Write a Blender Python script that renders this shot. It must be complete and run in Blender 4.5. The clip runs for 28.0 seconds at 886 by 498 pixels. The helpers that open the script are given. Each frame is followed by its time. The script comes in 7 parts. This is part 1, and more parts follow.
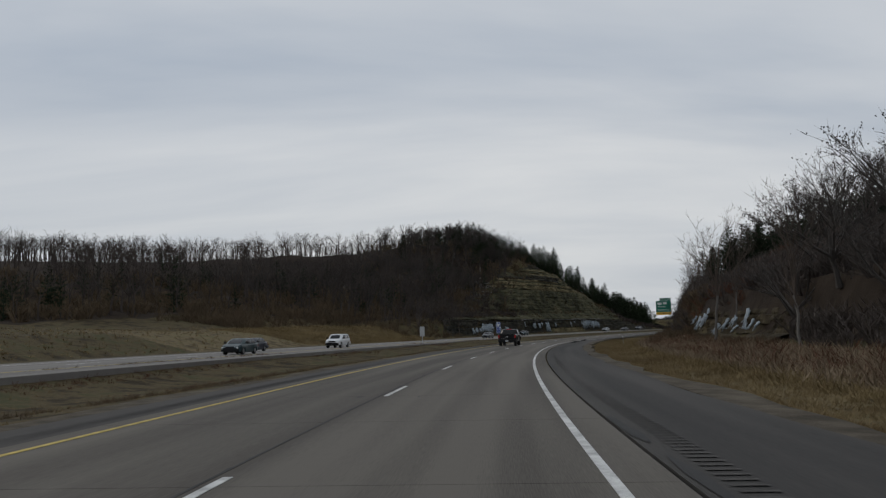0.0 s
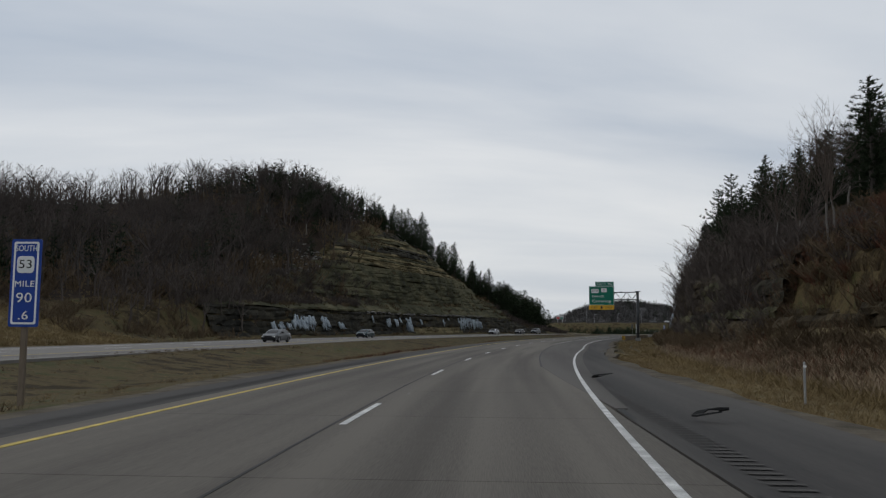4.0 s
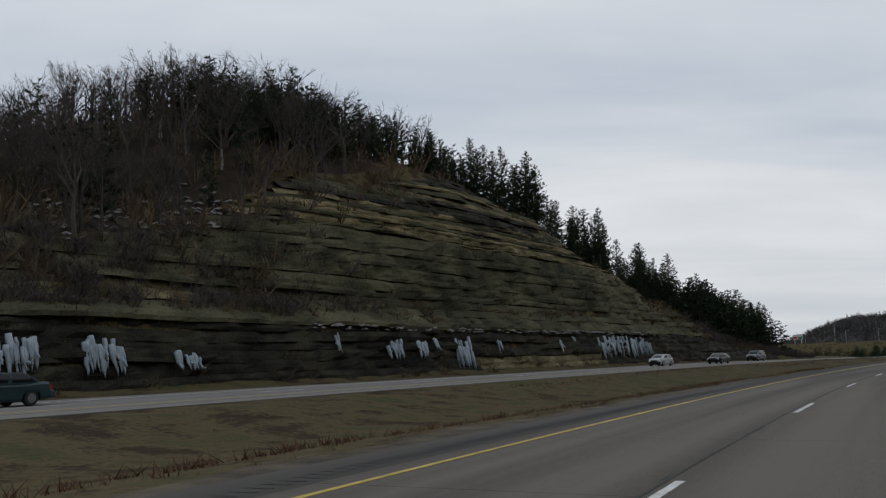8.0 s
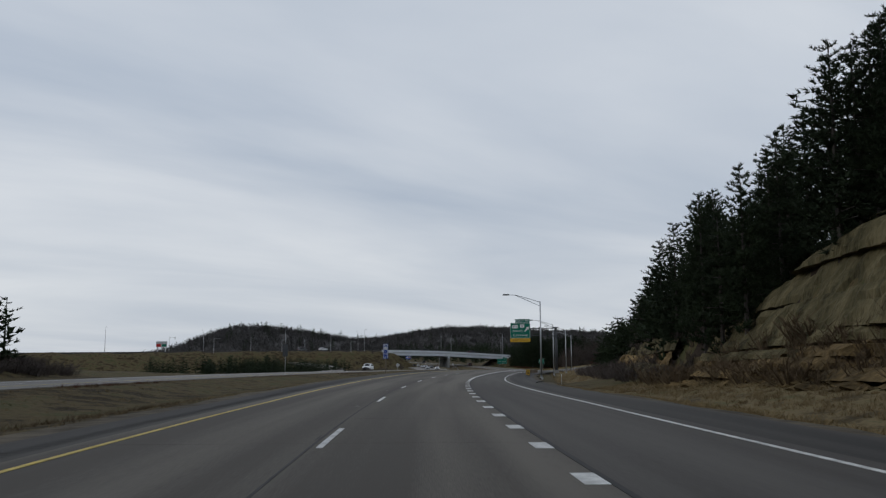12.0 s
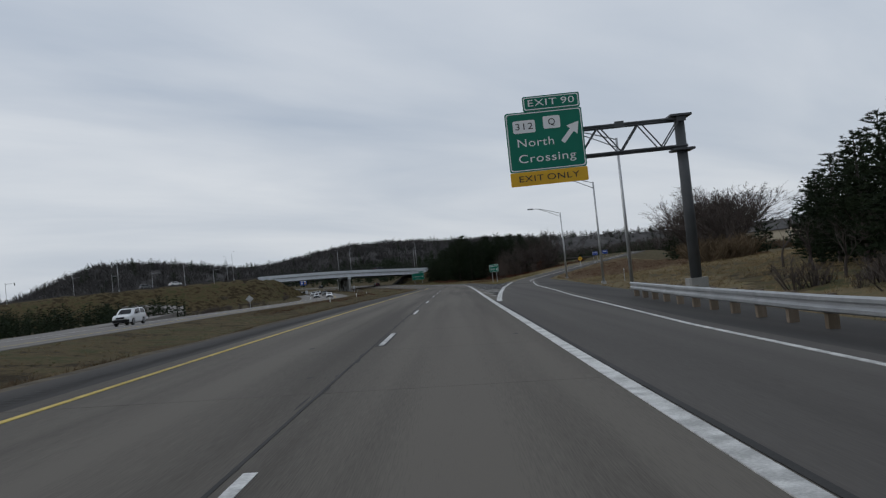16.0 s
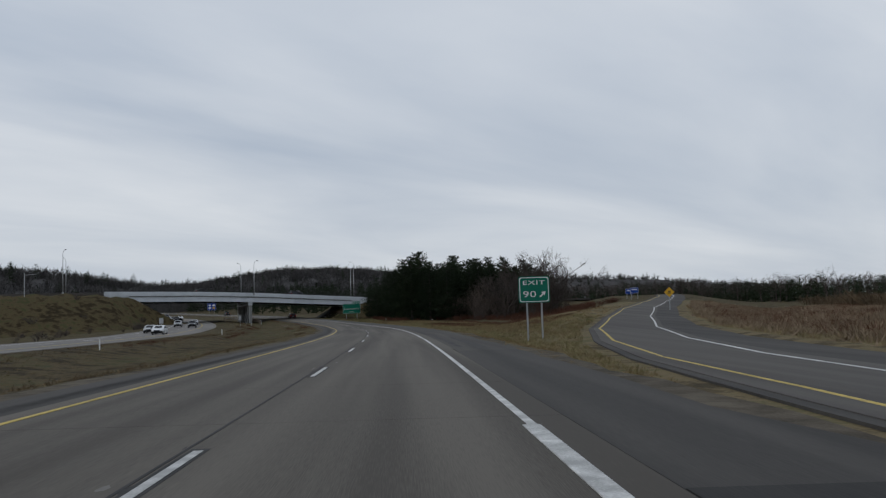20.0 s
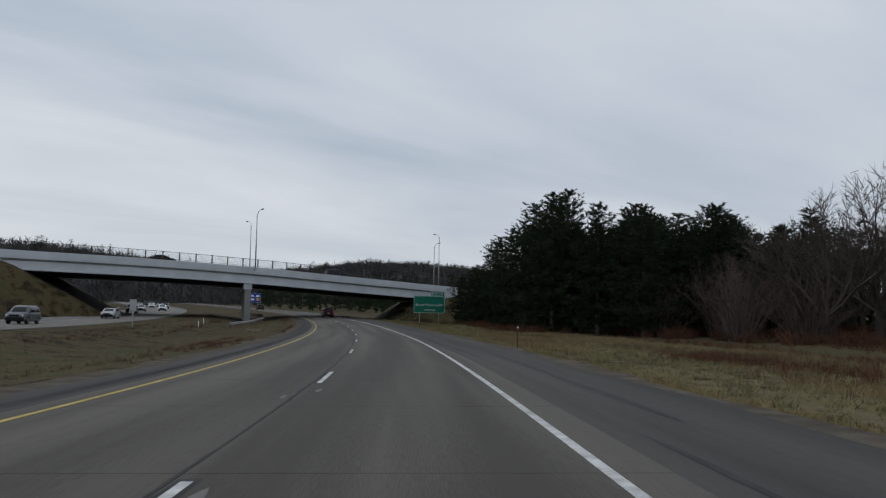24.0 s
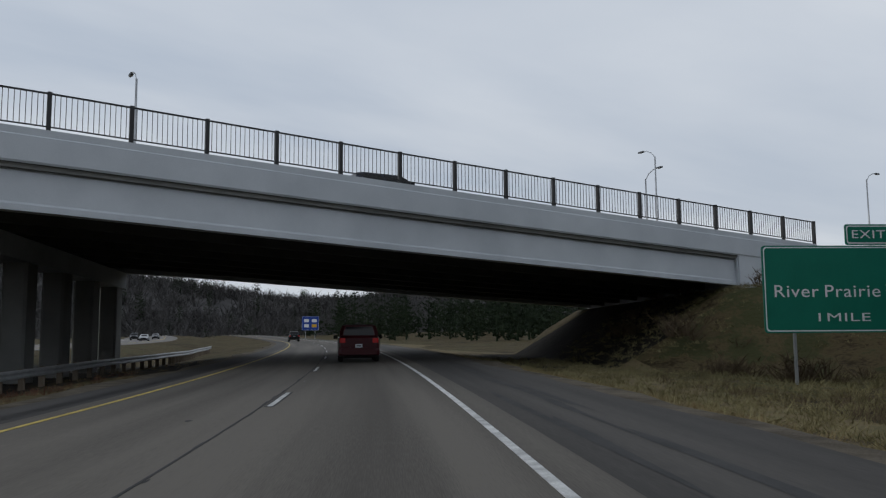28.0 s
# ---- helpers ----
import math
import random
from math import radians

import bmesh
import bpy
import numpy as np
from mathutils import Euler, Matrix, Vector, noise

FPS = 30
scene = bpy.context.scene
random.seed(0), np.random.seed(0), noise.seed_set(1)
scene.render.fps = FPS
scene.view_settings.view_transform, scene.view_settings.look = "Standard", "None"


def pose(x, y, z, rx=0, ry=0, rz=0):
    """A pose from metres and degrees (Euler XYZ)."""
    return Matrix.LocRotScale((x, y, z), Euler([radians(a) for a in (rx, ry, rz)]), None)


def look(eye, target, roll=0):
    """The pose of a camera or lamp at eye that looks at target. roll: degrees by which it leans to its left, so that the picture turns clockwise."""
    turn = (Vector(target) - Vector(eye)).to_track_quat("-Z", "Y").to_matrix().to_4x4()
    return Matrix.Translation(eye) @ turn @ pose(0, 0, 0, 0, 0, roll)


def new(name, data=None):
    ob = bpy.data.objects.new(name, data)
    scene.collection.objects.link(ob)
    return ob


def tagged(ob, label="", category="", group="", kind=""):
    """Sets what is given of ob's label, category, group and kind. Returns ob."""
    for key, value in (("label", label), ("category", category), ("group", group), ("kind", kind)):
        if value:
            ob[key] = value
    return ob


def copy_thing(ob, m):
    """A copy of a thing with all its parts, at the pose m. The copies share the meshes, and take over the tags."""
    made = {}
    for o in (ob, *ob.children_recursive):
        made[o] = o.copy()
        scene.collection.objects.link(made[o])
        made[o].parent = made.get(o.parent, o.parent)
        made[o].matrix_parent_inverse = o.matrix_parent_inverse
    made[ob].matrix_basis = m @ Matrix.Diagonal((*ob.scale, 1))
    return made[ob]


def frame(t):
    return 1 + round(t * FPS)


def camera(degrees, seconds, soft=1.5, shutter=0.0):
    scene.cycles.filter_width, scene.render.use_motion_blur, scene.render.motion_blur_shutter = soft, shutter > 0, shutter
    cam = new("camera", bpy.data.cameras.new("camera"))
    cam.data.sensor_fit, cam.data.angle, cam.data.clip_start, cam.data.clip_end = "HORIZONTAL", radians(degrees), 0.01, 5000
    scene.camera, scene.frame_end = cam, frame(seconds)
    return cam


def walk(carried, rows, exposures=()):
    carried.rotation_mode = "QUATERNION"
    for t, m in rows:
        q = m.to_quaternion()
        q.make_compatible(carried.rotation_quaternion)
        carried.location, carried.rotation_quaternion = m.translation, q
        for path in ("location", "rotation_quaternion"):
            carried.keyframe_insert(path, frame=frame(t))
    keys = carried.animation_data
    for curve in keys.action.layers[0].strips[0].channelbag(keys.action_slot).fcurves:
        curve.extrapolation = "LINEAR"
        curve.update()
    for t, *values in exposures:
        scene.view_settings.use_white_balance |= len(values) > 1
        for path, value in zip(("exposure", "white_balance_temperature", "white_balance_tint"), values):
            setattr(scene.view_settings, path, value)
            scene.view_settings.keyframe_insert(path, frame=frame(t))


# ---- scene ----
cam = camera(54.6, 28.0, soft=1.25)
# seconds, eye x y z, yaw, pitch, roll in degrees
PATH = [
    (0, 2.614, 0.000, 1.363, 2.939, 5.377, -1.044),
    (0.5, 2.581, 14.427, 1.235, 0.800, 4.410, -1.192),
    (1, 2.831, 28.837, 1.134, -1.226, 3.879, -1.045),
    (1.5, 3.413, 43.190, 1.037, -2.500, 3.896, -0.529),
    (2, 4.301, 57.427, 0.948, -3.106, 4.003, -0.123),
    (2.5, 5.437, 71.560, 0.872, -3.773, 4.040, 0.018),
    (3, 6.859, 85.506, 0.806, -4.545, 4.647, 0.209),
    (3.5, 8.561, 99.243, 0.743, -5.208, 5.141, 0.610),
    (4, 10.569, 113.272, 0.681, -6.034, 5.391, 0.586),
    (4.5, 12.892, 127.544, 0.624, -6.943, 5.423, 0.178),
    (5, 15.500, 141.800, 0.573, -7.448, 5.400, -0.358),
    (5.5, 18.350, 155.786, 0.524, -7.034, 5.484, -0.769),
    (6, 21.424, 169.457, 0.485, -5.612, 5.702, -1.011),
    (6.5, 24.812, 183.058, 0.475, -1.444, 6.391, -1.736),
    (7, 28.550, 196.620, 0.497, 2.652, 6.633, -2.054),
    (7.5, 32.527, 210.043, 0.531, 6.983, 7.127, -1.998),
    (8, 36.604, 223.298, 0.567, 8.283, 7.649, -1.495),
    (8.5, 41.008, 236.560, 0.605, 7.155, 8.085, -1.033),
    (9, 45.732, 249.892, 0.645, 2.137, 7.923, -1.025),
    (9.5, 50.755, 263.175, 0.688, -5.299, 7.623, 1.683),
    (10, 56.050, 276.277, 0.731, -14.906, 8.220, 1.495),
    (10.5, 61.602, 289.331, 0.784, -22.650, 8.351, 1.550),
    (11, 67.482, 302.466, 0.857, -26.370, 7.811, 1.394),
    (11.5, 73.772, 315.624, 0.943, -28.385, 7.577, 0.501),
    (12, 80.296, 328.480, 1.029, -29.948, 7.597, -0.322),
    (12.5, 87.045, 341.060, 1.096, -31.078, 7.805, -1.462),
    (13, 94.052, 353.527, 1.121, -31.902, 7.805, -2.457),
    (13.5, 101.371, 366.037, 1.114, -32.584, 7.201, -3.241),
    (14, 109.036, 378.597, 1.098, -33.149, 5.928, -3.506),
    (14.5, 117.147, 391.121, 1.083, -33.772, 4.618, -3.865),
    (15, 125.473, 403.562, 1.068, -34.535, 3.282, -4.968),
    (15.5, 133.928, 415.819, 1.053, -35.195, 2.136, -5.829),
    (16, 142.621, 427.911, 1.039, -36.162, 1.814, -5.909),
    (16.5, 151.441, 439.801, 1.019, -37.101, 1.570, -5.511),
    (17, 160.329, 451.546, 0.985, -38.083, 1.843, -4.079),
    (17.5, 169.167, 463.118, 0.938, -38.428, 2.484, -3.279),
    (18, 177.966, 474.788, 0.887, -38.575, 2.853, -2.605),
    (18.5, 186.890, 486.585, 0.831, -38.735, 3.441, -2.385),
    (19, 195.911, 498.473, 0.761, -39.087, 3.391, -2.382),
    (19.5, 204.941, 510.636, 0.676, -39.442, 3.678, -2.175),
    (20, 214.027, 522.871, 0.586, -39.403, 4.096, -1.850),
    (20.5, 222.955, 535.182, 0.494, -39.712, 3.647, -1.386),
    (21, 231.953, 547.564, 0.395, -39.654, 3.425, -0.994),
    (21.5, 240.988, 560.046, 0.288, -39.137, 3.423, -0.745),
    (22, 249.988, 572.688, 0.179, -38.218, 3.604, -0.376),
    (22.5, 258.876, 585.550, 0.068, -36.965, 3.935, 0.081),
    (23, 267.597, 598.664, -0.043, -35.424, 4.407, 0.751),
    (23.5, 276.201, 611.776, -0.154, -34.620, 4.562, 1.030),
    (24, 284.431, 624.908, -0.261, -32.953, 4.606, 1.030),
    (24.5, 292.424, 638.216, -0.339, -31.425, 4.661, 0.429),
    (25, 300.208, 651.564, -0.357, -30.457, 4.902, -0.079),
    (25.5, 307.559, 665.150, -0.333, -29.471, 5.125, -0.382),
    (26, 314.692, 678.788, -0.299, -28.021, 5.534, -0.477),
    (26.5, 321.532, 692.468, -0.233, -26.816, 5.862, -0.301),
    (27, 328.141, 706.487, -0.105, -26.428, 6.120, -0.216),
    (27.5, 334.571, 720.679, 0.061, -26.382, 6.328, -0.182),
    (28, 340.825, 735.299, 0.239, -26.142, 6.454, -0.461),
]


def eye_pose(x, y, z, yaw, pitch, roll):
    ya, pi = radians(yaw), radians(pitch)
    way = Vector((-math.sin(ya) * math.cos(pi), math.cos(ya) * math.cos(pi), math.sin(pi)))
    return look((x, y, z), Vector((x, y, z)) + way, roll)


walk(cam, [(t, eye_pose(*r)) for t, *r in PATH], [(0, -0.2, 6700, 10), (0.9, -0.03, 6700, 10), (8.5, -0.02, 6650, 10), (11.5, -0.15, 6400, 10), (28, -0.14, 6400, 10)])

# ---- sky, sun, exposure ----
scene.view_settings.exposure = 0.0
world = bpy.data.worlds.new("overcast_sky")
scene.world = world
world.use_nodes = True
wn, wl = world.node_tree.nodes, world.node_tree.links
wn.clear()


def wnode(kind, **vals):
    n = wn.new(kind)
    for k, v in vals.items():
        n.inputs[k].default_value = v
    return n


sky = wn.new("ShaderNodeTexSky")
sky.sky_type, sky.sun_disc = "NISHITA", False
sky.sun_elevation, sky.sun_rotation = radians(24), radians(-60)
coord = wn.new("ShaderNodeTexCoord")
sep = wn.new("ShaderNodeSeparateXYZ")
wl.new(coord.outputs["Generated"], sep.inputs[0])
up = wn.new("ShaderNodeMath")
up.operation = "MAXIMUM"
up.inputs[1].default_value = 0.0
wl.new(sep.outputs["Z"], up.inputs[0])
lift = wn.new("ShaderNodeMath")
lift.operation = "ADD"
lift.inputs[1].default_value = 0.16
wl.new(up.outputs[0], lift.inputs[0])
flat = wn.new("ShaderNodeVectorMath")
flat.operation = "DIVIDE"
join = wn.new("ShaderNodeCombineXYZ")
for i in range(3):
    wl.new(lift.outputs[0], join.inputs[i])
wl.new(coord.outputs["Generated"], flat.inputs[0])
wl.new(join.outputs[0], flat.inputs[1])
mapn = wn.new("ShaderNodeMapping")
mapn.inputs["Scale"].default_value = (0.55, 1.25, 0.4)
mapn.inputs["Rotation"].default_value = (0, 0, radians(24))
wl.new(flat.outputs[0], mapn.inputs["Vector"])
cloud = wnode("ShaderNodeTexNoise", Scale=0.75, Detail=6.0, Roughness=0.5, Distortion=0.35)
wl.new(mapn.outputs[0], cloud.inputs["Vector"])
ramp = wn.new("ShaderNodeValToRGB")
ramp.color_ramp.elements[0].position, ramp.color_ramp.elements[0].color = 0.33, (0.40, 0.465, 0.56, 1)
ramp.color_ramp.elements[1].position, ramp.color_ramp.elements[1].color = 0.66, (0.66, 0.695, 0.74, 1)
wl.new(cloud.outputs["Fac"], ramp.inputs["Fac"])
# brighter, slightly warm low sky
low = wn.new("ShaderNodeMapRange")
low.inputs["From Min"].default_value, low.inputs["From Max"].default_value = 0.0, 0.30
low.inputs["To Min"].default_value, low.inputs["To Max"].default_value = 0.30, 0.0
wl.new(sep.outputs["Z"], low.inputs["Value"])
glow = wn.new("ShaderNodeMixRGB")
glow.inputs["Color2"].default_value = (0.74, 0.74, 0.72, 1)
wl.new(low.outputs[0], glow.inputs["Fac"])
wl.new(ramp.outputs[0], glow.inputs["Color1"])
bg_sky, bg_cloud = wn.new("ShaderNodeBackground"), wn.new("ShaderNodeBackground")
bg_sky.inputs["Strength"].default_value, bg_cloud.inputs["Strength"].default_value = 0.06, 1.14
wl.new(sky.outputs[0], bg_sky.inputs["Color"])
wl.new(glow.outputs[0], bg_cloud.inputs["Color"])
mixw = wn.new("ShaderNodeMixShader")
mixw.inputs["Fac"].default_value = 0.93
wl.new(bg_sky.outputs[0], mixw.inputs[1])
wl.new(bg_cloud.outputs[0], mixw.inputs[2])
wout = wn.new("ShaderNodeOutputWorld")
wl.new(mixw.outputs[0], wout.inputs["Surface"])

sun_data = bpy.data.lights.new("sun", "SUN")
sun_data.energy, sun_data.angle, sun_data.color = 0.6, radians(14), (1.0, 0.95, 0.88)
sun = new("sun", sun_data)
sun.matrix_world = look((0, 0, 60), (52, -30, 33))

# ---- materials ----
def mat(name, c1, c2, scale=2.0, rough=0.8, bump=0.2, fine=40.0, c3=None, stretch=(1, 1, 1), metal=0.0, rand=0.0, dist=0.05, spec=0.3, coords="Object", big=0.12, con=1.0):
    """Two colours mixed by noise at two scales, with relief; rand varies pieces."""
    m = bpy.data.materials.new(name)
    m.use_nodes = True
    n, l = m.node_tree.nodes, m.node_tree.links
    b = n["Principled BSDF"]
    tc, mp = n.new("ShaderNodeTexCoord"), n.new("ShaderNodeMapping")
    mp.inputs["Scale"].default_value = stretch
    l.new(tc.outputs[coords], mp.inputs["Vector"])
    a, f = n.new("ShaderNodeTexNoise"), n.new("ShaderNodeTexNoise")
    a.inputs["Scale"].default_value, a.inputs["Detail"].default_value = scale, 5
    f.inputs["Scale"].default_value, f.inputs["Detail"].default_value = fine, 4
    g = n.new("ShaderNodeTexNoise")
    g.inputs["Scale"].default_value, g.inputs["Detail"].default_value = big, 3
    for t in (a, f, g):
        l.new(mp.outputs[0], t.inputs["Vector"])
    mix1 = n.new("ShaderNodeMath")
    mix1.operation = "MULTIPLY_ADD"
    l.new(f.outputs["Fac"], mix1.inputs[0])
    mix1.inputs[1].default_value = 0.5
    l.new(a.outputs["Fac"], mix1.inputs[2])
    mix2 = n.new("ShaderNodeMath")
    mix2.operation = "MULTIPLY_ADD"
    l.new(g.outputs["Fac"], mix2.inputs[0])
    mix2.inputs[1].default_value = 0.6
    l.new(mix1.outputs[0], mix2.inputs[2])
    last = mix2
    if rand:
        oi = n.new("ShaderNodeObjectInfo")
        r = n.new("ShaderNodeMath")
        r.operation = "MULTIPLY_ADD"
        l.new(oi.outputs["Random"], r.inputs[0])
        r.inputs[1].default_value = rand
        l.new(mix2.outputs[0], r.inputs[2])
        last = r
    cr = n.new("ShaderNodeValToRGB")
    e = cr.color_ramp.elements
    e[0].position, e[0].color = 0.72, (*c1, 1)
    e[1].position, e[1].color = 1.30 if not c3 else 1.0, (*c2, 1)
    rr = n.new("ShaderNodeMapRange")
    rr.inputs["From Min"].default_value, rr.inputs["From Max"].default_value = 1.05 - 0.35 / con, 1.05 + 0.35 / con + rand
    l.new(last.outputs[0], rr.inputs["Value"])
    e[0].position, e[1].position = 0.1, 0.9
    if c3:
        e[1].position = 0.55
        x = e.new(0.95)
        x.color = (*c3, 1)
    l.new(rr.outputs[0], cr.inputs["Fac"])
    l.new(cr.outputs[0], b.inputs["Base Color"])
    b.inputs["Roughness"].default_value, b.inputs["Metallic"].default_value = rough, metal
    b.inputs["Specular IOR Level"].default_value = spec
    if bump:
        bp = n.new("ShaderNodeBump")
        bp.inputs["Strength"].default_value, bp.inputs["Distance"].default_value = bump, dist
        l.new(mix1.outputs[0], bp.inputs["Height"])
        l.new(bp.outputs[0], b.inputs["Normal"])
    return m


def plain(name, c, rough=0.5, metal=0.0, spec=0.5, emit=0.0):
    m = bpy.data.materials.new(name)
    m.use_nodes = True
    b = m.node_tree.nodes["Principled BSDF"]
    b.inputs["Base Color"].default_value = (*c, 1)
    b.inputs["Roughness"].default_value, b.inputs["Metallic"].default_value = rough, metal
    b.inputs["Specular IOR Level"].default_value = spec
    if emit:
        b.inputs["Emission Color"].default_value = (*c, 1)
        b.inputs["Emission Strength"].default_value = emit
    return m


M = {}
M["grass"] = mat("dry_grass_ground", (0.028, 0.021, 0.010), (0.090, 0.068, 0.034), 0.55, 0.95, 0.8, 5.0, (0.052, 0.053, 0.022), dist=0.2, spec=0.1, big=0.07, con=1.9)
M["concrete"] = mat("worn_road_concrete", (0.069, 0.061, 0.052), (0.129, 0.116, 0.099), 9.0, 0.85, 0.06, 900, dist=0.004, rand=0.012, spec=0.2, coords="UV", stretch=(.3, 1, 1), big=2.2, con=1.9)
# bridge concrete with the shade beneath the deck painted into its colour
M["under"] = mat("shaded_soffit_concrete", (0.045, 0.045, 0.044), (0.095, 0.094, 0.090), 0.5, 0.9, 0.15, 30, dist=0.01)
# bank earth with the overpass's shade put into its colour
M["shaded_soil"] = mat("soil_with_deck_shade", (0.010, 0.009, 0.007), (0.028, 0.024, 0.018), 0.8, 0.95, 0.6, 9.0, dist=0.2, spec=0.1)
M["rust"] = mat("rusty_post", (0.045, 0.022, 0.014), (0.10, 0.05, 0.032), 3.0, 0.8, 0.2, 40, dist=0.003)
M["roof"] = mat("grey_shingles", (0.05, 0.05, 0.05), (0.09, 0.088, 0.085), 1.0, 0.9, 0.3, 20, dist=0.02)
M["siding"] = mat("cream_siding", (0.36, 0.32, 0.24), (0.45, 0.40, 0.31), 0.6, 0.8, 0.1, 10, stretch=(.2, .2, 4), dist=0.01)
M["worn"] = mat("pale_worn_concrete", (0.135, 0.128, 0.118), (0.205, 0.197, 0.183), 9.0, 0.9, 0.1, 700, dist=0.004, spec=0.2, coords="Object", big=2.2)
M["asphalt"] = mat("shoulder_asphalt", (0.034, 0.032, 0.031), (0.074, 0.069, 0.063), 9.0, 0.9, 0.2, 700, dist=0.01, spec=0.2, coords="UV", stretch=(.3, 1, 1), big=3.0, con=1.3)
M["old_asphalt"] = mat("old_shoulder_asphalt", (0.044, 0.041, 0.038), (0.086, 0.079, 0.071), 9.0, 0.9, 0.2, 700, dist=0.01, spec=0.2, coords="UV", stretch=(.3, 1, 1), big=3.0, con=1.5)
M["fresh_asphalt"] = mat("dark_gore_asphalt", (0.020, 0.020, 0.020), (0.046, 0.044, 0.042), 9.0, 0.9, 0.2, 700, dist=0.01, spec=0.2, coords="UV", stretch=(.3, 1, 1), big=3.0, con=1.3)
M["ramp_pave"] = mat("ramp_pavement", (0.066, 0.060, 0.055), (0.100, 0.092, 0.084), 9.0, 0.88, 0.15, 700, dist=0.006, spec=0.2, coords="UV", stretch=(.3, 1, 1), big=3.0, con=1.6)
M["opp"] = mat("opposing_pavement", (0.150, 0.140, 0.130), (0.200, 0.188, 0.175), 9.0, 0.88, 0.05, 500, dist=0.006, spec=0.2, coords="UV", stretch=(.3, 1, 1), big=3.0, con=1.4)
M["slot"] = mat("ground_slot_asphalt", (0.046, 0.043, 0.041), (0.092, 0.086, 0.080), 9.0, 0.9, 0.2, 60, dist=0.01, spec=0.2)
M["litter"] = mat("leaf_litter_ground", (0.016, 0.012, 0.009), (0.042, 0.030, 0.021), 0.6, 0.95, 0.6, 8.0, dist=0.25, spec=0.1, big=0.05)
M["gravel"] = mat("shoulder_gravel", (0.050, 0.042, 0.032), (0.125, 0.106, 0.080), 1.5, 0.95, 0.7, 25, dist=0.04, spec=0.1, con=1.3)
M["white"] = mat("white_road_paint", (0.34, 0.34, 0.33), (0.66, 0.66, 0.64), 3.0, 0.7, 0.1, 40, dist=0.005, con=1.5)
M["worn_white"] = mat("worn_gore_paint", (0.20, 0.20, 0.195), (0.46, 0.46, 0.45), 3.0, 0.8, 0.1, 40, dist=0.005, con=1.8)
M["yellow"] = mat("yellow_road_paint", (0.34, 0.25, 0.05), (0.56, 0.42, 0.10), 3.0, 0.7, 0.1, 40, dist=0.005, con=1.4)
M["seam"] = mat("tar_seam", (0.014, 0.014, 0.014), (0.04, 0.038, 0.036), 1.0, 0.8, 0.2, 30, dist=0.01)
M["rock"] = mat("mossy_sandstone", (0.021, 0.022, 0.013), (0.062, 0.060, 0.035), 0.22, 0.95, 0.9, 3.0, (0.115, 0.104, 0.062), stretch=(1, 1, 2.0), dist=0.25, spec=0.1, big=0.06, rand=0.12, con=1.5)
M["rock_tan"] = mat("tan_sandstone", (0.040, 0.030, 0.016), (0.130, 0.092, 0.044), 0.45, 0.95, 1.0, 3.5, (0.250, 0.172, 0.080), stretch=(1, 1, 1.6), dist=0.25, spec=0.1, big=0.08, rand=0.12, con=1.5)
M["rock_grey"] = mat("olive_weathered_sandstone", (0.036, 0.032, 0.017), (0.092, 0.080, 0.043), 0.6, 0.95, 1.0, 5.0, (0.150, 0.126, 0.070), stretch=(1.4, 1.4, 0.3), dist=0.3, spec=0.1, big=0.12, rand=0.1, con=1.7)
M["rock_dark"] = mat("dark_wet_sandstone", (0.008, 0.008, 0.006), (0.026, 0.024, 0.017), 0.4, 0.9, 0.9, 4.0, (0.050, 0.045, 0.030), stretch=(1, 1, 1.6), dist=0.2, spec=0.15, big=0.08, rand=0.12, con=1.5)
M["rock_brown"] = mat("brown_weathered_sandstone", (0.020, 0.016, 0.010), (0.050, 0.040, 0.026), 0.6, 0.95, 1.0, 5.0, (0.095, 0.078, 0.050), stretch=(1.3, 1.3, .5), dist=0.25, spec=0.1, big=0.1, rand=0.12, con=1.6)
M["rock_pale"] = mat("ochre_sandstone", (0.050, 0.043, 0.025), (0.140, 0.117, 0.064), 0.35, 0.95, 0.9, 3.5, (0.25, 0.205, 0.118), stretch=(1, 1, 1.8), dist=0.25, spec=0.1, big=0.08, rand=0.15, con=1.6)
M["ice"] = mat("seep_ice", (0.17, 0.21, 0.245), (0.40, 0.455, 0.50), 1.2, 0.3, 0.5, 6, stretch=(2, 2, 0.5), dist=0.1)
M["bark"] = mat("grey_bark", (0.030, 0.026, 0.023), (0.085, 0.076, 0.070), 1.0, 0.95, 0.5, 12, stretch=(1, 1, 0.3), rand=0.25, dist=0.05)
M["birch"] = mat("pale_bark", (0.10, 0.09, 0.082), (0.20, 0.188, 0.172), 1.0, 0.9, 0.4, 12, rand=0.2)
M["twig"] = mat("bare_twigs", (0.044, 0.036, 0.033), (0.102, 0.086, 0.077), 0.3, 0.95, 0.0, 6, rand=0.25, spec=0.1)
M["needle"] = mat("pine_needles", (0.009, 0.017, 0.008), (0.030, 0.045, 0.019), 0.5, 0.8, 0.0, 8, rand=0.3, spec=0.2)
M["thicket"] = mat("thicket_twigs", (0.060, 0.048, 0.040), (0.125, 0.100, 0.084), 0.3, 0.95, 0.0, 6, rand=0.2, spec=0.1)
M["russet"] = mat("russet_leaves", (0.055, 0.026, 0.017), (0.137, 0.068, 0.044), 0.3, 0.95, 0.0, 6, rand=0.25, spec=0.1)
M["dun"] = mat("dun_weeds", (0.125, 0.092, 0.062), (0.312, 0.240, 0.165), 0.3, 0.95, 0.0, 6, rand=0.2, spec=0.1)
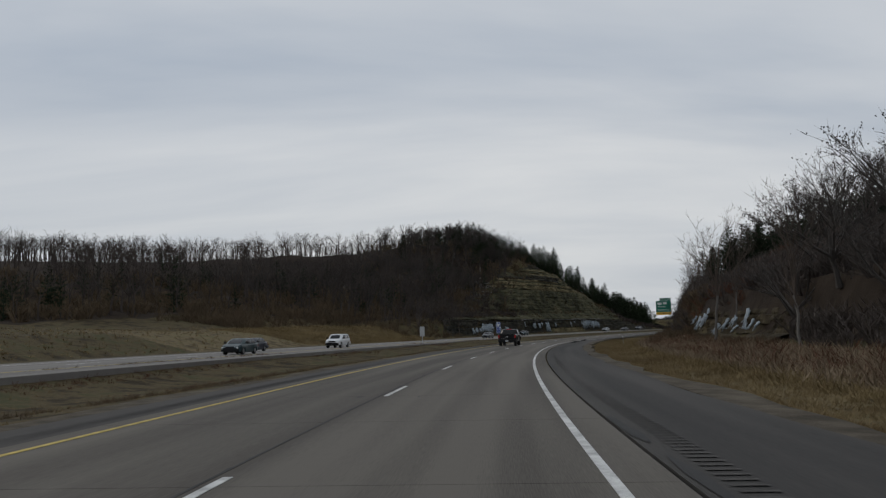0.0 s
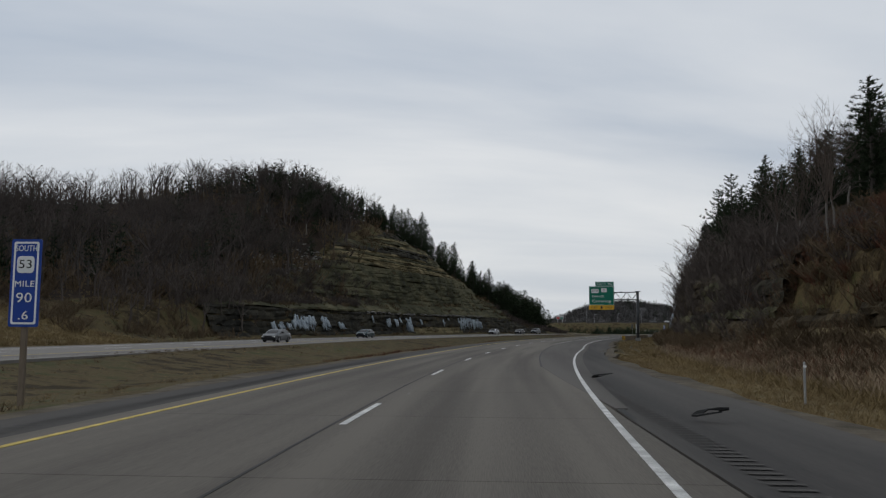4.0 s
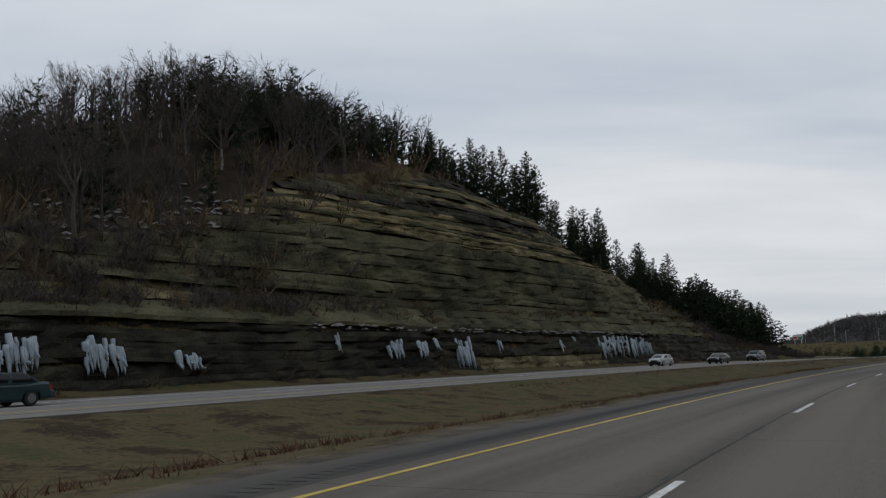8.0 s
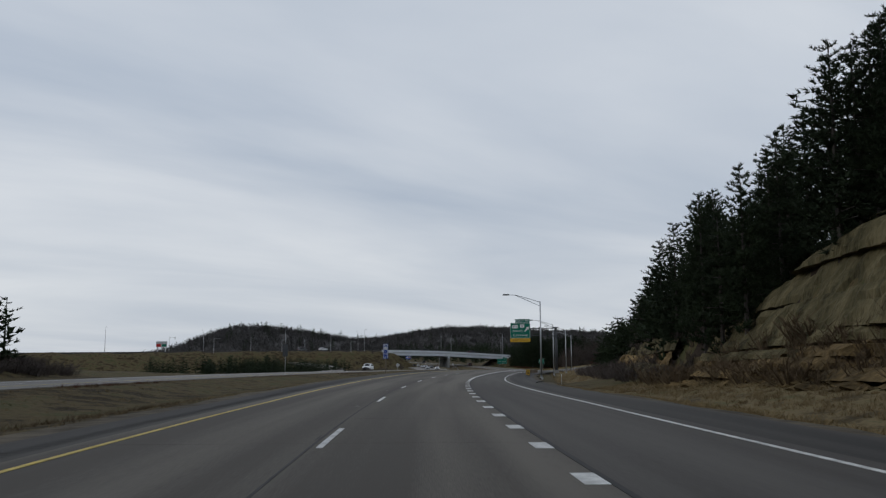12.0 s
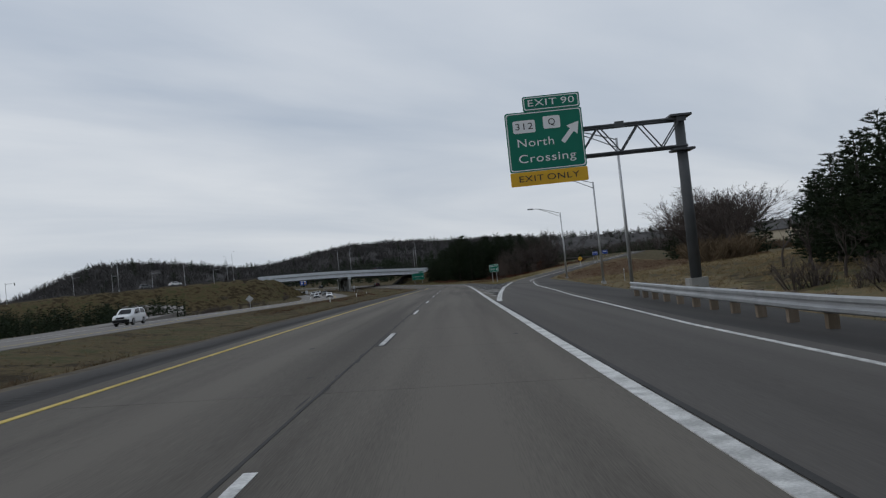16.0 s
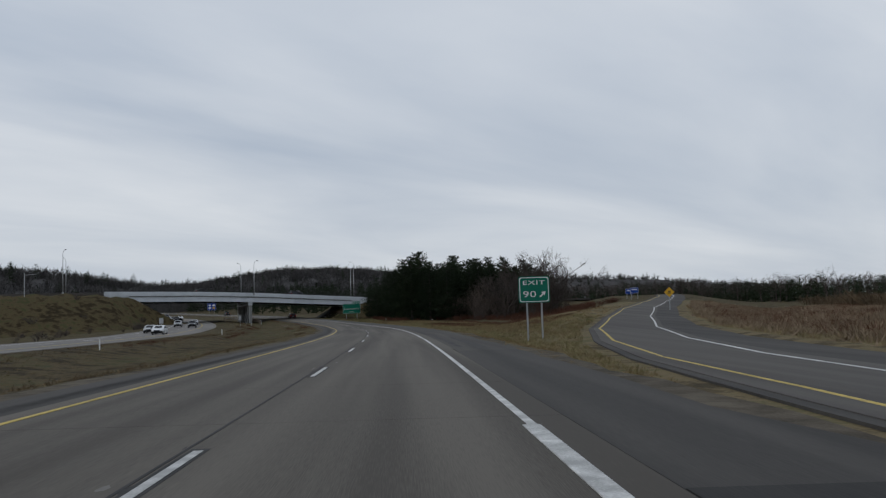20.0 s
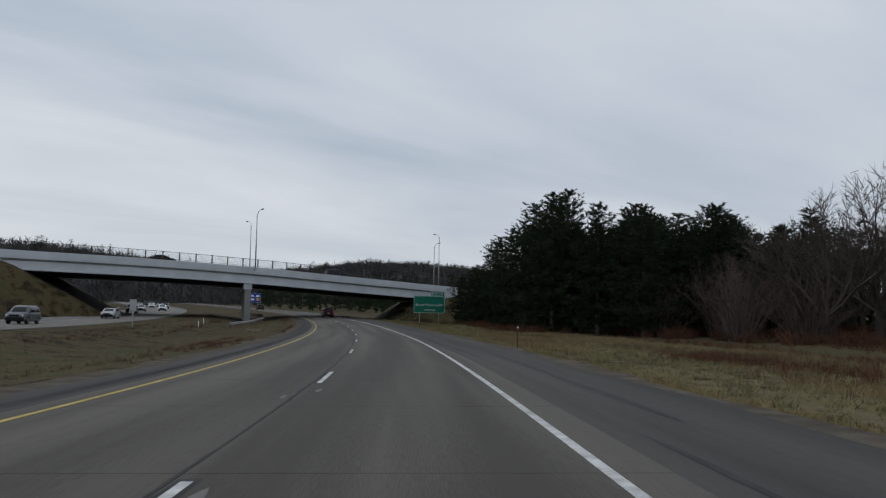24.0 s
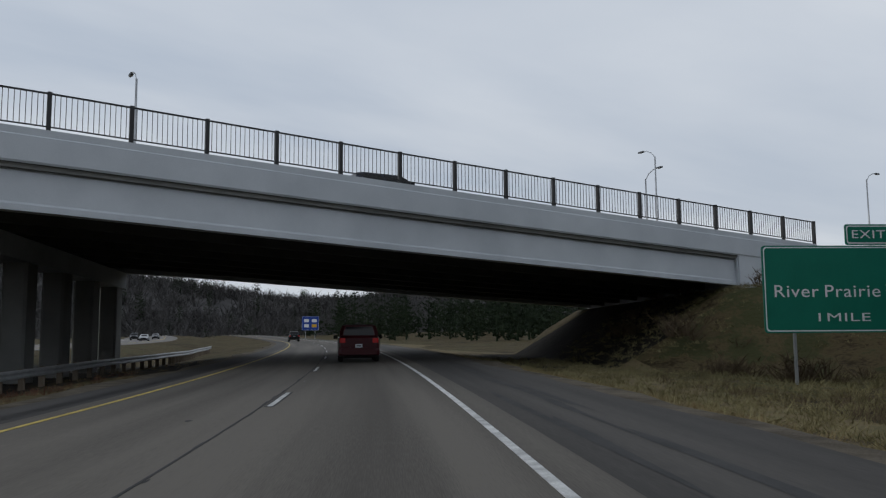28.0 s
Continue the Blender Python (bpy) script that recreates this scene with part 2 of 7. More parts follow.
M["olive"] = mat("olive_grass", (0.10, 0.088, 0.042), (0.26, 0.226, 0.116), 0.3, 0.95, 0.0, 6, rand=0.2, spec=0.1)
M["brush"] = mat("dry_brush", (0.060, 0.044, 0.029), (0.137, 0.101, 0.064), 0.3, 0.95, 0.0, 6, rand=0.2, spec=0.1)
M["straw"] = mat("dry_straw", (0.106, 0.076, 0.037), (0.270, 0.204, 0.106), 0.25, 0.95, 0.0, 6, rand=0.2, spec=0.1)
M["pale"] = mat("pale_verge_straw", (0.11, 0.078, 0.040), (0.28, 0.215, 0.118), 0.25, 0.95, 0.0, 6, rand=0.2, spec=0.1)
M["green"] = mat("winter_green_grass", (0.040, 0.043, 0.018), (0.095, 0.096, 0.042), 0.25, 0.95, 0.0, 6, rand=0.2, spec=0.1)
M["pale_ground"] = mat("bleached_verge_ground", (0.055, 0.043, 0.024), (0.165, 0.128, 0.070), 0.6, 0.95, 0.6, 9.0, (0.100, 0.090, 0.044), dist=0.15, spec=0.1, big=0.1, con=1.6)
M["far"] = mat("distant_bare_woods", (0.052, 0.050, 0.050), (0.105, 0.101, 0.098), 0.05, 0.95, 0.0, 2, spec=0.05)
M["bconc"] = mat("painted_bridge_concrete", (0.44, 0.47, 0.50), (0.56, 0.59, 0.62), 0.5, 0.85, 0.08, 30, dist=0.01)
# plain concrete, its tone lowered to imitate shade on the pier columns
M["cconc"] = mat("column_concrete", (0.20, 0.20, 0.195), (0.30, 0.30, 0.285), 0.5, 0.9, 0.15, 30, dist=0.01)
M["steel"] = mat("galvanised_steel", (0.30, 0.31, 0.32), (0.46, 0.47, 0.48), 2.0, 0.45, 0.05, 50, metal=0.7, dist=0.003)
M["dsteel"] = mat("weathered_steel", (0.05, 0.055, 0.06), (0.10, 0.105, 0.11), 1.0, 0.6, 0.05, 40, metal=0.3, dist=0.003)
M["black"] = plain("black_paint", (0.012, 0.012, 0.013), 0.5)
M["sgreen"] = mat("green_sign_sheeting", (0.002, 0.130, 0.085), (0.004, 0.165, 0.108), 0.8, 0.6, 0.0, 20)
M["swhite"] = plain("white_sign_sheeting", (0.72, 0.74, 0.74), 0.55)
M["syellow"] = mat("yellow_sign_sheeting", (0.60, 0.33, 0.02), (0.70, 0.42, 0.03), 0.8, 0.55, 0.0, 20)
M["sblue"] = mat("blue_sign_sheeting", (0.010, 0.045, 0.26), (0.015, 0.06, 0.32), 0.8, 0.55, 0.0, 20)
M["alu"] = mat("bare_aluminium", (0.34, 0.35, 0.36), (0.48, 0.49, 0.50), 1.0, 0.5, 0.0, 30, metal=0.5)
M["wood"] = mat("grey_post_wood", (0.11, 0.085, 0.06), (0.22, 0.18, 0.14), 1.5, 0.9, 0.4, 20, stretch=(1, 1, 0.2), dist=0.01)
M["red_panel"] = mat("red_sign_sheeting", (0.40, 0.02, 0.02), (0.48, 0.03, 0.03), 0.8, 0.55, 0.0, 20)
M["lamp"] = plain("lamp_lens", (0.55, 0.55, 0.52), 0.3)

# ---- mesh helpers ----
def raw_mesh(name, verts, faces, material, smooth=False):
    """A mesh from an n x 3 array and an array of triangles or quads (or a list of faces)."""
    me = bpy.data.meshes.new(name)
    if isinstance(faces, np.ndarray):
        k = faces.shape[1]
        me.vertices.add(len(verts))
        me.vertices.foreach_set("co", np.asarray(verts, np.float32).ravel())
        me.loops.add(faces.size)
        me.loops.foreach_set("vertex_index", faces.astype(np.int32).ravel())
        me.polygons.add(len(faces))
        me.polygons.foreach_set("loop_start", np.arange(0, faces.size, k, dtype=np.int32))
        me.update(calc_edges=True)
        me.validate()
        me.polygons.foreach_set("use_smooth", np.zeros(len(me.polygons), bool))
    else:
        me.from_pydata([tuple(v) for v in verts], [], faces)
    if smooth:
        me.polygons.foreach_set("use_smooth", np.ones(len(me.polygons), bool))
    me.materials.append(material)
    return me


def adopt(ob, parent):
    if parent is not None:
        ob.parent = parent
    return ob


class Shape:
    """Boxes, tubes and sweeps gathered into one mesh."""

    def __init__(self):
        self.v, self.f = [], []

    def add(self, verts, faces):
        n = len(self.v)
        self.v += [tuple(p) for p in verts]
        self.f += [tuple(i + n for i in f) for f in faces]
        return self

    def box(self, x0, y0, z0, x1, y1, z1, m=None, bevel=0.0):
        b = min(bevel, abs(x1 - x0) / 2.01, abs(y1 - y0) / 2.01)
        if b <= 0:
            ring = [(x0, y0), (x1, y0), (x1, y1), (x0, y1)]
        else:
            ring = [(x0 + b, y0), (x1 - b, y0), (x1, y0 + b), (x1, y1 - b), (x1 - b, y1), (x0 + b, y1), (x0, y1 - b), (x0, y0 + b)]
        n = len(ring)
        vs = [Vector((x, y, z0)) for x, y in ring] + [Vector((x, y, z1)) for x, y in ring]
        if m is not None:
            vs = [m @ v for v in vs]
        fs = [tuple(range(n))[::-1], tuple(range(n, 2 * n))] + [(i, (i + 1) % n, n + (i + 1) % n, n + i) for i in range(n)]
        return self.add(vs, fs)

    def tube(self, path, radii, sides=8, caps=True):
        path = [Vector(p) for p in path]
        if not isinstance(radii, (list, tuple)):
            radii = [radii] * len(path)
        vs, fs = [], []
        for i, p in enumerate(path):
            d = (path[min(i + 1, len(path) - 1)] - path[max(i - 1, 0)]).normalized()
            a = d.orthogonal().normalized() if i == 0 else (a - d * a.dot(d)).normalized()
            b = d.cross(a)
            vs += [p + radii[i] * (math.cos(t) * a + math.sin(t) * b) for t in [2 * math.pi * k / sides for k in range(sides)]]
        for i in range(len(path) - 1):
            for k in range(sides):
                q = (k + 1) % sides
                fs.append((i * sides + k, i * sides + q, (i + 1) * sides + q, (i + 1) * sides + k))
        if caps:
            fs += [tuple(range(sides))[::-1], tuple(range(len(vs) - sides, len(vs)))]
        return self.add(vs, fs)

    def sweep(self, sections, closed=True, caps=True):
        """Joins equal rings of points."""
        n = len(sections[0])
        vs = [p for s in sections for p in s]
        fs = []
        for i in range(len(sections) - 1):
            for k in range(n if closed else n - 1):
                q = (k + 1) % n
                fs.append((i * n + k, i * n + q, (i + 1) * n + q, (i + 1) * n + k))
        if caps and closed:
            fs += [tuple(range(n))[::-1], tuple(range(len(vs) - n, len(vs)))]
        return self.add(vs, fs)

    def obj(self, name, material, parent=None, label="", smooth=False):
        ob = new(name, raw_mesh(name, self.v, self.f, material, smooth))
        adopt(ob, parent)
        if label:
            tagged(ob, label)
        return ob


def text_part(name, body, size, material, parent, m, width=None):
    """Lettering as thin meshes, one for each word, centred, facing the local -y of m."""
    def solid(text):
        c = bpy.data.curves.new(name, "FONT")
        c.body, c.size, c.extrude, c.align_x, c.align_y = text, size, 0.004, "LEFT", "CENTER"
        c.space_character = 1.08
        tmp = bpy.data.objects.new(name, c)
        scene.collection.objects.link(tmp)
        me = bpy.data.meshes.new_from_object(tmp.evaluated_get(bpy.context.evaluated_depsgraph_get()))
        bpy.data.objects.remove(tmp)
        me.materials.clear()
        me.materials.append(material)
        return me, min(v.co.x for v in me.vertices), max(v.co.x for v in me.vertices)

    made, x = [], 0.0
    for word in body.split():
        me, a, b = solid(word)
        made.append((me, x - a))
        x += b - a + size * .32
    span = x - size * .32
    k = width / span if width else 1.0
    for me, off in made:
        ob = new(name, me)
        adopt(ob, parent)
        ob.matrix_local = m @ pose(0, 0, 0, 90, 0, 0) @ Matrix.Diagonal((k, 1, 1, 1)) @ Matrix.Translation((off - span / 2, 0, 0))
    return ob


# ---- the road's line: curvature and level every 60 m ----
KAPPA = [-11.62, -11.62, -14.25, -13.49, -14.84, -14.91, -13.66, -12.89, -16.53, -0.58, -0.08, 2.37, 10.97, 13.04, 11.08, 13.52, 9.0, 8.42, 8.39, 8.36, 8.34, 8.32, 8.3, 8.29, 8.28, 8.27, 8.27]
ZPROF = [0.83, 0.0, -0.4, -0.68, -0.88, -0.73, -0.55, -0.19, -0.25, -0.31, -0.53, -0.90, -1.31, -1.72, -1.6, -0.94, 0.08, 0.95, 1.8, 3.0, 4.4, 5.7, 6.7, 7.2, 7.4, 7.5, 7.5]
KN = np.arange(-60, 1501, 60.0)
SG = np.arange(-400, 1702, 2.0)
_k = np.interp(SG, KN, KAPPA) * 1e-4
_k[SG < -60] = 0.0
_th = np.concatenate([[0], np.cumsum((_k[1:] + _k[:-1]))])
_th -= np.interp(0, SG, _th)
_mid = (_th[1:] + _th[:-1]) / 2
_x = np.concatenate([[0], np.cumsum(-np.sin(_mid) * 2)])
_y = np.concatenate([[0], np.cumsum(np.cos(_mid) * 2)])
_x -= np.interp(0, SG, _x)
_y -= np.interp(0, SG, _y)
_z = np.interp(SG, KN, ZPROF)
_h = np.hanning(33)
_z = np.convolve(np.pad(_z, 16, mode="edge"), _h / _h.sum(), "valid")


# cross fall of the carriageway: rise per metre to the left
FALL_S = [-60, 330, 370, 400, 440, 505, 545, 590, 640, 700, 900, 1500]
FALL = [-.004, -.004, .004, .029, .05, .035, .021, .01, -.003, -.012, -.008, -.008]


def W(s, u, z=0.0):
    """World places for distances along the road, to its left, and above it."""
    s, u = np.asarray(s, float), np.asarray(u, float)
    t = np.interp(s, SG, _th)
    bank = np.interp(s, FALL_S, FALL) * np.interp(u, [-22, -12.5, 5.4, 12], [0, -10.6, 7.3, 0])
    return np.stack([np.interp(s, SG, _x) - u * np.cos(t), np.interp(s, SG, _y) - u * np.sin(t), np.interp(s, SG, _z) + z + bank], -1)


def head(s):
    return float(np.degrees(np.interp(s, SG, _th)))


def at_road(s, u, z=0.0, turn=0.0):
    """A pose standing on the road's frame, its y along the road."""
    p = W(s, u, z)
    return pose(p[0], p[1], p[2], 0, 0, head(s) + turn)


def sm(a, b, x):
    t = np.clip((x - a) / (b - a), 0, 1)
    return t * t * (3 - 2 * t)


# ---- lie of the land, as cross sections: (distance out, height) ----
LEFT = [
    (-400, [(36, -.2), (45, 2), (60, 3), (110, 4), (190, 10), (300, 17), (420, 16)]),
    (30, [(36, -.2), (45, 2), (60, 3), (106, 4), (184, 15), (300, 21), (420, 19)]),
    (110, [(36, -.2), (45, 2), (60, 3), (100, 4), (176, 21), (300, 26), (420, 23)]),
    (190, [(36, -.3), (44, 1), (52, 3), (75, 9), (120, 17), (176, 24), (300, 27), (420, 24)]),
    (240, [(36, -.3), (45, 0), (47, 5), (52, 6.5), (70, 13), (100, 18), (176, 28), (300, 27), (420, 22)]),
    (280, [(36, -.3), (45, 0), (47, 5.5), (51, 7), (56, 13), (70, 19), (85, 23), (130, 30), (176, 31), (300, 24), (420, 16)]),
    (300, [(36, -.3), (45, 0), (47, 5.5), (50, 7), (55, 19.5), (62, 25), (78, 34), (176, 32), (300, 22), (420, 12)]),
    (325, [(36, -.3), (45, 0), (47, 5.5), (50, 7.5), (54, 21), (57, 26), (66, 30), (80, 35.5), (176, 29), (300, 18), (420, 9)]),
    (345, [(36, -.3), (45, 0), (47, 5.5), (50, 8), (54, 20), (57, 23.5), (66, 26.2), (90, 27), (176, 20), (300, 11), (420, 6)]),
    (365, [(36, -.3), (45, 0), (47, 5), (50, 8), (54, 16), (58, 18), (66, 18.5), (100, 18), (176, 13), (300, 6), (420, 3)]),
    (385, [(36, -.3), (45, 0), (47, 4.5), (50, 7), (54, 11), (60, 12.5), (100, 12), (176, 8), (300, 3), (420, 2)]),
    (412, [(36, -.3), (45, 0), (48, 2.5), (52, 3.5), (60, 5), (100, 5.5), (176, 3), (300, 1), (420, 1)]),
    (440, [(36, -.3), (45, 0), (52, .8), (60, 1.2), (100, 1), (176, 0), (300, 0), (420, 0)]),
    (520, [(36, -.3), (45, -.5), (60, -.8), (100, -1), (420, -1)]),
    (1700, [(36, -.3), (45, -.5), (60, -.8), (100, -1), (420, -1)]),
]
RIGHT = [
    (-400, [(7.4, -.05), (10, -.7), (15, -.5), (21, 1.0), (30, 6), (45, 12), (80, 24), (200, 32), (420, 30)]),
    (60, [(7.4, -.05), (10, -.7), (15, -.6), (19, 0.2), (21.8, 1.0), (22.7, 4.8), (34, 8), (45, 12), (80, 22), (200, 30), (420, 28)]),
    (125, [(7.4, -.05), (10, -.7), (15, -.6), (18, 0.0), (20.3, 1.0), (21.5, 5.4), (30, 9.2), (40, 13), (80, 22), (200, 30), (420, 26)]),
    (165, [(7.6, -.05), (10, -.7), (15, -.5), (18, 0.2), (20.3, 1.0), (21.7, 6.2), (30, 10.5), (40, 16), (80, 24), (200, 30), (420, 26)]),
    (200, [(9.6, -.05), (12, -.6), (16, 0), (18.5, .8), (20, 6.6), (24, 9.5), (34, 15), (80, 24), (200, 30), (420, 26)]),
    (270, [(9.8, -.05), (12, -.5), (16, 0), (18, .8), (20, 9), (23, 12), (34, 17), (80, 26), (200, 30), (420, 26)]),
    (335, [(9.8, -.05), (12, -.4), (15, .2), (17, .8), (18.5, 3), (20, 14), (23, 18.5), (30, 22), (80, 26), (200, 28), (420, 22)]),
    (358, [(9.8, -.05), (12, -.4), (15, .2), (17, .8), (18.5, 3), (20, 10.5), (23, 14), (30, 17), (80, 21), (200, 20), (420, 14)]),
    (378, [(9.6, -.05), (12, -.4), (15, .1), (17, .5), (18.8, 3), (21, 7), (26, 9.5), (34, 11), (80, 13), (200, 10), (420, 7)]),
    (402, [(9.4, -.05), (12, -.5), (16, -.1), (18.5, .4), (20, 3.0), (24, 4.5), (32, 6), (50, 7), (80, 7), (200, 4), (420, 2)]),
    (432, [(9.2, -.05), (12, -.6), (17, -.1), (19.5, .5), (20.8, 3.2), (26, 4.2), (40, 5), (80, 5), (200, 3), (420, 1)]),
    (462, [(9.2, -.05), (12, -.6), (18, -.2), (23, .6), (28, 1.8), (40, 2.4), (80, 3), (200, 2), (420, 1)]),
    (500, [(9.6, -.05), (13, -.8), (20, -.5), (40, .4), (80, 1.6), (200, 2), (420, 1)]),
    (560, [(11, -.05), (15, -.5), (24, -.4), (40, .3), (80, 1.2), (200, 1.4), (420, 1)]),
    (640, [(7.4, -.05), (9.5, -.4), (30, 0.0), (60, .6), (120, 1), (420, 1)]),
    (740, [(7.4, -.05), (10, -.5), (18, -.6), (40, -.3), (80, .8), (420, 1)]),
    (1700, [(7.4, -.05), (10, -.5), (18, -.5), (40, 0), (80, 1.2), (420, 1.5)]),
]


def sections(table, s, w):
    keys = [k for k, _ in table]
    i = np.clip(np.searchsorted(keys, s) - 1, 0, len(keys) - 2)
    out = np.zeros_like(s)
    for j in range(len(keys) - 1):
        m = i == j
        if m.any():
            a = np.interp(w[m], *zip(*table[j][1]))
            b = np.interp(w[m], *zip(*table[j + 1][1]))
            q = np.clip((s[m] - keys[j]) / (keys[j + 1] - keys[j]), 0, 1)
            out[m] = a + (b - a) * q * q * (3 - 2 * q)
    return out


# overpass: near face line, axis and levels
BR = np.array([383.0, 771.0])
BAX = np.array([0.9969, 0.0785])
BSIDE = np.array([math.sin(radians(19)), math.cos(radians(19))])
BWID = 29.0


def bridge_top(a):
    """Level of the deck's top at a metres right of the right abutment."""
    return 6.0 - 0.022 * a - 0.00012 * (a + 50) ** 2 * (a < 0) if np.isscalar(a) else 6.0 - 0.022 * a


def bumpy(s, u, k=1.0):
    return k * (0.5 * np.sin(s * 0.11 + u * 0.07) + 0.4 * np.sin(s * 0.053 - u * 0.16 + 2) + 0.3 * np.sin(s * 0.31 + u * 0.23 + 1) + 0.25 * np.sin(u * 0.41 - s * 0.19))


RAMP = [(556, -8.6, 0), (575, -10.4, -.18), (592, -11.75, -.28), (598, -12.2, -.28), (608, -13.0, -.26), (622, -15.0, -.16), (640, -19.0, .08), (665, -27, .65), (690, -37, 1.6), (720, -52, 2.6), (760, -74, 3.6), (820, -110, 4.6)]


def ramp_u(s):
    return float(np.interp(s, [r[0] for r in RAMP], [r[1] for r in RAMP]))


def ramp_z(s):
    return float(np.interp(s, [r[0] for r in RAMP], [r[2] for r in RAMP]))


def land(s, u):
    """Height of the ground above the road's level."""
    s, u = np.broadcast_arrays(np.asarray(s, float), np.asarray(u, float))
    s, u = s.ravel(), u.ravel()
    z = np.full(s.shape, -0.07)
    lf, rt = u > 36, u < -7.4
    med = (u > 5.2) & (u < 21)
    z[med] = -0.07 - 0.75 * np.sin(np.pi * (u[med] - 5.2) / 15.8) ** 2 + 0.05 * bumpy(s[med], u[med])
    z[lf] = sections(LEFT, s[lf], u[lf])
    z[rt] = sections(RIGHT, s[rt], -u[rt])
    far = sm(0, 1, np.clip((np.abs(u) - 40) / 40, 0, 1))
    z += bumpy(s, u) * far * 0.8 * np.clip(np.abs(z) / 8, 0.25, 1.5)
    # bank of the exit ramp
    rs, ru, rz = (np.array(c, float) for c in zip(*RAMP))
    cu = np.interp(s, rs, ru)
    lean = np.cos(np.arctan(np.abs(np.gradient(ru, rs))))
    dist = np.abs(u - cu) * np.interp(s, rs, lean)
    top = np.interp(s, rs, rz) - .08
    fill = top + .1 - np.maximum(dist - 6, 0) * .17
    on = (s > 578) & (s < 840)
    z = np.where(on & (dist > 5.6), np.maximum(z, fill + .05 * bumpy(s, u)), z)
    z = np.where(on & (dist <= 5.6), top, z)
    # approach banks of the overpass
    P = W(s, u)
    d = P[:, :2] - BR
    det = BAX[0] * BSIDE[1] - BAX[1] * BSIDE[0]
    a = (d[:, 0] * BSIDE[1] - d[:, 1] * BSIDE[0]) / det
    b = (BAX[0] * d[:, 1] - BAX[1] * d[:, 0]) / det
    out = np.maximum(np.maximum(-b - 2.5, b - BWID - 2.5), 0)
    for start, sign in ((0.0, 1), (-92.0, -1)):
        o2 = np.minimum(out, 2.0)
        e = (a - start - sign * (-6.5 + o2 * 3.2)) * sign
        fill = np.where(sign > 0, 3.3, np.interp(a, [-330, -150, -100, -92], [5.5, 7.25, 7.5, 7.0])) + o2 * .9 + (-0.022 * np.clip(a, 0, 60) if sign > 0 else 0) - out / 2.0 + np.minimum(e + 1.0, 0) / 1.9
        fill = np.where(e > 220, fill - (e - 220) * 0.03, fill)
        fill -= P[:, 2] - 0.0
        z = np.where((e > -16) & (np.abs(b) < 200), np.maximum(z, fill), z)
    return z


def ground_z(s, u):
    return W(s, u, 0.0)[..., 2] + land(s, u).reshape(np.broadcast(s, u).shape)

# ---- ground: one sheet to the horizon ----
sv = np.concatenate([np.arange(-400, -40, 20), np.arange(-40, 1000, 4), np.arange(1000, 1701, 20)]).astype(float)
uv = np.concatenate([[-420, -360, -300, -250, -200, -170, -140, -128, -120, -114, -108, -102, -96, -90, -86], np.arange(-84, -40, 2), np.arange(-40, -26, 1.5), np.arange(-26, -7, 0.75), [-7.4, -6.8, -4, 0, 5, 5.2], np.arange(6, 22, 1.25), [21.2, 24, 28, 32, 35.8], np.arange(36.2, 70, 1.5), np.arange(70, 124, 4), [130, 145, 160, 180, 200, 230, 260, 300, 360, 420]]).astype(float)
uv = np.unique(uv)
S, U = np.meshgrid(sv, uv, indexing="ij")
G = W(S, U)
G[..., 2] += land(S, U).reshape(S.shape)
ns, nu = S.shape
idx = np.arange(ns * nu).reshape(ns, nu)
quads = np.stack([idx[:-1, :-1], idx[1:, :-1], idx[1:, 1:], idx[:-1, 1:]], -1).reshape(-1, 4)[:, ::-1]
loop = np.concatenate([idx[:, 0], idx[-1, 1:], idx[::-1, -1][1:], idx[0, ::-1][1:-1]])
V = [G.reshape(-1, 3)]
base, mid = G.reshape(-1, 3)[loop], np.array([220.0, 560.0])
ang = np.unwrap(np.arctan2(base[:, 1] - mid[1], base[:, 0] - mid[0]))
ang = np.linspace(ang[0], ang[0] + np.sign(ang[-1] - ang[0]) * 2 * np.pi, len(loop), endpoint=False)
prev, count, extra = loop, ns * nu, []
for q, r in ((0.25, 1400), (0.6, 2200), (1.0, 4800)):
    ring = np.stack([mid[0] + r * np.cos(ang), mid[1] + r * np.sin(ang), np.full(len(loop), -2.0)], -1)
    ring = base * (1 - q) + ring * q
    ring[:, 2] = base[:, 2] * (1 - q) ** 2 * (0.4 if q > 0.3 else 0.6)
    V.append(ring)
    cur = np.arange(count, count + len(loop))
    count += len(loop)
    nxt = np.roll(np.arange(len(loop)), -1)
    extra.append(np.stack([prev, cur, cur[nxt], prev[nxt]], -1))
    prev = cur
allq = np.concatenate([quads] + extra)
ground = new("ground", raw_mesh("ground", np.concatenate(V), allq, M["grass"], True))
ground.data.materials.append(M["litter"])
sc, uc = S.reshape(-1)[quads].mean(1), U.reshape(-1)[quads].mean(1)
le = np.interp(sc, [-400, 100, 170, 200, 240, 280, 300, 330], [100, 94, 62, 55, 54, 56, 60, 62])
re_ = np.interp(sc, [-400, 60, 112, 125, 165, 185, 300, 400, 440, 530], [-20, -20.5, -20.5, -33, -34, -26, -23, -19, -24, -38])
wooded = ((uc > le) & (sc < 460)) | ((uc < re_) & (sc < 535)) | ((uc < -24) & (sc > 790) & (sc < 850) & (uc > -66))
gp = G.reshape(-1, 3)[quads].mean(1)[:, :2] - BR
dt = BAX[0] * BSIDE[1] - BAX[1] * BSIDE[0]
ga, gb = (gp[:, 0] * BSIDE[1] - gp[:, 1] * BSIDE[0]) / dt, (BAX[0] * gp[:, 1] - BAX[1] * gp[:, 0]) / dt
ground.data.materials.append(M["shaded_soil"])
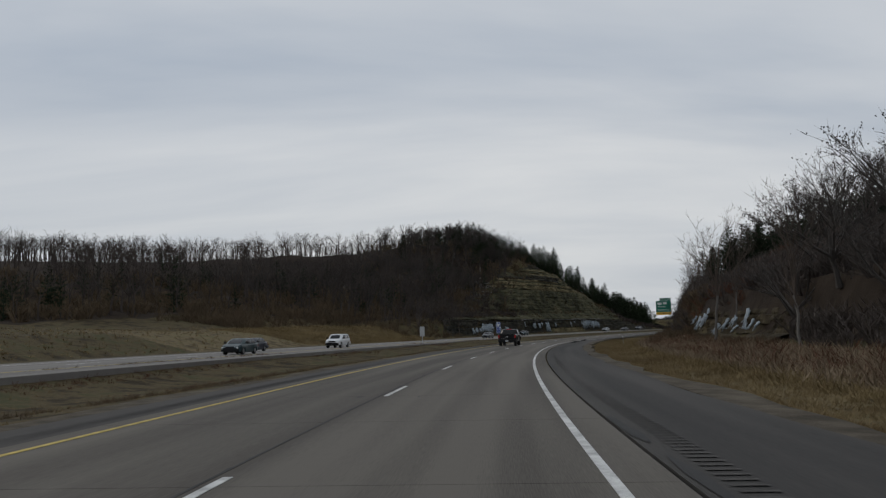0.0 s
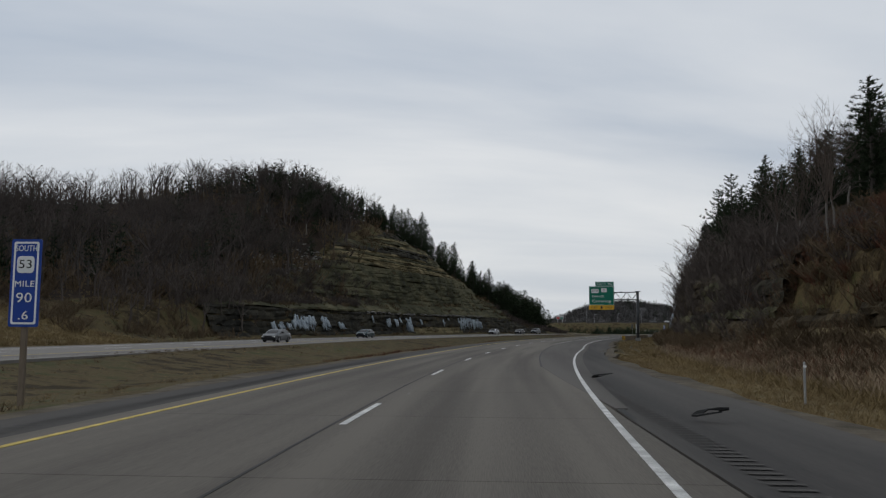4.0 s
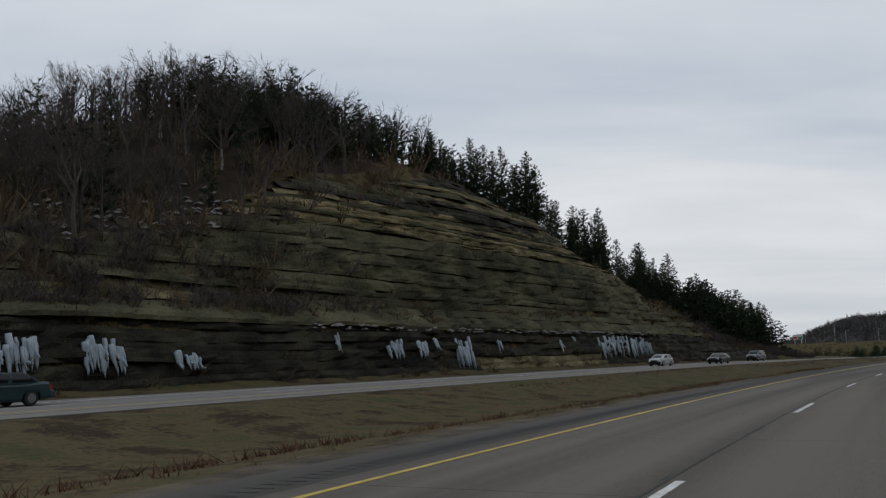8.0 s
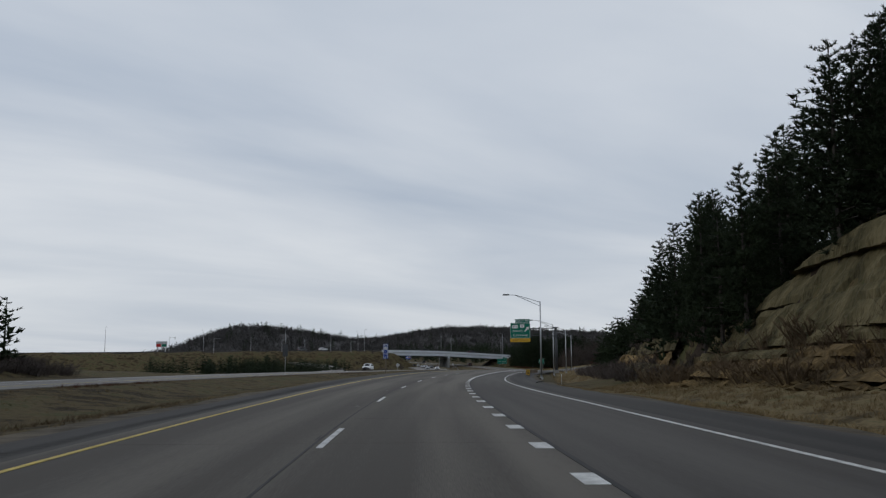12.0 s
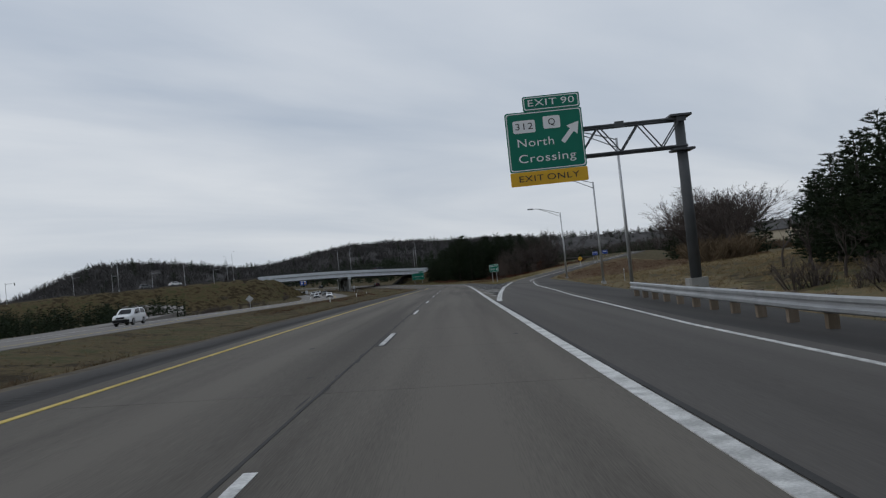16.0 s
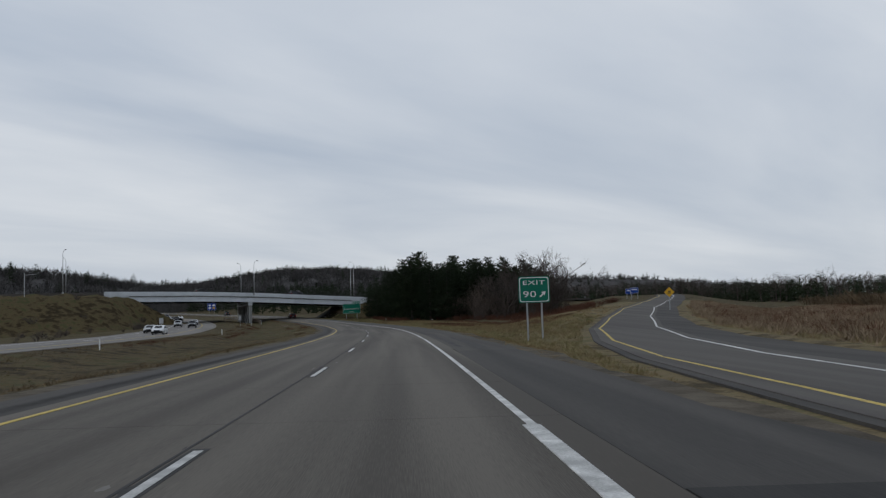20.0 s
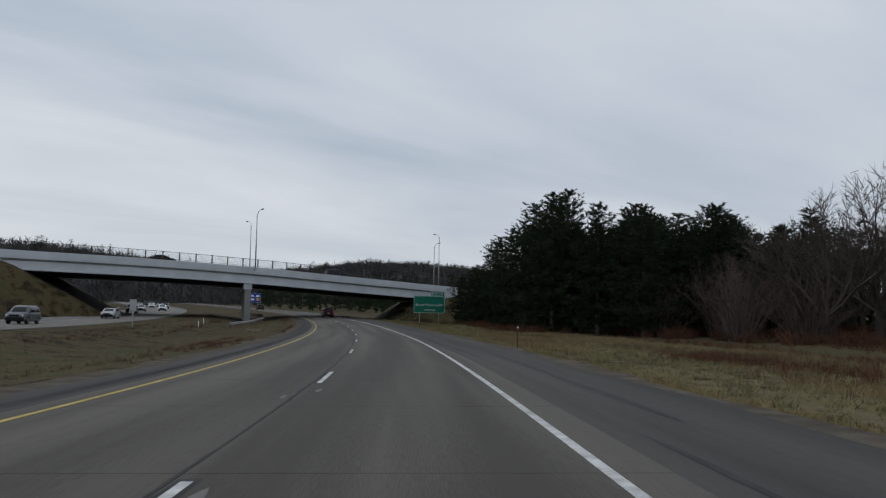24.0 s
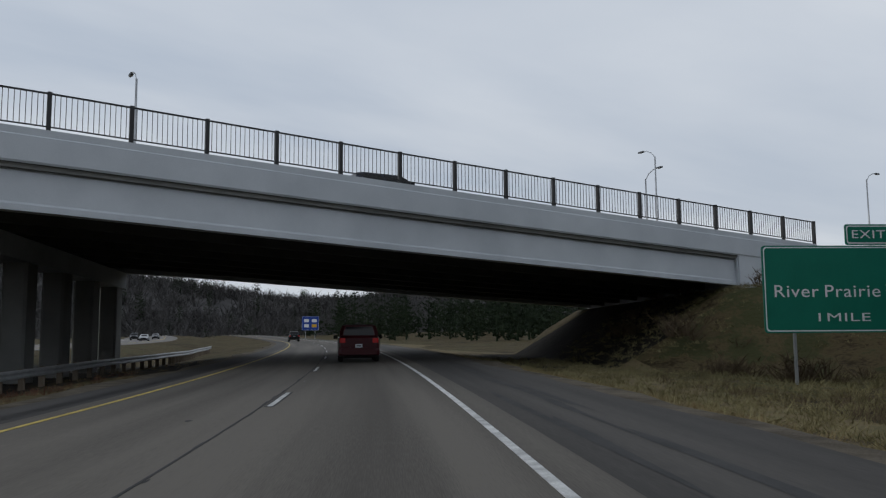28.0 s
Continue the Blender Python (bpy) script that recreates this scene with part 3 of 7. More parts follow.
# faces below the deck, darkened by colour to stand for its shadow
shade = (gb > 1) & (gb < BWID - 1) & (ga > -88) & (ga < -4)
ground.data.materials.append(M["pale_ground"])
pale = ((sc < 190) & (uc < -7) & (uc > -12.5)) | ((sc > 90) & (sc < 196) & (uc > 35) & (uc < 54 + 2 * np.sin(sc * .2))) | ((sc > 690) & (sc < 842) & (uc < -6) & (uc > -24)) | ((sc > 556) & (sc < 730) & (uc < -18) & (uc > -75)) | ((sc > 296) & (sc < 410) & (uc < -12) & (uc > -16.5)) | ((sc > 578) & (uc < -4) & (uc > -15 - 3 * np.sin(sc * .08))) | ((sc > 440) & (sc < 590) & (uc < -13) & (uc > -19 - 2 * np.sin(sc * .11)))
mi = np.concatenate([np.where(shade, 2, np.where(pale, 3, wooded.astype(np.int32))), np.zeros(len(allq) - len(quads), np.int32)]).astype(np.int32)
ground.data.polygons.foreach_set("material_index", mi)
tagged(ground, "rolling verge and hillside of dry tan and brown grass", "ground", kind="structure")


def strip(name, s0, s1, ul, ur, z, material, step=3.0, thick=0.16, parent=None, label="", category="", zs=None):
    """A slab along the road between two side lines, given as numbers or functions of s."""
    n = max(2, int(round((s1 - s0) / step)) + 1)
    s = np.linspace(s0, s1, n)
    a = np.array([ul(v) if callable(ul) else ul for v in s])
    b = np.array([ur(v) if callable(ur) else ur for v in s])
    h = np.array([zs(v) for v in s]) if zs else 0.0
    rows = [W(s, a, z + h), W(s, b, z + h), W(s, b, z - thick + h), W(s, a, z - thick + h)]
    v = np.stack(rows, 1).reshape(-1, 3)
    i = np.arange(n - 1)[:, None] * 4
    k = np.arange(4)[None]
    f = np.stack([i + k, i + 4 + k, i + 4 + (k + 1) % 4, i + (k + 1) % 4], -1).reshape(-1, 4)
    f = np.concatenate([f, [[0, 1, 2, 3], [4 * n - 1, 4 * n - 2, 4 * n - 3, 4 * n - 4]]])[:, ::-1]
    me = raw_mesh(name, v, f, material)
    uvs = me.uv_layers.new(name="road")
    li = np.zeros(len(me.loops), np.int32)
    me.loops.foreach_get("vertex_index", li)
    row, col = li // 4, li % 4
    uvs.data.foreach_set("uv", np.stack([s[row] * .01, np.where((col == 0) | (col == 3), a[row], b[row]) * .1], -1).astype(np.float32).ravel())
    ob = new(name, me)
    adopt(ob, parent)
    if category:
        tagged(ob, label, category, kind="structure")
    return ob


SEND = 1480.0


def wob(s):
    return .18 * math.sin(s * .37) + .14 * math.sin(s * .93 + 1) + .1 * math.sin(s * 1.9 + 2)


EDGE_R = [(-60, -3.68), (120, -3.68), (190, -6.8), (230, -7.0), (350, -7.0), (410, -6.4), (450, -6.35), (478, -6.6), (505, -7.7), (518, -8.4), (540, -9.3), (562, -11), (582, -12.9)]


def edge_r(s):
    return float(np.interp(s, *zip(*EDGE_R)))


def ahead_edge(s):
    """Outer edge of the shoulder past the exit."""
    return float(np.interp(s, [590, 612, 640, 680, 720], [-6.6, -6.7, -6.9, -6.9, -7.1]))


def lane_u(s):
    """The joint between the two lanes, beside the lane dashes."""
    return float(np.interp(s, [0, 280, 330, 420, 470, 510, 560, 590, 690, 900], [.19, .17, .11, .02, .07, .15, .23, .2, .12, .1]))


road = new("road_northbound")
tagged(road, "two-lane worn grey concrete carriageway with painted lines", "road", kind="structure")
road2 = new("road_southbound")
tagged(road2, "opposing two-lane carriageway of pale worn pavement", "road", kind="structure")
# left shoulder, right shoulder, exit lane
strip("shoulder_left", -380, SEND, 5.25, 4.0, -0.012, M["asphalt"], parent=road)
strip("shoulder_right", -380, 560, lambda s: -4.36 if s < 175 else float(np.interp(s, [175, 215], [-4.36, edge_r(215) - .45])) if s < 215 else edge_r(s) - .45, lambda s: float(np.interp(s, [-60, 160, 200, 470, 560], [-6.9, -7.2, -9.4, -9.4, -14.2])) + wob(s) * .4, -0.02, M["asphalt"], parent=road)
strip("exit_lane", 130, 560, lambda s: float(np.interp(s, [130, 150, 504, 510], [-4.36, -3.66, -3.66, -4.26])), lambda s: min(edge_r(s) - .45, -4.42), 0.004, M["ramp_pave"], parent=road)
strip("gore_pavement", 560, 612, -4.26, lambda s: float(np.interp(s, [560, 572, 582, 590, 612], [-11.9, -9.6, -7.4, -6.6, -6.7])) - wob(s) * .4, -0.008, M["asphalt"], parent=road)
strip("shoulder_right_ahead", 612, SEND, -4.3, lambda s: ahead_edge(s) - wob(s) * .5, -0.012, M["old_asphalt"], parent=road)
strip("gravel_left", -380, SEND, lambda s: 5.95 + wob(s), 5.25, -0.03, M["gravel"], parent=road)
strip("gravel_right", -380, 470, lambda s: float(np.interp(s, [-60, 160, 200, 470], [-6.9, -7.2, -9.4, -9.4])), lambda s: float(np.interp(s, [-60, 160, 200, 470], [-7.75, -7.95, -9.95, -9.9])) - wob(s), -0.04, M["gravel"], parent=road)
strip("gravel_right_ahead", 578, SEND, lambda s: ahead_edge(s) + .3, lambda s: ahead_edge(s) - .75 - wob(s + 40), -0.045, M["gravel"], parent=road)
# opposing side
def off2(s):
    """Sideways shift of the opposing carriageway."""
    return float(np.interp(s, [60, 130, 220, 640, 740], [-4.2, -3.6, 0, 0, 3.5]))


strip("carriageway", -380, SEND, lambda s: 34.0 + off2(s), lambda s: 24.2 + off2(s), -0.02, M["opp"], thick=.7, parent=road2)
strip("shoulder_near", -380, SEND, lambda s: 24.2 + off2(s), lambda s: 22.0 + off2(s), -0.03, M["opp"], thick=.7, parent=road2)
strip("shoulder_far", -380, SEND, lambda s: 36.0 + off2(s), lambda s: 34.0 + off2(s), -0.03, M["opp"], thick=.7, parent=road2)
# painted lines
strip("yellow_line", -380, SEND, 3.525, 3.415, 0.006, M["yellow"], 2.0, 0.05, road)
strip("white_edge_line", -380, 182, lambda s: edge_r(s) + .055, lambda s: edge_r(s) - .06, 0.006, M["white"], 2.0, 0.05, road)
strip("white_edge_line", 182, 582, lambda s: edge_r(s) + .055, lambda s: edge_r(s) - .06, 0.010, M["white"], 2.0, 0.05, road)
strip("wide_white_line", 408, 589, lambda s: float(np.interp(s, [500, 570], [-3.39, -3.56])), lambda s: float(np.interp(s, [500, 570], [-3.59, -3.78])), 0.0105, M["white"], 2.0, 0.05, road)
strip("white_edge_line", 589, SEND, -3.63, -3.75, 0.006, M["white"], 2.0, 0.05, road)
strip("far_yellow_line", -380, SEND, lambda s: 25.5 + off2(s), lambda s: 25.35 + off2(s), -0.012, M["yellow"], 4.0, 0.05, road2)
strip("far_white_line", -380, SEND, lambda s: 33.05 + off2(s), lambda s: 32.9 + off2(s), -0.012, M["white"], 4.0, 0.05, road2)
strip("lane_seam", -380, SEND, lambda s: lane_u(s) + .02, lambda s: lane_u(s) - .02, 0.004, M["seam"], 3.0, 0.04, road)
strip("edge_seam", 150, 505, -3.62, -3.70, 0.008, M["seam"], 3.0, 0.04, road)
CYC, PH0 = 15.24, 4.73
for k in range(-5, 90):
    s = PH0 + CYC * k
    strip("lane_dash", s, s + 3.81, lambda v: lane_u(v) - .1, lambda v: lane_u(v) - .205, 0.006, M["white"], 1.3, 0.05, road)
    if s > 470:
        strip("dash_groove", s - .15, s + 3.95, lambda v: lane_u(v) - .05, lambda v: lane_u(v) - .25, 0.003, M["seam"], 1.4, 0.05, road)
    strip("far_lane_dash", s, s + 3.81, 29.3 + off2(s), 29.17 + off2(s), -0.012, M["white"], 3.81, 0.05, road2)
for k in range(52):
    s = 214 + 3.81 * k
    if s < 405:
        strip("exit_dash", s, s + 0.95, -3.34, -3.62, 0.006, M["white"], 0.95, 0.05, road)
# gore chevron bars and inner gore line
GORE = [(497, -3.62), (505, -3.95), (523, -5.0), (530, -5.5), (544, -6.4), (560, -7.75), (570, -8.5), (592, -10.6), (615, -14.3)]


def gore_u(s):
    return float(np.interp(s, *zip(*GORE)))


strip("gore_line", 502, 585, lambda s: gore_u(s) + .14, lambda s: gore_u(s) - .14, 0.0105, M["white"], 2.0, 0.05, road)
strip("gore_asphalt", 510, 585, -4.26, lambda s: min(gore_u(s) + .1, -4.27), 0.0062, M["fresh_asphalt"], 2.0, 0.05, road)
r = random.Random(77)
for k in range(11):
    s0, u = 514 + 6.7 * k, -3.86
    while u > gore_u(s0) + .3:
        l = r.uniform(.45, 1.3)
        e = max(u - l, gore_u(s0) + .15)
        a, b = s0 + (u + 3.86) * 1.15, s0 + (e + 3.86) * 1.15
        wd = r.uniform(.2, .32)
        z0, z1 = .0105, -.03
        secs = [[Vector(W(c, v, z)) for c, z in ((q - wd, z0), (q + wd, z0), (q + wd, z1), (q - wd, z1))] for q, v in ((a, u), ((a + b) / 2 + r.uniform(-.05, .05), (u + e) / 2), (b, e))]
        Shape().sweep(secs).obj("gore_bar", M["worn_white"], road)
        u = e - r.uniform(.06, .3)

# exit ramp
def ramp_half(s):
    """Half the width between the ramp's two lines."""
    return float(np.interp(s, [580, 596, 640], [1.9, 1.6, 2.05]))


ramp_road = new("exit_ramp")
tagged(ramp_road, "single-lane exit ramp of grey pavement curving up and away", "road", kind="structure")
strip("ramp_lane", 556, 818, lambda s: ramp_u(s) + 2.6, lambda s: ramp_u(s) - 2.6, 0.0, M["ramp_pave"], 3, 0.8, ramp_road, zs=ramp_z)
strip("ramp_shoulder", 556, 818, lambda s: ramp_u(s) - 2.6, lambda s: ramp_u(s) - 5.2, -0.02, M["asphalt"], 3, 0.9, ramp_road, zs=ramp_z)
strip("ramp_shoulder_left", 557, 818, lambda s: ramp_u(s) + 2.95, lambda s: ramp_u(s) + 2.6, -0.02, M["asphalt"], 3, 0.9, ramp_road, zs=ramp_z)
strip("ramp_yellow_line", 584, 818, lambda s: ramp_u(s) + ramp_half(s) + .15, lambda s: ramp_u(s) + ramp_half(s), 0.008, M["yellow"], 2, 0.05, ramp_road, zs=ramp_z)
strip("ramp_white_line", 580, 818, lambda s: ramp_u(s) - ramp_half(s), lambda s: ramp_u(s) - ramp_half(s) - .15, 0.008, M["white"], 2, 0.05, ramp_road, zs=ramp_z)


def blotches(name, spots_, material, parent, z=0.0035):
    """Flat irregular patches: rows of s, u, length, width."""
    r = random.Random(len(spots_))
    V, F = [], []
    for s, u, l, w in spots_:
        k = 9
        i = len(V)
        for j in range(k):
            a = 2 * math.pi * j / k
            q = r.uniform(.55, 1.1)
            V.append(W(s + math.cos(a) * l * q / 2, u + math.sin(a) * w * q / 2, z))
        F.append(tuple(range(i, i + k))[::-1])
    ob = new(name, raw_mesh(name, V, F, material))
    ob.parent = parent
    return tagged(ob, "", kind="stuff")


r = random.Random(21)
blotches("tar_seam_patches", [(s, lane_u(s) + r.gauss(0, .03), r.uniform(.3, 1.6), r.uniform(.02, .07)) for s in [r.uniform(0, 880) for _ in range(420)]], M["seam"], road)
blotches("tar_patches", [(r.uniform(0, 880), r.uniform(-3.2, 3.0), r.uniform(.15, .45), r.uniform(.06, .2)) for _ in range(60)], M["seam"], road)
blotches("worn_patches", [(r.uniform(0, 880), r.uniform(-.3, .4), r.uniform(.3, 1.2), r.uniform(.05, .16)) for _ in range(60)], M["worn"], road, .0025)
for s, l, a, b in ((524.5, 2.6, -4.3, -4.9), (528.5, 3.0, -4.3, -5.2), (533.5, 2.4, -4.3, -5.4)):
    strip("gore_slab", s, s + l, a, b, .0075, M["worn"], 1.5, .05, road)


def rumble(name, s0, s1, u, w, material):
    """A row of ground slots across the shoulder."""
    s = np.arange(s0, s1, .3)
    n = len(s)
    a, b, c, d = W(s, u, -.006), W(s + .09, u, -.006), W(s + .09, u - w, -.006), W(s, u - w, -.006)
    v = np.stack([a, b, c, d], 1).reshape(-1, 3)
    ob = new(name, raw_mesh(name, v, np.arange(4 * n).reshape(n, 4)[:, ::-1], material))
    ob.parent = road
    return tagged(ob, "", kind="stuff")


rumble("rumble_slots", 0, 880, 4.62, .4, M["seam"])
rumble("rumble_slots_right", 0, 165, -4.66, .34, M["slot"])
blotches("shoulder_streaks", [(r.uniform(0, 150), -4.46 + r.uniform(-.06, .06), r.uniform(1.5, 5), r.uniform(.08, .22)) if k % 3 == 0 else (r.uniform(615, 885), r.choice((-4.75, -5.5, -5.7)) + r.uniform(-.1, .1), r.uniform(6, 16), r.uniform(.12, .3)) for k in range(120)], M["seam"], road, -.0085)

# ---- trees ----
def limb(V, F, a, b, ra, rb, n=3):
    a, b = np.asarray(a, float), np.asarray(b, float)
    d = b - a
    d = d / (np.linalg.norm(d) + 1e-9)
    p = np.cross(d, (0.31, 0.77, 0.55))
    p /= np.linalg.norm(p) + 1e-9
    q = np.cross(d, p)
    i = len(V)
    for c, r in ((a, ra), (b, rb)):
        for k in range(n):
            t = 2 * np.pi * k / n
            V.append(c + r * (np.cos(t) * p + np.sin(t) * q))
    for k in range(n):
        m = (k + 1) % n
        F.append((i + k, i + m, i + n + m))
        F.append((i + k, i + n + m, i + n + k))


def sliver(V, F, a, b, w, r):
    """A thin flat twig, blade or needle spray tapering to a point."""
    d = np.asarray(b) - a
    p = np.cross(d, (r.uniform(-1, 1), r.uniform(-1, 1), r.uniform(-.6, .6)))
    p *= w / (np.linalg.norm(p) + 1e-9)
    i = len(V)
    V += [a - p, a + p, np.asarray(b)]
    F.append((i, i + 1, i + 2))


def bare_tree(seed, limbs=5, depth=3, kids=3, fork=.32, spread=.6, thin=1.7, slim=False, leaves=0):
    """A leafless tree one metre tall with a rounded crown: trunk arrays, twig arrays."""
    r = random.Random(seed)
    TV, TF, CV, CF = [], [], [], []
    tips = []

    def turn(d, k, lift):
        w = d + np.array([r.gauss(0, k), r.gauss(0, k), r.gauss(lift, k * .5)])
        return w / (np.linalg.norm(w) + 1e-9)

    def grow(a, d, length, radius, left):
        mid = a + d * length * .5
        d = turn(d, .12, .06)
        b = mid + d * length * .5
        if depth > 3 and left > depth - 3:
            limb(CV, CF, a, mid, radius, radius * .8, 4)
            limb(CV, CF, mid, b, radius * .8, radius * .55, 4)
        elif left > 1:
            limb(CV, CF, a, b, radius, radius * .5, 3)
        else:
            sliver(CV, CF, a, b, max(radius, .0013 * thin), r)
        if left == 0:
            tips.append(b)
            for _ in range(3 if depth > 3 else 2):
                q = a + (b - a) * r.uniform(.2, .95)
                sliver(CV, CF, q, q + turn(d, .6, .1) * length * r.uniform(.4, .8), .0011 * thin, r)
            return
        for k in range(kids):
            x = 1.0 if k == 0 else r.uniform(.45, .95)
            q = a + (b - a) * x
            grow(q, turn(d, .2 if k == 0 else .46, .05), length * r.uniform(.62, .84), radius * (.62 if k == 0 else .46), left - 1)

    p, rad, pts = np.zeros(3), .019 if not slim else .011, [np.zeros(3)]
    for i in range(3):
        p = p + np.array([r.uniform(-.02, .02), r.uniform(-.02, .02), fork / 3])
        pts.append(p.copy())
    for i in range(3):
        limb(TV, TF, pts[i], pts[i + 1], rad * (1.25 if i == 0 else 1 - .1 * i), rad * (1 - .1 * (i + 1)), 6 if depth > 2 else 3)
    for k in range(limbs):
        t = k * 6.28 / limbs + r.uniform(-.5, .5)
        w = spread * (r.uniform(.25, 1.0) if k else .08)
        d = np.array([math.cos(t) * w, math.sin(t) * w, 1 - w * .35])
        at = pts[3] if k < 3 else pts[2] + (pts[3] - pts[2]) * r.uniform(.2, .9)
        grow(at, d / np.linalg.norm(d), .3 * r.uniform(.8, 1.1), rad * r.uniform(.45, .7), depth - 1)
    if leaves:
        for b in tips:
            for _ in range(leaves):
                c = b + np.array([r.gauss(0, .02), r.gauss(0, .02), r.gauss(0, .02)])
                sliver(CV, CF, c, c + np.array([r.uniform(-.5, .5), r.uniform(-.5, .5), -1]) * .014, .006, r)
    C = np.array(CV)
    k = 1 / C[:, 2].max()
    return (np.array(TV) * (1, 1, k), np.array(TF)), (C * (k ** .5, k ** .5, k), np.array(CF))


def pine_tree(seed, fine=True, lower=0.12, width=0.24, ragged=0.35, rich=1.0, point=.58):
    """A conifer one metre tall: trunk arrays, needle arrays."""
    r = random.Random(seed)
    TV, TF, CV, CF = [], [], [], []
    limb(TV, TF, (0, 0, 0), (0, 0, 0.5), 0.017, 0.010, 5)
    limb(TV, TF, (0, 0, 0.5), (0, 0, 0.98), 0.010, 0.0015, 5)
    n = int(78 * rich) if fine else 26
    for i in range(n):
        q = (i + r.uniform(-.8, .8)) / n
        h = lower + (1 - lower) * max(0, min(q, .985)) ** .92
        full = (1 - (h - lower) / (1 - lower))
        ln = width * (full ** point) * min(1, .62 + (h - lower) * 2.2) * r.uniform(1 - ragged, 1.15) + 0.012
        t = i * 2.4 + r.uniform(-.7, .7)
        out = np.array([math.cos(t), math.sin(t), 0])
        rise = r.uniform(.05, .35) + (.58 - point) * .9 if h > .55 else r.uniform(-.25, .2)
        a = np.array([0, 0, h])
        mid = a + out * ln * .55 + np.array([0, 0, rise * ln * .4])
        b = a + out * ln + np.array([0, 0, (rise + .12) * ln])
        if fine and i % 3 == 0:
            limb(TV, TF, a, mid, 0.0035, 0.0018, 3)
        m = max(3, int((10 * rich ** .5 if fine else 5) * (.35 + ln / width)))
        for k in range(m):
            x = (k + r.uniform(.2, 1.1)) / m
            c = a + (mid - a) * x * 2 if x < .5 else mid + (b - mid) * (x - .5) * 2
            c = c + np.array([r.uniform(-1, 1), r.uniform(-1, 1), r.uniform(-.6, .8)]) * ln * .13
            size = (.034 / rich ** .3 if fine else .066) * r.uniform(.65, 1.25) * (.65 + .5 * min(1, full * 1.6))
            for _ in range(9 if fine else 3):
                d = out * r.uniform(.0, 1.0) + np.array([r.uniform(-.8, .8), r.uniform(-.8, .8), r.uniform(-.1, .95)])
                d /= np.linalg.norm(d) + 1e-6
                sliver(CV, CF, c - d * size * .25, c + d * size, size * (r.uniform(.09, .17) if fine else r.uniform(.18, .3)), r)
    for _ in range(10):
        c = np.array([0, 0, r.uniform(.95, .985)])
        sliver(CV, CF, c, c + np.array([r.uniform(-.012, .012), r.uniform(-.012, .012), .03]), .004, r)
    return (np.array(TV), np.array(TF)), (np.array(CV), np.array(CF))


def shrub(seed, n=22, twigs=4):
    """A leafless bush one metre tall."""
    r = random.Random(seed)
    V, F = [], []
    for _ in range(n):
        t, w = r.uniform(0, 6.28), r.uniform(0, .55)
        a = np.array([math.cos(t) * w * .4, math.sin(t) * w * .4, 0])
        b = a + np.array([math.cos(t) * w, math.sin(t) * w, r.uniform(.5, .95)])
        sliver(V, F, a, b, .011 + .2 / n, r)
        for _ in range(twigs):
            p = a + (b - a) * r.uniform(.25, .8)
            c = p + np.array([r.uniform(-.22, .22), r.uniform(-.22, .22), r.uniform(.1, .38)])
            sliver(V, F, p, c, .006 + .12 / n, r)
    return np.array(V), np.array(F)


def thicket(seed, stems=34, twigs=26):
    """A dense leafless dome of fine twigs one metre tall."""
    r = random.Random(seed)
    TV, TF, CV, CF = [], [], [], []
    for _ in range(stems):
        t, q = r.uniform(0, 6.28), r.uniform(0, 1) ** .6
        a = np.array([math.cos(t) * q * .16, math.sin(t) * q * .16, 0])
        b = np.array([math.cos(t) * q * .62, math.sin(t) * q * .62, (.96 - .5 * q ** 2.2) * r.uniform(.78, 1.04)])
        m = (a + b) / 2 + np.array([r.uniform(-.04, .04), r.uniform(-.04, .04), .05])
        limb(TV, TF, a, m, .007, .004, 3)
        limb(TV, TF, m, b, .004, .0012, 3)
        for k in range(twigs):
            x = r.uniform(.1, 1)
            p = a + (m - a) * x * 2 if x < .5 else m + (b - m) * (x - .5) * 2
            d = (b - a) * .5 + np.array([r.uniform(-.5, .5), r.uniform(-.5, .5), r.uniform(-.2, .45)])
            e = p + d * r.uniform(.12, .34)
            sliver(CV, CF, p, e, .0022, r)
            for _ in range(2):
                g = p + (e - p) * r.uniform(.3, .9)
                sliver(CV, CF, g, g + np.array([r.uniform(-.08, .08), r.uniform(-.08, .08), r.uniform(-.01, .1)]), .0016, r)
    return (np.array(TV), np.array(TF)), (np.array(CV), np.array(CF))


def leafy_tree(seed):
    """A low tree that keeps its dry leaves, one metre tall."""
    r = random.Random(seed)
    TV, TF, CV, CF = [], [], [], []
    limb(TV, TF, (0, 0, 0), (0, 0, .5), .022, .012, 5)
    for i in range(46):
        t, h = i * 2.4, r.uniform(.12, .95)
        ln = .36 * math.sin(math.pi * min(1, .12 + h * .86)) ** .7 * r.uniform(.6, 1.1)
        a = np.array([0, 0, h * .55])
        b = np.array([math.cos(t) * ln, math.sin(t) * ln, h])
        limb(TV, TF, a, b, .006, .0015, 3)
        for _ in range(26):
            c = a + (b - a) * r.uniform(.35, 1.05) + np.array([r.gauss(0, .035), r.gauss(0, .035), r.gauss(0, .035)])
            sliver(CV, CF, c, c + np.array([r.uniform(-1, 1), r.uniform(-1, 1), r.uniform(-1.2, .4)]) * .024, .009, r)
    return (np.array(TV), np.array(TF)), (np.array(CV), np.array(CF))


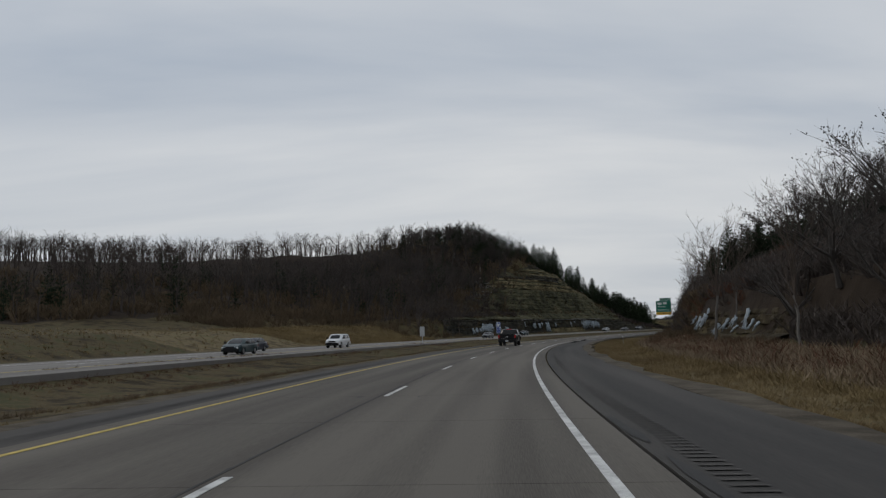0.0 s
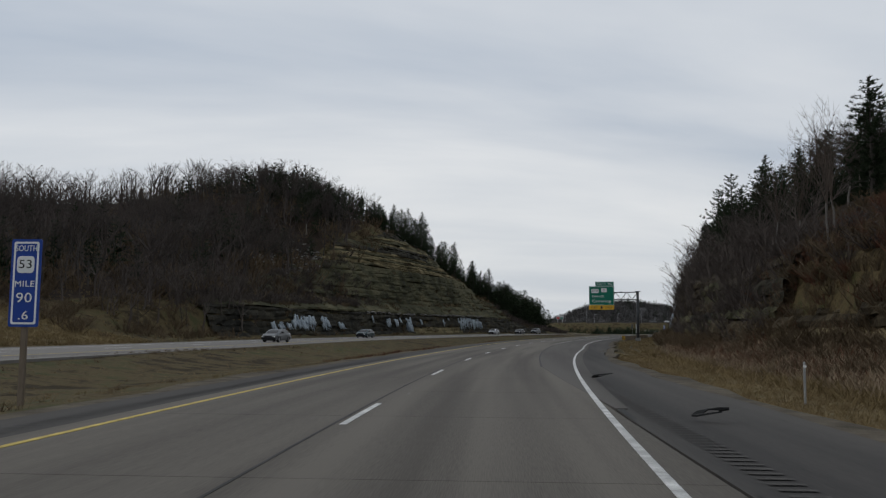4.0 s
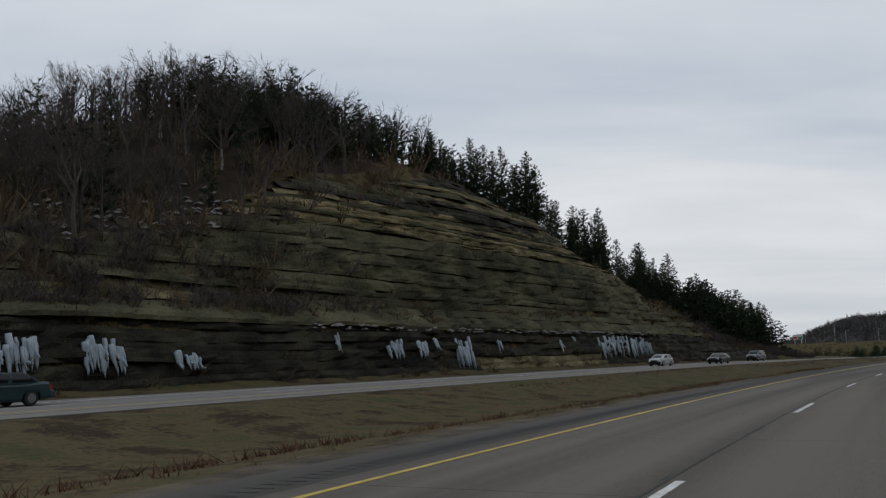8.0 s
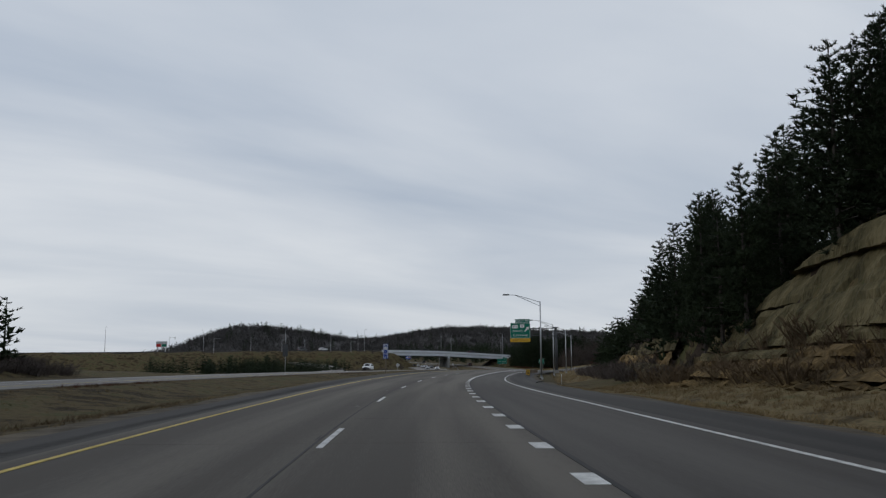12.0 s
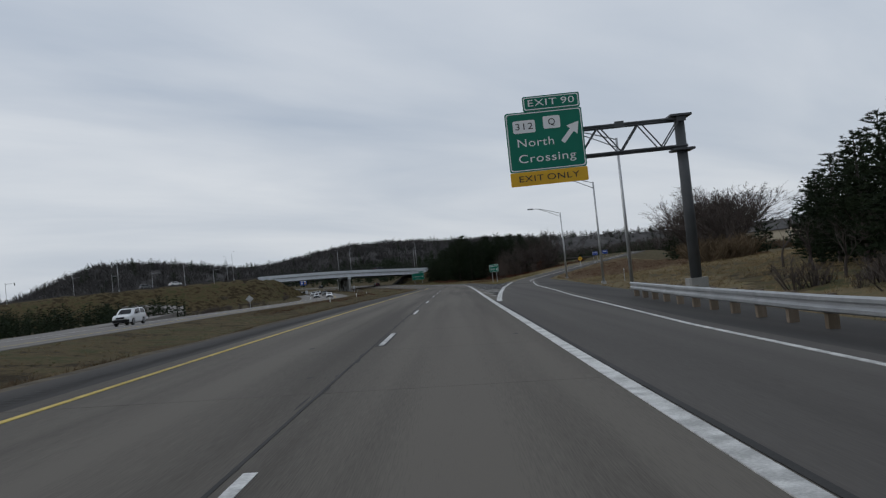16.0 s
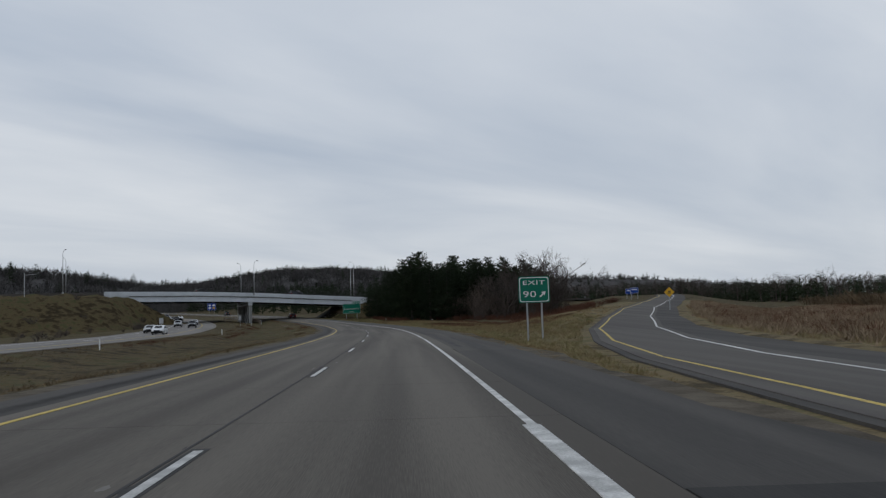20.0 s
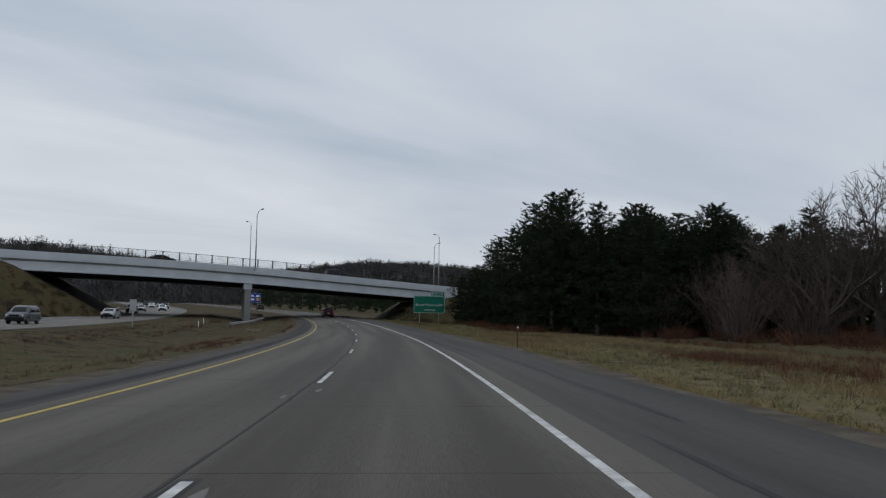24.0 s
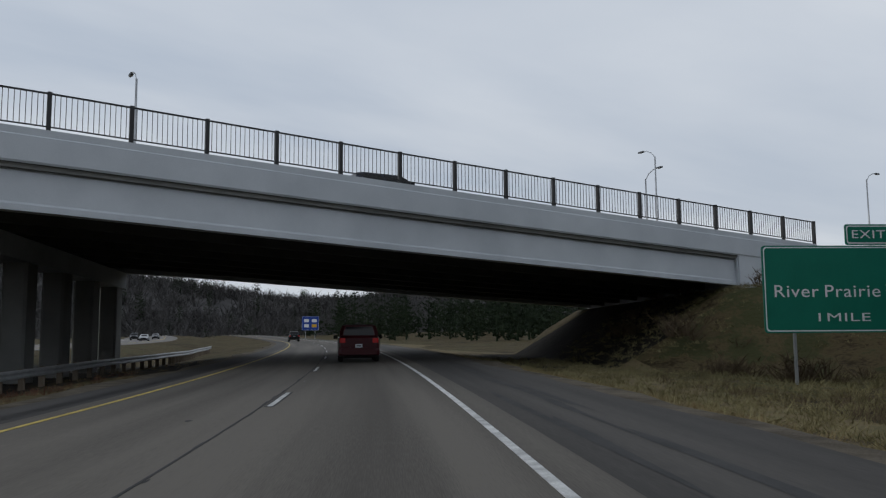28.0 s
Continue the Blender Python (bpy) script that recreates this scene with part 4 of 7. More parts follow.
def fine_tuft(seed, n=15):
    """A fuzzy clump of thin blades one metre tall."""
    r = random.Random(seed)
    V, F = [], []
    for _ in range(n):
        t, w, q = r.uniform(0, 6.28), r.uniform(.1, .5), r.uniform(0, .5)
        a = np.array([math.cos(t * 3) * q, math.sin(t * 3) * q, 0])
        b = a + np.array([math.cos(t) * w, math.sin(t) * w, r.uniform(.35, 1)])
        sliver(V, F, a, b, .021, r)
    return np.array(V), np.array(F)


def tuft(seed, n=7, flare=.38):
    """Grass blades one metre tall."""
    r = random.Random(seed)
    V, F = [], []
    for _ in range(n):
        t, w = r.uniform(0, 6.28), r.uniform(.05, flare)
        a = np.array([math.cos(t) * w * .5, math.sin(t) * w * .5, 0])
        b = a + np.array([math.cos(t) * w, math.sin(t) * w, r.uniform(.5, 1)])
        s = np.array([-math.sin(t), math.cos(t), 0]) * .05
        i = len(V)
        V += [a - s, a + s, b]
        F.append((i, i + 1, i + 2))
    return np.array(V), np.array(F)


def scatter_mesh(name, templates, places, material):
    """Many small plants as one mesh. places: rows of x, y, z, height, turn, width factor."""
    Vs, Fs, n = [], [], 0
    for i, (x, y, z, h, t, w) in enumerate(places):
        v, f = templates[i % len(templates)]
        c, s = math.cos(t), math.sin(t)
        q = v * (h * w, h * w, h)
        q = np.stack([q[:, 0] * c - q[:, 1] * s + x, q[:, 0] * s + q[:, 1] * c + y, q[:, 2] + z], -1)
        Vs.append(q)
        Fs.append(f + n)
        n += len(v)
    return raw_mesh(name, np.concatenate(Vs), np.concatenate(Fs), material)


rng = np.random.default_rng(7)


def spots(n, s0, s1, umin, umax, hmin, hmax, wide=(.85, 1.2), sink=0.1):
    """Random places in a stretch of the plan; the u limits may depend on s."""
    s = rng.uniform(s0, s1, n)
    a = np.array([umin(v) if callable(umin) else umin for v in s])
    b = np.array([umax(v) if callable(umax) else umax for v in s])
    u = a + (b - a) * rng.uniform(0, 1, n)
    off = u - np.interp(s, [c[0] for c in RAMP], [c[1] for c in RAMP])
    keep = (s < 560) | (s > 836) | (off > 3.6) | (off < -6.5)
    s, u, n = s[keep], u[keep], int(keep.sum())
    P = W(s, u)
    P[:, 2] += land(s, u) - sink
    return np.column_stack([P, rng.uniform(hmin, hmax, n), rng.uniform(0, 6.28, n), rng.uniform(*wide, n)])


BARE = [bare_tree(k, 6, 5, 3, .26 + .04 * (k % 3), .7 + .12 * (k % 3)) for k in range(5)]
WIDE = [bare_tree(20 + k, 7, 5, 3, .2, 1.05) for k in range(2)]
SLIM = [bare_tree(30 + k, 6, 4, 3, .42, .38, 1.2, True) for k in range(3)]
SEEDY = [bare_tree(34 + k, 6, 4, 3, .24, .95, 1.4, False, 3) for k in range(2)]
LITE = [bare_tree(40 + k, 4, 3, 3, .4, .75 + .1 * (k % 3), 2.6) for k in range(6)]
PINE = [pine_tree(80 + k, True, .03 + .03 * (k % 3), .22 + .035 * (k % 4), .5) for k in range(8)]
GROVE = [pine_tree(140 + k, True, .02 + .02 * (k % 3), .23 + .03 * (k % 3), .62, 1.7, .47) for k in range(6)]
PLITE = [pine_tree(120 + k, False, .04, .28, .45) for k in range(5)]
SHRUB = [shrub(160 + k) for k in range(4)]
LSHRUB = [shrub(180 + k, 10, 3) for k in range(4)]
TUFT = [tuft(200 + k) for k in range(6)]
FINE = [fine_tuft(220 + k) for k in range(6)]
THICK = [thicket(240 + k) for k in range(5)]


def join2(pair):
    (a, fa), (b, fb) = pair
    return np.concatenate([a, b]), np.concatenate([fa, fb + len(a)])


def tree_kind(kind, pair, trunk_mat, crown_mat, label, group):
    root = new(kind, raw_mesh("trunk", *pair[0], trunk_mat))
    tagged(root, label, "tree", group)
    crown = new("crown", raw_mesh("crown", *pair[1], crown_mat))
    crown.parent = root
    return root


def plant(originals, places):
    """Each place gets a copy of one of the trees; the originals take the first places."""
    for i, (x, y, z, h, t, w) in enumerate(places):
        m = Matrix.LocRotScale((x, y, z), Euler((0, 0, t)), (h * w, h * w, h))
        o = originals[i % len(originals)]
        if i < len(originals):
            o.matrix_basis = m
        else:
            c = copy_thing(o, Matrix())
            c.matrix_basis = m


def stand(kind, pairs, places, trunk_mat, crown_mat, label, group):
    plant([tree_kind(kind, p, trunk_mat, crown_mat, label, group) for p in pairs[:len(places)]], places)


def at_plan(*rows):
    """Places for single plants: s, u, height, width factor."""
    return np.array([[*W(s, u)[:2], float(ground_z(np.array([s]), np.array([u]))[0]) - .1, h, s * 1.7 % 6.28, w] for s, u, h, w in rows])


# hill woods beside the opposing road
def woods_edge(s):
    return float(np.interp(s, [-400, 100, 170, 200, 240, 280, 300, 330], [110, 104, 72, 62, 60, 60, 62, 66]))


def stuff(name, pairs, places, trunk_mat, label, category):
    ob = new(name, scatter_mesh(name, [join2(p) if isinstance(p[0], tuple) else p for p in pairs], places, trunk_mat))
    return tagged(ob, label, category, kind="stuff")


stuff("hill_woods", LITE, spots(2400, -120, 335, lambda s: woods_edge(s) - 6, lambda s: woods_edge(s) + 150, 6, 11, (.9, 1.4)), M["twig"], "dense leafless hardwood forest covering the hill", "woods")
stuff("hill_edge_woods", LITE, spots(420, 190, 330, lambda s: woods_edge(s) - 5, lambda s: woods_edge(s) + 45, 5, 9, (.9, 1.4)), M["bark"], "dark leafless saplings at the edge of the hill forest", "woods")
stuff("hill_evergreens", PLITE, spots(150, 40, 330, lambda s: woods_edge(s) - 2, lambda s: woods_edge(s) + 34, 5, 8.5), M["needle"], "scattered dark evergreens among the leafless hill forest", "woods")
stuff("hill_understory", LSHRUB, spots(1800, 30, 325, lambda s: woods_edge(s) - 10, lambda s: woods_edge(s) + 50, 1.6, 4.2, (1, 1.6)), M["brush"], "brown leafless undergrowth on the hill's foot", "brush")
stand("bare_tree", BARE, spots(90, 205, 322, lambda s: woods_edge(s) - 1, lambda s: woods_edge(s) + 30, 5.5, 9.5), M["birch"], M["twig"], "leafless pale-barked tree standing on the wooded hill", "trees on the hill")
# ridge pines over the left rock cut
def ridge_edge(s):
    return float(np.interp(s, [300, 325, 345, 365, 385, 412, 440, 470], [64, 60, 58, 56, 55, 52, 50, 52]))


stand("ridge_end_pine", PINE, spots(42, 396, 437, lambda s: ridge_edge(s) - 2, lambda s: ridge_edge(s) + 16, 10, 13.5, (.8, 1.1)), M["bark"], M["needle"], "dark green pine past the rock cut's low end", "pines over the rock cut")
stand("ridge_pine", PINE, np.concatenate([spots(54, 292, 338, ridge_edge, lambda s: ridge_edge(s) + 12, 4.5, 7.5, (.9, 1.2)), spots(84, 336, 438, ridge_edge, lambda s: ridge_edge(s) + 12, 8, 12.5, (.75, 1.05))]), M["bark"], M["needle"], "dark green pine growing along the top of the rock cut", "pines over the rock cut")
stuff("ridge_evergreens", PLITE, spots(330, 312, 437, lambda s: ridge_edge(s) + 8, lambda s: ridge_edge(s) + 50, 7, 10), M["needle"], "dense dark pines behind the rock cut's edge", "woods")
# right bank
def bank_edge(s):
    return float(np.interp(s, [-100, 60, 125, 165, 185, 200, 300], [-24, -25, -34, -36, -27, -22.5, -22]))


stand("bank_tree", BARE, spots(46, -20, 112, bank_edge, lambda s: bank_edge(s) - 26, 6.5, 10.5), M["bark"], M["twig"], "leafless dark tree on the wooded roadside bank", "trees on the bank")
stuff("bank_woods", LITE, spots(520, -120, 300, lambda s: bank_edge(s) - 10, lambda s: bank_edge(s) - 110, 7, 11), M["twig"], "leafless woods covering the bank above the road", "woods")
stuff("bank_brush", SHRUB, spots(900, 20, 135, lambda s: float(np.interp(s, [50, 68, 108, 124], [-19, -22.6, -21.6, -19])), lambda s: bank_edge(s) - 12, .9, 2.6, (1, 1.8)), M["twig"], "dark brown tangled brush on the bank", "brush")
stand("bank_pine", GROVE[:3] + PINE[:4], spots(70, 172, 300, lambda s: bank_edge(s) - 1, lambda s: bank_edge(s) - 26, 7, 11), M["bark"], M["needle"], "tall dark pine on top of the roadside bank", "pines on the bank")
stuff("bank_evergreens", PLITE, spots(200, 165, 300, lambda s: bank_edge(s) - 12, lambda s: bank_edge(s) - 80, 7, 10), M["needle"], "dense dark pines behind the bank's edge", "woods")
stand("bank_slim_tree", SLIM, at_plan((78.8, -18.6, 12.6, .9), (50.7, -18.6, 10.2, .9), (83, -21, 9.4, .8), (174, -22.6, 9.8, .8), (176.5, -24, 10.4, .8), (179, -22, 8, .8), (186, -22, 9, .8)), M["birch"], M["thicket"], "slender pale leafless tree rising above the bank", "trees on the bank")
stand("bank_seed_tree", SEEDY, at_plan((62, -21, 7.6, 1.2), (56, -22.5, 8.4, 1.2), (67, -24, 7, 1.2), (72, -26.5, 6.4, 1.2), (49, -25, 8.8, 1.2), (44, -21.5, 7.6, 1.2)), M["bark"], M["bark"], "dark round-crowned tree with a few withered leaves", "trees on the bank")
stand("bank_birch", SLIM, spots(7, 184, 204, -25, -33, 6, 9.5), M["birch"], M["twig"], "slender leafless tree on the bank beside pines", "trees on the bank")
stuff("bank_scrub", SHRUB, spots(800, 86, 184, lambda s: -22 if s < 110 else -20, lambda s: bank_edge(s) - 3, .5, 1.5, (1, 1.9)), M["russet"], "red-brown scrub covering the bank above the ledge", "brush")
stuff("rock_side_scrub", SHRUB, spots(420, 176, 246, -18.2, -25, .9, 2.8, (.9, 1.5)), M["twig"], "dark leafless scrub growing over the rock side", "brush")
# right rock cut and beyond
def cut_edge(s):
    return float(np.interp(s, [300, 335, 358, 378, 395, 410, 440, 480, 505, 552], [-22, -21.5, -21.2, -21.5, -19.5, -20.5, -22, -21.5, -21.5, -30]))


stand("cut_pine", PINE, np.concatenate([spots(46, 318, 356, lambda s: cut_edge(s) - .2, lambda s: cut_edge(s) - 9, 5.5, 9, (.8, 1.2)), spots(22, 354, 374, lambda s: cut_edge(s) + .8, lambda s: cut_edge(s) - 9, 6, 8.6, (.9, 1.2)), spots(46, 374, 414, lambda s: cut_edge(s) + .8, lambda s: cut_edge(s) - 9, 8, 11.2, (.8, 1.1))]), M["bark"], M["needle"], "dark green pine on the slope above the rock cut", "pines by the rock cut")
stand("slope_pine", PINE, spots(64, 405, 465, cut_edge, lambda s: cut_edge(s) - 13, 6, 10.6, (1, 1.4)), M["bark"], M["needle"], "dark green pine on the low slope past the rock", "pines by the rock cut")
stand("field_pine", PINE, spots(66, 463, 493, lambda s: cut_edge(s) + .5, lambda s: cut_edge(s) - 22 + (s - 463) * .25, 5.5, 8, (1.2, 1.6)), M["bark"], M["needle"], "dark pine at the field's edge", "pines by the rock cut")
stuff("cut_evergreens", PLITE, spots(420, 318, 492, lambda s: cut_edge(s) - 7, lambda s: cut_edge(s) - 50 + max(0, s - 440) * .5, 8, 12), M["needle"], "dense dark pines behind the rock cut", "woods")
# shrubs and bare trees by the exit
stand("field_tree", BARE, spots(24, 574, 652, lambda s: -33 - (s - 572) * .25, lambda s: -1.75 - (s - 461) * .34, 8, 13.3, (1.2, 1.6)), M["bark"], M["twig"], "leafless spreading tree in the field beside the ramp", "trees in the field")
stuff("field_brush", SHRUB, spots(300, 570, 665, lambda s: -31 - (s - 560) * .25, lambda s: -1.75 - (s - 461) * .345, 1.6, 4.2, (1, 1.8)), M["brush"], "brown leafless thicket in the field", "brush")
stand("field_edge_pine", PINE, at_plan((503, -25, 8.6, 1.4), (507, -25.8, 8.4, 1.4), (510, -25.8, 7.8, 1.5), (513, -25.6, 7, 1.5), (516, -25.8, 6.2, 1.6), (520, -31, 8.8, 1.4), (525, -32, 7.9, 1.4), (530, -32.5, 7.2, 1.5), (534, -33, 6.6, 1.5), (539, -36, 6.4, 1.6), (523, -35, 9.2, 1.4), (528, -38, 8.6, 1.4)), M["bark"], M["needle"], "dark green pine at the open edge of the field", "pines by the rock cut")
stuff("field_edge_evergreens", PLITE, spots(74, 486, 536, lambda s: -23.5 - (s - 486) * .19, lambda s: -36 - (s - 498) * .2, 4, 6.6, (1.3, 1.7)), M["needle"], "dense low dark evergreens at the field's edge", "woods")
# pine grove by the overpass
GROVE_EDGE = [(804, -25, 16, 1.2), (810, -24.6, 15.6, 1.15), (817, -25, 14.2, 1.2), (824, -25, 13.6, 1.2), (832, -25.5, 13.2, 1.2), (839, -26.5, 13, 1.2), (796, -28, 14, 1.2), (790, -31, 12.5, 1.3), (812, -29.5, 17.6, 1.1), (819, -30.5, 17.6, 1.1), (828, -31.5, 16, 1.15), (836, -31.5, 15, 1.15)]
stand("grove_pine", GROVE, np.concatenate([at_plan(*[(s, u, h * 1.07, w * 1.05) for s, u, h, w in GROVE_EDGE]), spots(24, 812, 842, -31, -60, 14.5, 18, (1.1, 1.4)), spots(26, 791, 812, lambda s: -28 - (812 - s) * .35, -60, 12, 15, (1.15, 1.5))]), M["bark"], M["needle"], "large dark green pine in a dense grove", "pines in the grove")
stand("grove_end_pine", GROVE, np.concatenate([spots(13, 840, 864, lambda s: -25 - (s - 840) * .2, -46, 9, 12, (1.1, 1.4)), at_plan((846, -25, 10, 1.3), (853, -24, 8.5, 1.3), (857, -27, 8.5, 1.3))]), M["bark"], M["needle"], "dark green pine at the grove's end by the bank", "pines in the grove")
stuff("grove_evergreens", PLITE, spots(220, 794, 846, lambda s: -29 - max(0, (812 - s)) * .3 - max(0, s - 815) * .22, -64, 8, 14, (1.1, 1.6)), M["needle"], "dark inner mass of the pine grove", "woods")
stand("grove_bare_tree", BARE, spots(9, 764, 790, -41, -57, 9, 13, (1.1, 1.5)), M["bark"], M["twig"], "leafless grey tree at the edge of the pine grove", "trees by the grove")
stand("spreading_tree", WIDE, at_plan((774, -41.5, 14.5, 1.0), (777, -48.5, 16.5, 1.05), (781, -57, 17, 1.2)), M["bark"], M["twig"], "large leafless tree with wide fine branches by the grove", "trees by the grove")
stand("thicket_bush", THICK, at_plan((777, -35, 7.6, 1.1), (783, -38, 8.8, 1.1), (789, -39, 8.6, 1.1), (781, -44, 8, 1.2), (774, -40, 6.5, 1.2), (772, -49, 6, 1.2), (767, -45, 4.5, 1.3), (790, -33, 6, 1.2), (776, -56, 6.5, 1.2)), M["twig"], M["thicket"], "rounded grey-brown thicket of bare twigs beside the pines", "bushes by the grove")
stand("russet_tree", [leafy_tree(260), leafy_tree(261)], at_plan((772, -49.5, 8, 1.0), (767, -47, 4.5, 1.1)), M["bark"], M["russet"], "small tree holding dry reddish-brown leaves", "trees by the grove")
stuff("grove_brush", SHRUB, spots(240, 752, 800, lambda s: -29 - max(0, 790 - s) * .3, -60, .7, 1.8, (1, 2.0)), M["russet"], "low dark red-brown growth at the grove's foot", "brush")
stuff("pine_foot_brush", SHRUB, spots(150, 800, 846, lambda s: -19.5 - max(0, s - 815) * .12, -27, .5, 1.3, (1, 2.0)), M["russet"], "low red-brown weeds along the foot of the pines", "brush")

# ---- far hill with its forest ----
HX = np.array([-100, 120, 215, 270, 305, 333, 370, 412, 450, 500, 540, 590, 630, 680, 760, 900, 1050, 1300, 1700.0])
HZ = np.array([-4, -2, 1, 13, 27, 36, 37, 32, 28, 26, 29, 37, 43, 45, 45, 44, 42, 39, 24.0])


def far_hill_z(x, y):
    ridge = 1180 + np.clip(x - 330, -300, 500) * .33
    k = np.clip(1 - np.abs(y - ridge) / np.where(y < ridge, 150, 420), 0, 1)
    return np.interp(x, HX, HZ) * k * k * (3 - 2 * k) + bumpy(x * .3, y * .3) * 1.2 * k - 1.5


hx, hy = np.meshgrid(np.linspace(-160, 1760, 97), np.linspace(1000, 1720, 49), indexing="ij")
hv = np.stack([hx, hy, far_hill_z(hx, hy)], -1).reshape(-1, 3)
hi = np.arange(97 * 49).reshape(97, 49)
hill = new("far_hill", raw_mesh("far_hill", hv, np.stack([hi[:-1, :-1], hi[1:, :-1], hi[1:, 1:], hi[:-1, 1:]], -1).reshape(-1, 4), M["far"], True))
tagged(hill, "long low forested ridge on the horizon", "hill", kind="structure")
n = 4600
fx = np.where(np.arange(n) % 4 > 0, rng.uniform(200, 950, n), rng.uniform(-150, 1750, n))
fy = 1180 + np.clip(fx - 330, -300, 500) * .33 + rng.uniform(-150, 60, n)
fp = np.column_stack([fx, fy, far_hill_z(fx, fy) - .3, rng.uniform(6, 10, n), rng.uniform(0, 6, n), rng.uniform(1.3, 2.1, n)])
stuff("far_hill_forest", LSHRUB, fp, M["far"], "leafless forest on the distant ridge", "woods")
n = 300
fx = rng.uniform(200, 1300, n)
fy = 1180 + np.clip(fx - 330, -300, 500) * .33 + rng.uniform(-150, 40, n)
fp = np.column_stack([fx, fy, far_hill_z(fx, fy) - .3, rng.uniform(8, 12, n), rng.uniform(0, 6, n), rng.uniform(1.0, 1.4, n)])
stuff("far_hill_evergreens", PLITE, fp, M["needle"], "dark evergreens on the distant ridge", "woods")
# woods beyond the overpass and on the right horizon
stuff("beyond_woods", LITE, spots(460, 1180, 1330, -190, 170, 7, 11, (1.2, 1.7)), M["far"], "leafless woods beyond the overpass", "woods")
stuff("beyond_evergreens", PLITE, spots(190, 960, 1180, -140, -26, 10, 16), M["needle"], "dark evergreens beyond the overpass", "woods")
stuff("horizon_woods", LITE, spots(420, 690, 1000, -250, -140, 6, 11, (1.2, 1.7)), M["twig"], "leafless thickets behind the ramp", "woods")
stuff("ramp_woods", LITE, spots(150, 690, 790, lambda s: ramp_u(s) - 62, lambda s: ramp_u(s) - 110, 5, 8, (1.2, 1.7)), M["twig"], "leafless woods at the far side of the ramp's field", "woods")
stuff("ramp_evergreens", PLITE, spots(40, 680, 780, lambda s: ramp_u(s) - 52, lambda s: ramp_u(s) - 80, 3, 6, (1.3, 1.9)), M["needle"], "dark low evergreens at the edge of the ramp's woods", "woods")
stuff("horizon_evergreens", PLITE, spots(420, 700, 1000, -250, -150, 5.5, 9, (1.4, 2.2)), M["needle"], "dark evergreen belt behind the ramp", "woods")
stuff("left_treeline", PLITE, spots(170, 560, 665, 60, 100, 2.6, 5.5, (1.3, 2)), M["needle"], "low evergreen belt across the field", "woods")

stuff("thicket_woods", LITE, spots(130, 574, 660, lambda s: -34 - (s - 565) * .25, lambda s: -1.75 - (s - 461) * .34, 4.5, 8.5, (1.2, 1.7)), M["twig"], "dense leafless thicket between field and houses", "woods")
stuff("thicket_evergreens", PLITE, spots(16, 590, 640, -44, -56, 3, 7, (1.2, 1.6)), M["needle"], "a few dark evergreens in the leafless thicket", "woods")
stuff("slope_evergreens", PLITE, spots(130, 404, 484, lambda s: cut_edge(s) + 1.8, lambda s: cut_edge(s) - 8, 3.5, 7.5, (1.1, 1.6)), M["needle"], "young dark evergreens along the edge of the pines", "woods")
stuff("slope_thicket", LITE, spots(60, 415, 520, lambda s: cut_edge(s) + 1.5, lambda s: cut_edge(s) - 8, 2, 4, (1.2, 1.7)), M["twig"], "dark leafless undergrowth along the pines' foot", "brush")
stuff("ramp_scrub", SHRUB, spots(320, 640, 760, lambda s: ramp_u(s) - 34, lambda s: ramp_u(s) - 75, 1.2, 3.2, (1.2, 2)), M["brush"], "brown scrub on the slope past the ramp", "brush")
stuff("embankment_shrubs", SHRUB, spots(60, 640, 830, 44, 70, .8, 2.2, (1, 1.8)), M["twig"], "dark shrubs on the far embankment", "brush")
stuff("bank_scrub", LITE, spots(170, 178, 300, -18.5, -25, 2.5, 6.5, (1.1, 1.6)), M["twig"], "brown leafless scrub hanging over the mossy wall", "brush")
stuff("outcrop_brush", SHRUB, spots(230, 400, 500, -16.5, -21.5, .7, 1.9, (1, 1.7)), M["twig"], "dark leafless brush below the pines", "brush")
stuff("lowland_brush", SHRUB, spots(420, 138, 226, lambda s: 53 if s < 192 else 39, 70, .8, 2.2, (1, 1.8)), M["brush"], "dark brown brush between the opposing road and the woods", "brush")
stuff("terrace_brush", SHRUB, spots(420, 222, 300, 47.5, 56, .8, 2.4, (1, 1.7)), M["twig"], "dark leafless brush on the rock terrace", "brush")
stuff("terrace_end_woods", LITE, spots(90, 205, 246, 45, 56, 3, 7, (1, 1.5)), M["twig"], "leafless saplings where the rock wall begins", "woods")
stuff("approach_brush", SHRUB, spots(150, 846, 882, -17, -46, .5, 1.5, (1.1, 2)), M["brush"], "reddish brown brush at the foot of the approach bank", "brush")
stuff("ridge_end_evergreens", PLITE, spots(112, 394, 436, lambda s: ridge_edge(s) - 1, lambda s: ridge_edge(s) + 18, 7, 11.5, (1.1, 1.6)), M["needle"], "dense dark evergreens past the rock cut's low end", "woods")
stuff("ridge_end_brush", SHRUB, spots(240, 392, 444, 45.5, 54, .9, 2.4, (1.1, 1.8)), M["twig"], "dark brush below the pines", "brush")

# ---- rock cuts: strata bands laid one over another ----
def face_u(table, s, z, lo, hi):
    """Distance out at which the cross section at s reaches height z."""
    w = np.linspace(lo, hi, 60)
    h = sections(table, np.full(60, float(s)), w)
    h = np.maximum.accumulate(h)
    return float(np.interp(z, h, w)), float(h[-1])


